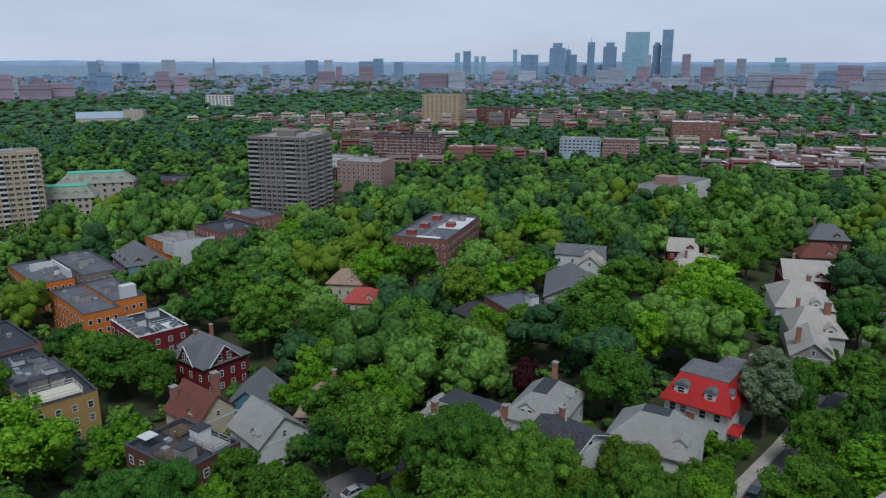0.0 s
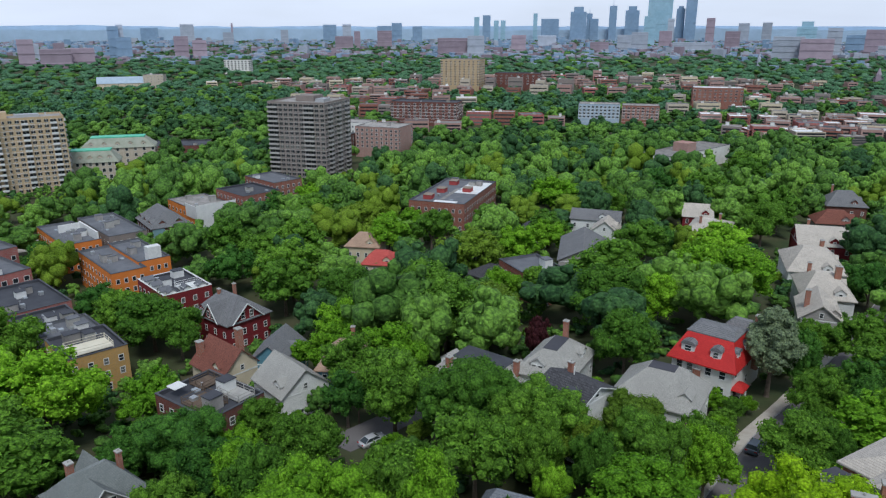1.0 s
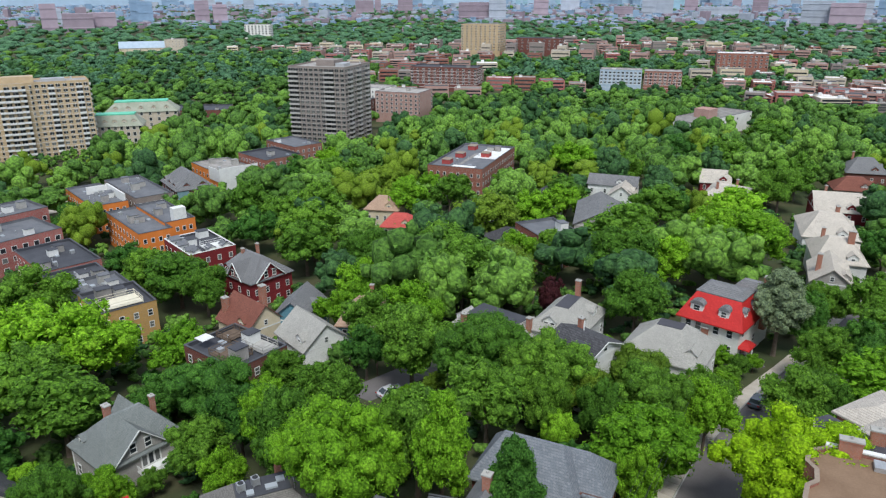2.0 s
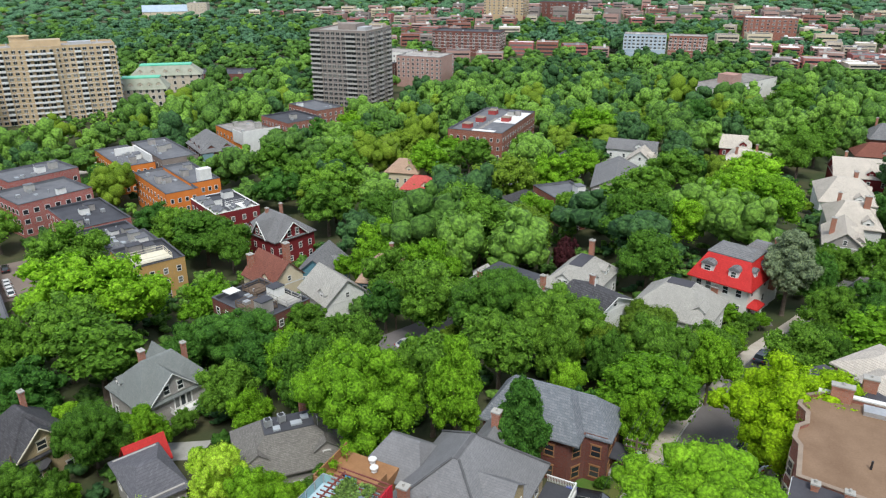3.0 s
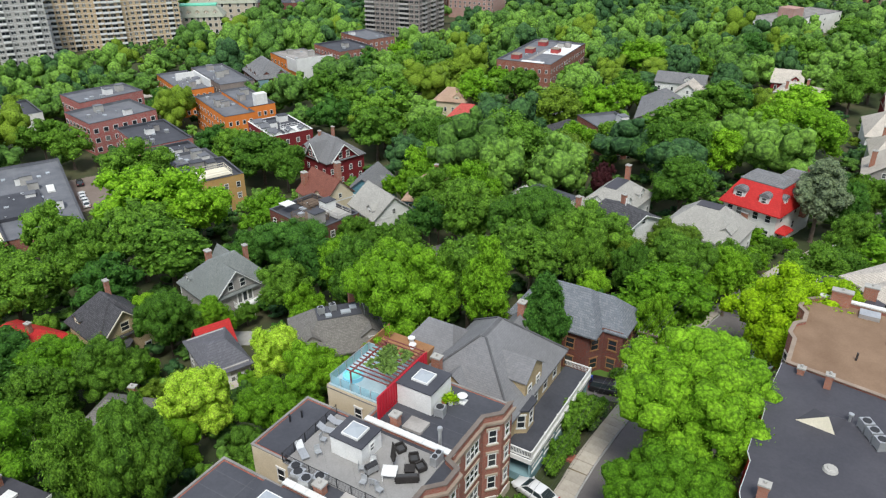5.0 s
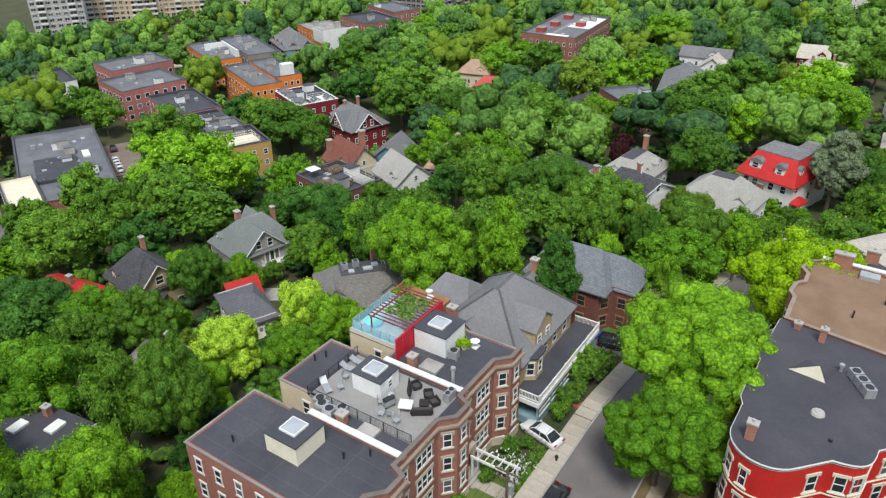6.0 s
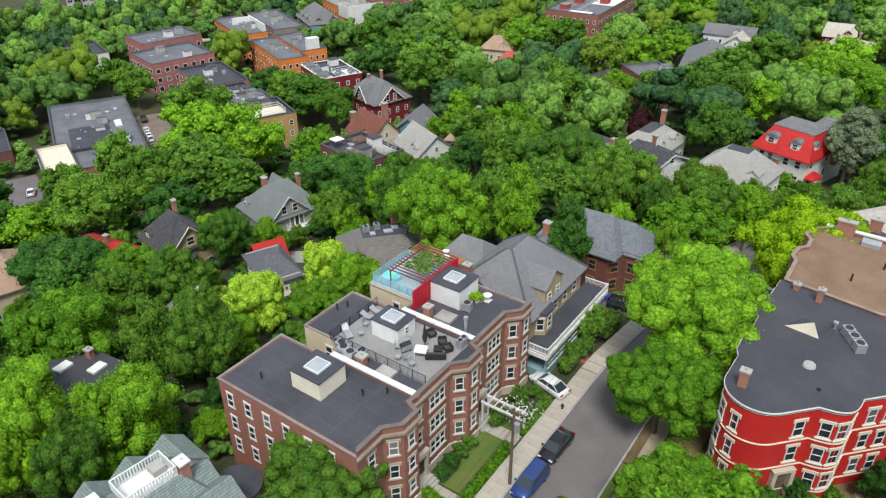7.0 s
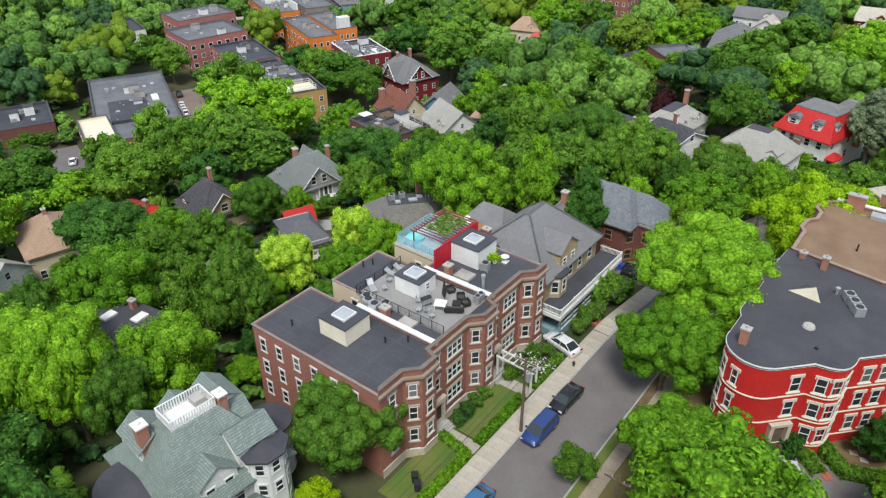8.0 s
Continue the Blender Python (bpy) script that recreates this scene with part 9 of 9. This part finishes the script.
car("silver car parked in a lot among others", "sedan", (0.4, 0.41, 0.43), -153.8, 88.4, 63, 0.07, "cars in the parking lot")
car("white car in a back yard lot", "sedan", (0.75, 0.75, 0.76), -146, 42, 60)
car("black car in a back yard lot", "suv", (0.03, 0.03, 0.03), -153, 40, 60)
car("silver car on a side street", "sedan", (0.5, 0.5, 0.52), -48.5, 84.0, -25)


# ---- poles and wires ----
def utility_pole(label, x, y, high, arms, transformer=True, lean=0.0, base=None):
    root = thing("utility_pole", label, "utility pole", x, y, land(x, y) if base is None else base)
    part("pole", Shape().taper(0, 0, -0.3, high, 0.17, 0.11, 10, lean=(lean, 0)), TIMBER, root)
    for z in arms:
        a = part("crossarm", Shape().box(-1.15, 1.15, -0.06, 0.06, z, z + 0.12), TIMBER, root)
        for k in (-1, -0.5, 0.5, 1):
            part("insulator", Shape().taper(k, 0, z + 0.12, z + 0.32, 0.05, 0.035), CONCRETE, a)
    if transformer:
        t = part("transformer", Shape().taper(0.36, 0, high - 2.6, high - 1.6, 0.26, 0.26, 12), METAL, root)
        part("bracket", Shape().box(0.1, 0.3, -0.05, 0.05, high - 2.2, high - 2.0), METAL, t)
    return root


POLE_TOPS = []
for label, x, y, hh, tr in (("tall timber utility pole with crossarms and transformer", -3.35, 15.6, 9.6, True), ("timber utility pole with a grey transformer", -3.0, 51.0, 9.6, True),
                            ("timber utility pole among street trees", -2.2, 84.0, 9.6, False), ("timber utility pole at the kerb", -3.35, -20.0, 9.6, False)):
    utility_pole(label, x, y, hh, (hh - 0.5, hh - 1.3), tr)
    POLE_TOPS.append((x, y, land(x, y) + hh))
utility_pole("short timber post beside the sidewalk", 9.3, 9.0, 8.6, (8.0,), False)
utility_pole("timber utility pole at the end of a side street", -55.0, 91.0, 10.0, (9.4,), True)
utility_pole("timber utility pole at the end of a side street", -53.2, 94.0, 10.0, (9.4,), True)
utility_pole("leaning timber pole beside a tan house", -70.5, 27.5, 9.5, (), True, 0.6)
wires = Shape()
POLE_TOPS.sort(key=lambda p: p[1])
for (x0, y0, z0), (x1, y1, z1) in zip(POLE_TOPS, POLE_TOPS[1:]):
    for off, low in ((-1.0, 0.2), (-0.5, 0.2), (0.5, 0.2), (1.0, 0.2), (0.0, 2.2), (0.0, 2.6)):
        n = 10
        pts = [(x0 + (x1 - x0) * k / n + off, y0 + (y1 - y0) * k / n, z0 + (z1 - z0) * k / n - low - 2.0 * (k / n) * (1 - k / n)) for k in range(n + 1)]
        for a, b in zip(pts, pts[1:]):
            wires.rod(a, b, 0.014, n=4)
tagged(new("overhead_wires", wires.mesh("overhead_wires", BLACK)), "black overhead wires strung between timber poles", "wires", kind="stuff")


def street_lamp(x, y, high=7.5, yaw=0.0):
    root = thing("street_lamp", "grey street lamp with a curved arm", "street lamp", x, y, land(x, y), yaw)
    part("pole", Shape().taper(0, 0, -0.2, high, 0.1, 0.07).rod((0, 0, high), (0.8, 0, high + 0.5), 0.05).rod((0.8, 0, high + 0.5), (1.9, 0, high + 0.55), 0.045), METAL, root)
    part("lamp_head", Shape().box(1.7, 2.4, -0.14, 0.14, high + 0.48, high + 0.62), CONCRETE, root)


street_lamp(-31.0, 196.0, 10.0)
street_lamp(-84.0, 225.0, 10.0)


# ---- hedges, shrubs and garden things ----
def hedge(label, pts, high, wide, mat):
    """A clipped hedge: a leafy box along a line."""
    rng = np.random.default_rng(int(abs(pts[0][0] * 13 + pts[0][1] * 7)))
    vs, fs, k = [], [], 0
    for (x0, y0), (x1, y1) in zip(pts, pts[1:]):
        length = math.hypot(x1 - x0, y1 - y0)
        d = np.array(((x1 - x0) / length, (y1 - y0) / length))
        s = np.array((-d[1], d[0]))
        n = int(length * 230)
        u, face = rng.uniform(-wide * 0.3, length + wide * 0.3, n), rng.integers(0, 4, n)
        v = np.where(face == 0, -1, np.where(face == 1, 1, rng.uniform(-1, 1, n))) * wide / 2 * rng.uniform(0.82, 1.12, n)
        z = np.where(face > 1, high * rng.uniform(0.9, 1.1, n), rng.uniform(0.05, 1, n) * high)
        p = np.stack([x0 + d[0] * u + s[0] * v, y0 + d[1] * u + s[1] * v, z + land(x0, y0) + 0.05], 1)
        nrm = rng.normal(size=(n, 3)) + np.array((0, 0, 0.8))
        nrm /= np.linalg.norm(nrm, axis=1)[:, None]
        a = np.cross(nrm, rng.normal(size=(n, 3)))
        a /= np.linalg.norm(a, axis=1)[:, None]
        b = np.cross(nrm, a)
        q = 0.13 * rng.uniform(0.6, 1.4, (n, 1))
        tri = np.stack([p + a * q, p - a * q * 0.6 + b * q * 0.8, p - a * q * 0.6 - b * q * 0.8], 1).reshape(-1, 3)
        vs.append(tri), fs.append(np.arange(3 * n).reshape(-1, 3) + k)
        k += 3 * n
        core = Shape().box(0, length, -wide * 0.42, wide * 0.42, land(x0, y0), land(x0, y0) + high * 0.9, 0, math.atan2(d[1], d[0]), (x0, y0))
        vs.append(np.array(core.v))
        fs.append(np.array([t for q4 in core.f for t in ((q4[0], q4[1], q4[2]), (q4[0], q4[2], q4[3]))]) + k)
        k += len(core.v)
    return tagged(new("hedge", array_mesh("hedge", np.concatenate(vs), np.concatenate(fs), [mat])), label, "hedge")


hedge("clipped green hedge round a front lawn", [(-5.7, -2.0), (-5.7, 9.6), (-9.0, 10.2)], 0.9, 0.8, LEAF_BRIGHT)
hedge("clipped green hedge along the sidewalk", [(-5.7, 11.6), (-5.7, 19.2)], 0.9, 0.9, LEAF_BRIGHT)
hedge("clipped green hedge along the sidewalk", [(-5.7, 21.6), (-5.7, 27.4)], 0.9, 0.9, LEAF_MID)
hedge("clipped hedge round a paved yard before the rowhouse", [(20.2, 32.0), (23.4, 29.0), (28.2, 31.2)], 1.1, 1.2, LEAF_MID)
hedge("low clipped hedge beside a brick path", [(18.5, 30.8), (21.4, 27.8)], 0.8, 1.3, LEAF_MID)


def shrub(kind, lk, x, y, r, hh, label):
    tree("shrub%d" % kind, lk, x, y, r, hh, 31 * len(TREES), "shrub", label, group="garden shrubs")


for y in (12.6, 14.2, 15.8, 17.4):
    shrub(int(y) % 2, "dark" if y < 15 else "mid", -8.9, y, 1.0, 1.6, "rounded green shrub beside a brick wall")
for x, y, r in ((-8.2, 21.8, 1.2), (-7.2, 23.6, 1.1), (-8.0, 25.6, 1.3), (-7.2, 27.4, 0.9), (-6.3, 33.0, 1.3), (-6.6, 35.2, 1.5), (-6.2, 37.4, 1.2), (-7.0, 39.6, 2.2), (-6.2, 42.0, 2.3), (-5.8, 44.6, 1.6), (-6.4, 53.8, 1.0)):
    shrub(int(x * 10) % 2, "mid", x, y, r, r * 1.7, "leafy garden shrub beside a porch")
for x, y, r in ((16.9, 26.0, 1.6), (18.8, 28.6, 1.4), (24.5, 33.5, 1.5), (26.0, 38.0, 2.4), (10.0, 25.5, 1.2)):
    shrub(int(x * 10) % 2, "dark", x, y, r, r * 1.8, "dark green garden shrub beside a rowhouse")


def trash_bin(x, y, yaw, mat, label, z=None):
    root = thing("trash_bin", label, "bin", x, y, (land(x, y) + 0.1) if z is None else z, yaw, "wheeled bins")
    part("body", Shape().add([(-0.25, -0.28, 0.05), (0.25, -0.28, 0.05), (0.25, 0.28, 0.05), (-0.25, 0.28, 0.05), (-0.3, -0.34, 0.95), (0.3, -0.34, 0.95), (0.3, 0.34, 0.95), (-0.3, 0.34, 0.95)],
                             [(3, 2, 1, 0), (4, 5, 6, 7), (0, 1, 5, 4), (1, 2, 6, 5), (2, 3, 7, 6), (3, 0, 4, 7)]), mat, root)
    part("lid", Shape().box(-0.33, 0.33, -0.38, 0.36, 0.95, 1.03), mat, root)
    for k in (-1, 1):
        part("wheel", Shape().rod((k * 0.24, 0.28, 0.1), (k * 0.3, 0.28, 0.1), 0.1, n=10), RUBBER, root)


BIN_BLUE = plain("blue_plastic", (0.02, 0.06, 0.4), 0.4)
for x, y in ((-9.4, 50.6), (-8.7, 50.8), (-8.0, 50.9)):
    trash_bin(x, y, 20, BIN_BLUE, "blue wheeled recycling bin by a driveway")
for x, y in ((-7.8, 4.4), (-7.0, 3.8)):
    trash_bin(x, y, 40, BLACK, "black wheeled bin on a lawn")


def hydrant(x, y):
    root = thing("fire_hydrant", "dark fire hydrant on the sidewalk edge", "hydrant", x, y, land(x, y) + 0.15)
    part("barrel", Shape().taper(0, 0, 0, 0.6, 0.13, 0.12).taper(0, 0, 0.6, 0.75, 0.15, 0.04), BLACK, root)
    for k in (-1, 1):
        part("nozzle", Shape().rod((0, 0, 0.45), (k * 0.22, 0, 0.45), 0.06), BLACK, root)


hydrant(-3.9, 27.4)

# paths to the doors
for y0 in (11.0, 20.8):
    patch("garden_path", "pale concrete path to an entrance", -7.8, y0, 4.8, 1.5, 0, PAVING, 0.14)
patch("garden_path", "red brick garden path", -6.5, 36.2, 3.2, 1.1, 0, BRICKPATH, 0.14)
patch("garden_path", "red brick garden path", 10.0, 27.4, 4.0, 1.6, -20, BRICKPATH, 0.12)

patch("garden_path", "red brick garden path between hedges", 20.7, 29.6, 5.4, 0.9, -45, BRICKPATH, 0.12)
patch("yard", "bare trodden soil in a hedged front yard", 24.6, 33.0, 6.0, 4.6, -42, MULCH, 0.1)
for px, py in ((23.6, 32.6), (24.6, 32.2), (24.2, 33.6), (25.2, 33.0)):
    st = thing("paving_stone", "pale square paving stone set in soil", "paving stone", px, py, land(px, py) + 0.1, 20, "stones in the front yard")
    part("stone", Shape().box(-0.35, 0.35, -0.3, 0.3, -0.05, 0.06), CONCRETE, st)


def entrance_pergola(x, y):
    """Two white beams on posts from an entrance to the garden, with rafters across."""
    root = thing("entrance_pergola", "white timber pergola with flowers before an entrance", "pergola", x, y, 0.1)
    for k in (-0.55, 0.55):
        part("beam", Shape().box(-2.3, 2.4, k - 0.08, k + 0.08, 2.75, 2.98), WHITE, root)
        for px in (-2.1, 2.1):
            part("post", Shape().box(px - 0.09, px + 0.09, k - 0.09, k + 0.09, 0, 2.75), WHITE, root)
    for k in range(6):
        part("rafter", Shape().box(-1.5 + 0.7 * k, -1.42 + 0.7 * k, -0.9, 0.9, 2.98, 3.1), WHITE, root)
    return root


entrance_pergola(-7.6, 21.4)
rng = np.random.default_rng(31)
p = np.array((-6.6, 23.2, 1.6)) + rng.normal(size=(700, 3)) * np.array((0.8, 0.7, 0.5))
a, b = rng.normal(size=p.shape) * 0.07, rng.normal(size=p.shape) * 0.07
PETALS = plain("white_petals", (0.75, 0.75, 0.7), 0.7)
tagged(new("flowering_shrub", array_mesh("flowering_shrub", np.stack([p + a, p + b, p - a], 1).reshape(-1, 3), np.arange(3 * len(p)).reshape(-1, 3), [PETALS, LEAF_MID], np.arange(len(p)) % 2)), "white flowering shrub beside an entrance pergola", "shrub")

# ---- roof deck furniture ----
DZ = 10.4


def deck_chair(x, y, yaw, label="grey metal garden chair on a roof deck", mat=None, z=DZ):
    root = thing("garden_chair", label, "chair", x, y, z, yaw, "chairs on the roof deck")
    m = mat or METAL
    part("seat", Shape().box(-0.25, 0.25, -0.25, 0.25, 0.4, 0.45), m, root)
    part("backrest", Shape().box(-0.25, 0.25, 0.22, 0.27, 0.45, 0.95), m, root)
    for a in (-0.22, 0.22):
        for b in (-0.22, 0.22):
            part("leg", Shape().box(a - 0.025, a + 0.025, b - 0.025, b + 0.025, 0, 0.4), m, root)


WICKER = surf("dark_wicker", (0.02, 0.018, 0.017), (0.035, 0.03, 0.028), 4.0, 0.7, 0.4, 30.0)


def sofa(x, y, yaw, w, label):
    root = thing("outdoor_sofa", label, "sofa", x, y, DZ, yaw, "roof deck lounge")
    root.scale = (0.84, 0.84, 0.9)
    part("base", Shape().box(-w / 2, w / 2, -0.42, 0.42, 0.08, 0.38), WICKER, root)
    part("backrest", Shape().box(-w / 2, w / 2, 0.3, 0.45, 0.38, 0.8), WICKER, root)
    for k in (-1, 1):
        part("armrest", Shape().box(k * w / 2 - 0.08, k * w / 2 + 0.08, -0.42, 0.45, 0.3, 0.62), WICKER, root)
    for k in range(max(1, round(w / 0.75))):
        n = max(1, round(w / 0.75))
        part("cushion", Shape().box(-w / 2 + 0.1 + k * (w - 0.2) / n + 0.01, -w / 2 + 0.1 + (k + 1) * (w - 0.2) / n - 0.01, -0.4, 0.28, 0.38, 0.5), plain("charcoal_cushion", (0.05, 0.05, 0.052), 0.9), root)


sofa(-12.3, 16.4, 215, 2.2, "dark wicker outdoor sofa on a roof deck")
sofa(-13.0, 18.5, 40, 0.9, "dark wicker armchair on a roof deck")
sofa(-12.0, 18.0, -30, 0.95, "dark wicker armchair on a roof deck")
sofa(-14.6, 18.9, 60, 0.9, "dark wicker armchair on a roof deck")
t = thing("coffee_table", "low dark wicker table on a roof deck", "table", -12.7, 17.4, DZ, 30)
part("tabletop", Shape().box(-0.45, 0.45, -0.45, 0.45, 0.3, 0.36), WICKER, t)
part("base", Shape().box(-0.38, 0.38, -0.38, 0.38, 0, 0.3), WICKER, t)
u = thing("parasol", "closed dark parasol on a white base", "parasol", -13.9, 16.9, DZ)
part("pole", Shape().taper(0, 0, 0, 2.9, 0.035, 0.03), BLACK, u)
part("canopy", Shape().taper(0, 0, 0.9, 1.4, 0.14, 0.26).taper(0, 0, 1.4, 2.9, 0.26, 0.05), WICKER, u)
part("base", Shape().taper(0, 0, 0, 0.12, 0.35, 0.33, 14), WHITE, u)
t = thing("side_table", "square white table under a closed parasol", "table", -13.7, 16.0, DZ, 25)
part("tabletop", Shape().box(-0.6, 0.6, -0.6, 0.6, 0.68, 0.74), WHITE, t)
for a in (-0.5, 0.5):
    for b in (-0.5, 0.5):
        part("leg", Shape().box(a - 0.03, a + 0.03, b - 0.03, b + 0.03, 0, 0.68), WHITE, t)
for x, y, ya in ((-15.0, 14.2, 10), (-14.3, 14.6, 190), (-13.4, 14.2, 80), (-16.0, 15.4, 120), (-15.6, 16.4, 30), (-20.2, 15.0, 60), (-20.8, 16.4, 100)):
    deck_chair(x, y, ya)


def sun_lounger(x, y, yaw):
    root = thing("sun_lounger", "grey sun lounger on a roof deck", "lounger", x, y, DZ, yaw, "loungers on the roof deck")
    part("bed", Shape().box(-0.33, 0.33, -0.9, 0.4, 0.28, 0.34), METAL, root)
    part("backrest", Shape().add([(-0.33, 0.4, 0.28), (0.33, 0.4, 0.28), (0.33, 1.0, 0.7), (-0.33, 1.0, 0.7), (-0.33, 0.4, 0.34), (0.33, 0.4, 0.34), (0.33, 1.0, 0.76), (-0.33, 1.0, 0.76)],
                                 [(3, 2, 1, 0), (4, 5, 6, 7), (0, 1, 5, 4), (1, 2, 6, 5), (2, 3, 7, 6), (3, 0, 4, 7)]), METAL, root)
    for a in (-0.28, 0.28):
        for b in (-0.8, 0.35):
            part("leg", Shape().box(a - 0.025, a + 0.025, b - 0.025, b + 0.025, 0, 0.28), METAL, root)


for x, y, ya in ((-21.2, 17.6, 100), (-21.0, 18.8, 100), (-21.4, 14.4, 60)):
    sun_lounger(x, y, ya)


def grill(x, y, yaw):
    root = thing("barbecue_grill", "grey covered barbecue grill beside a stair head", "grill", x, y, DZ, yaw)
    part("body", Shape().box(-0.5, 0.5, -0.28, 0.28, 0.3, 0.85), METAL, root)
    part("lid", Shape().rod((-0.5, 0, 0.85), (0.5, 0, 0.85), 0.27, n=12), BLACK, root)
    for a in (-0.45, 0.45):
        part("leg", Shape().box(a - 0.04, a + 0.04, -0.2, 0.2, 0, 0.3), BLACK, root)


grill(-15.2, 15.6, 70)


def flower_pot(x, y, z, r, hh, pot, lk):
    root = thing("flower_pot", "planted flower pot on a flat roof", "plant pot", x, y, z, 0, "pots on the roof")
    part("pot", Shape().taper(0, 0, 0, hh, r * 0.7, r), pot, root)
    rng = np.random.default_rng(int(abs(x * 100)))
    p = rng.normal(size=(160, 3)) * (r * 0.7) + np.array((0, 0, hh + r * 0.8))
    a, b = rng.normal(size=(160, 3)) * 0.09, rng.normal(size=(160, 3)) * 0.09
    part("foliage", array_mesh("foliage", np.stack([p + a, p + b, p - a], 1).reshape(-1, 3), np.arange(480).reshape(-1, 3), [lk]), None, root)


TERRACOTTA = surf("terracotta", (0.4, 0.16, 0.08), (0.46, 0.2, 0.1), 2.0, 0.8, 0.1)
for x, y, r, pot in ((-14.6, 26.0, 0.25, TERRACOTTA), (-14.1, 26.3, 0.3, WHITE), (-14.3, 26.8, 0.25, TERRACOTTA), (-13.8, 26.6, 0.22, CONCRETE)):
    flower_pot(x, y, 10.34, r, 0.4, pot, LEAF_YELLOW)

# terrace pool, planted pergola top, rear deck things
pl = thing("paddling_pool", "round pale blue paddling pool on a roof terrace", "pool", -23.9, 24.6, terrace_z)
part("ring", Shape().ring([(1.0 * math.cos(math.tau * k / 20), 1.0 * math.sin(math.tau * k / 20)) for k in range(20)], [(0.85 * math.cos(math.tau * k / 20), 0.85 * math.sin(math.tau * k / 20)) for k in range(20)], 0, 0.4), plain("pool_vinyl", (0.25, 0.6, 0.75), 0.3), pl)
part("water", Shape().taper(0, 0, 0.02, 0.3, 0.86, 0.86, 20), plain("pool_water", (0.2, 0.65, 0.6), 0.05), pl)
rng = np.random.default_rng(77)
p = np.stack([rng.uniform(-22.2, -19.2, 3600), rng.uniform(24.2, apartments_end - 1.0, 3600), terrace_z + 2.3 + np.abs(rng.normal(size=3600)) * 0.07], 1)
p = p[(np.floor(p[:, 0] * 1.7) + np.floor(p[:, 1] * 1.3)) % 5 != 0]
a, b = rng.normal(size=p.shape) * 0.1, rng.normal(size=p.shape) * 0.1
tagged(new("climbing_plant", array_mesh("climbing_plant", np.stack([p + a, p + b, p - a], 1).reshape(-1, 3), np.arange(3 * len(p)).reshape(-1, 3), [LEAF_VINE])), "grey-green climbing plant spread over a red pergola", "climber")
dz = 7.3
pad = thing("storage_cushion", "bright blue cushion on a wooden roof terrace", "cushion", -25.6, 33.0, dz)
part("cushion", Shape().box(-0.7, 0.7, -0.4, 0.4, 0, 0.3).box(-0.6, 0.6, 0.3, 0.45, 0.3, 0.7), plain("blue_fabric", (0.05, 0.3, 0.6), 0.8), pad)
for x, y in ((-24.4, 35.6), (-25.2, 36.6)):
    st = thing("round_stool", "round white stool on a wooden roof terrace", "stool", x, y, dz, 0, "stools on the terrace")
    part("seat", Shape().taper(0, 0, 0.35, 0.5, 0.4, 0.42, 14), WHITE, st)
    part("base", Shape().taper(0, 0, 0, 0.35, 0.3, 0.2, 10), WHITE, st)
for x, y, r in ((-28.0, 32.3, 0.35), (-27.9, 34.0, 0.3), (-27.0, 32.2, 0.3), (-28.0, 36.2, 0.35)):
    flower_pot(x, y, dz, r, 0.5, WOOD, LEAF_BRIGHT)

# ---- sidewalks, slab by slab ----
paved_walk("pavement", "cast concrete sidewalk with open joints", -5.7, -3.7, -30, 80)
paved_walk("pavement", "worn tan concrete sidewalk with tight joints", 4.62, 6.0, -30, 80, PAVING_TAN)
tagged(new("pavement", ribbon(-5.6, -3.7, 80, 150, 0.18, 0.2).mesh("pavement", PAVING)), "cast concrete sidewalk along the far street", "pavement", kind="structure")
tagged(new("pavement", ribbon(4.62, 6.0, 80, 150, 0.18, 0.2).mesh("pavement", PAVING)), "cast concrete sidewalk along the far street", "pavement", kind="structure")
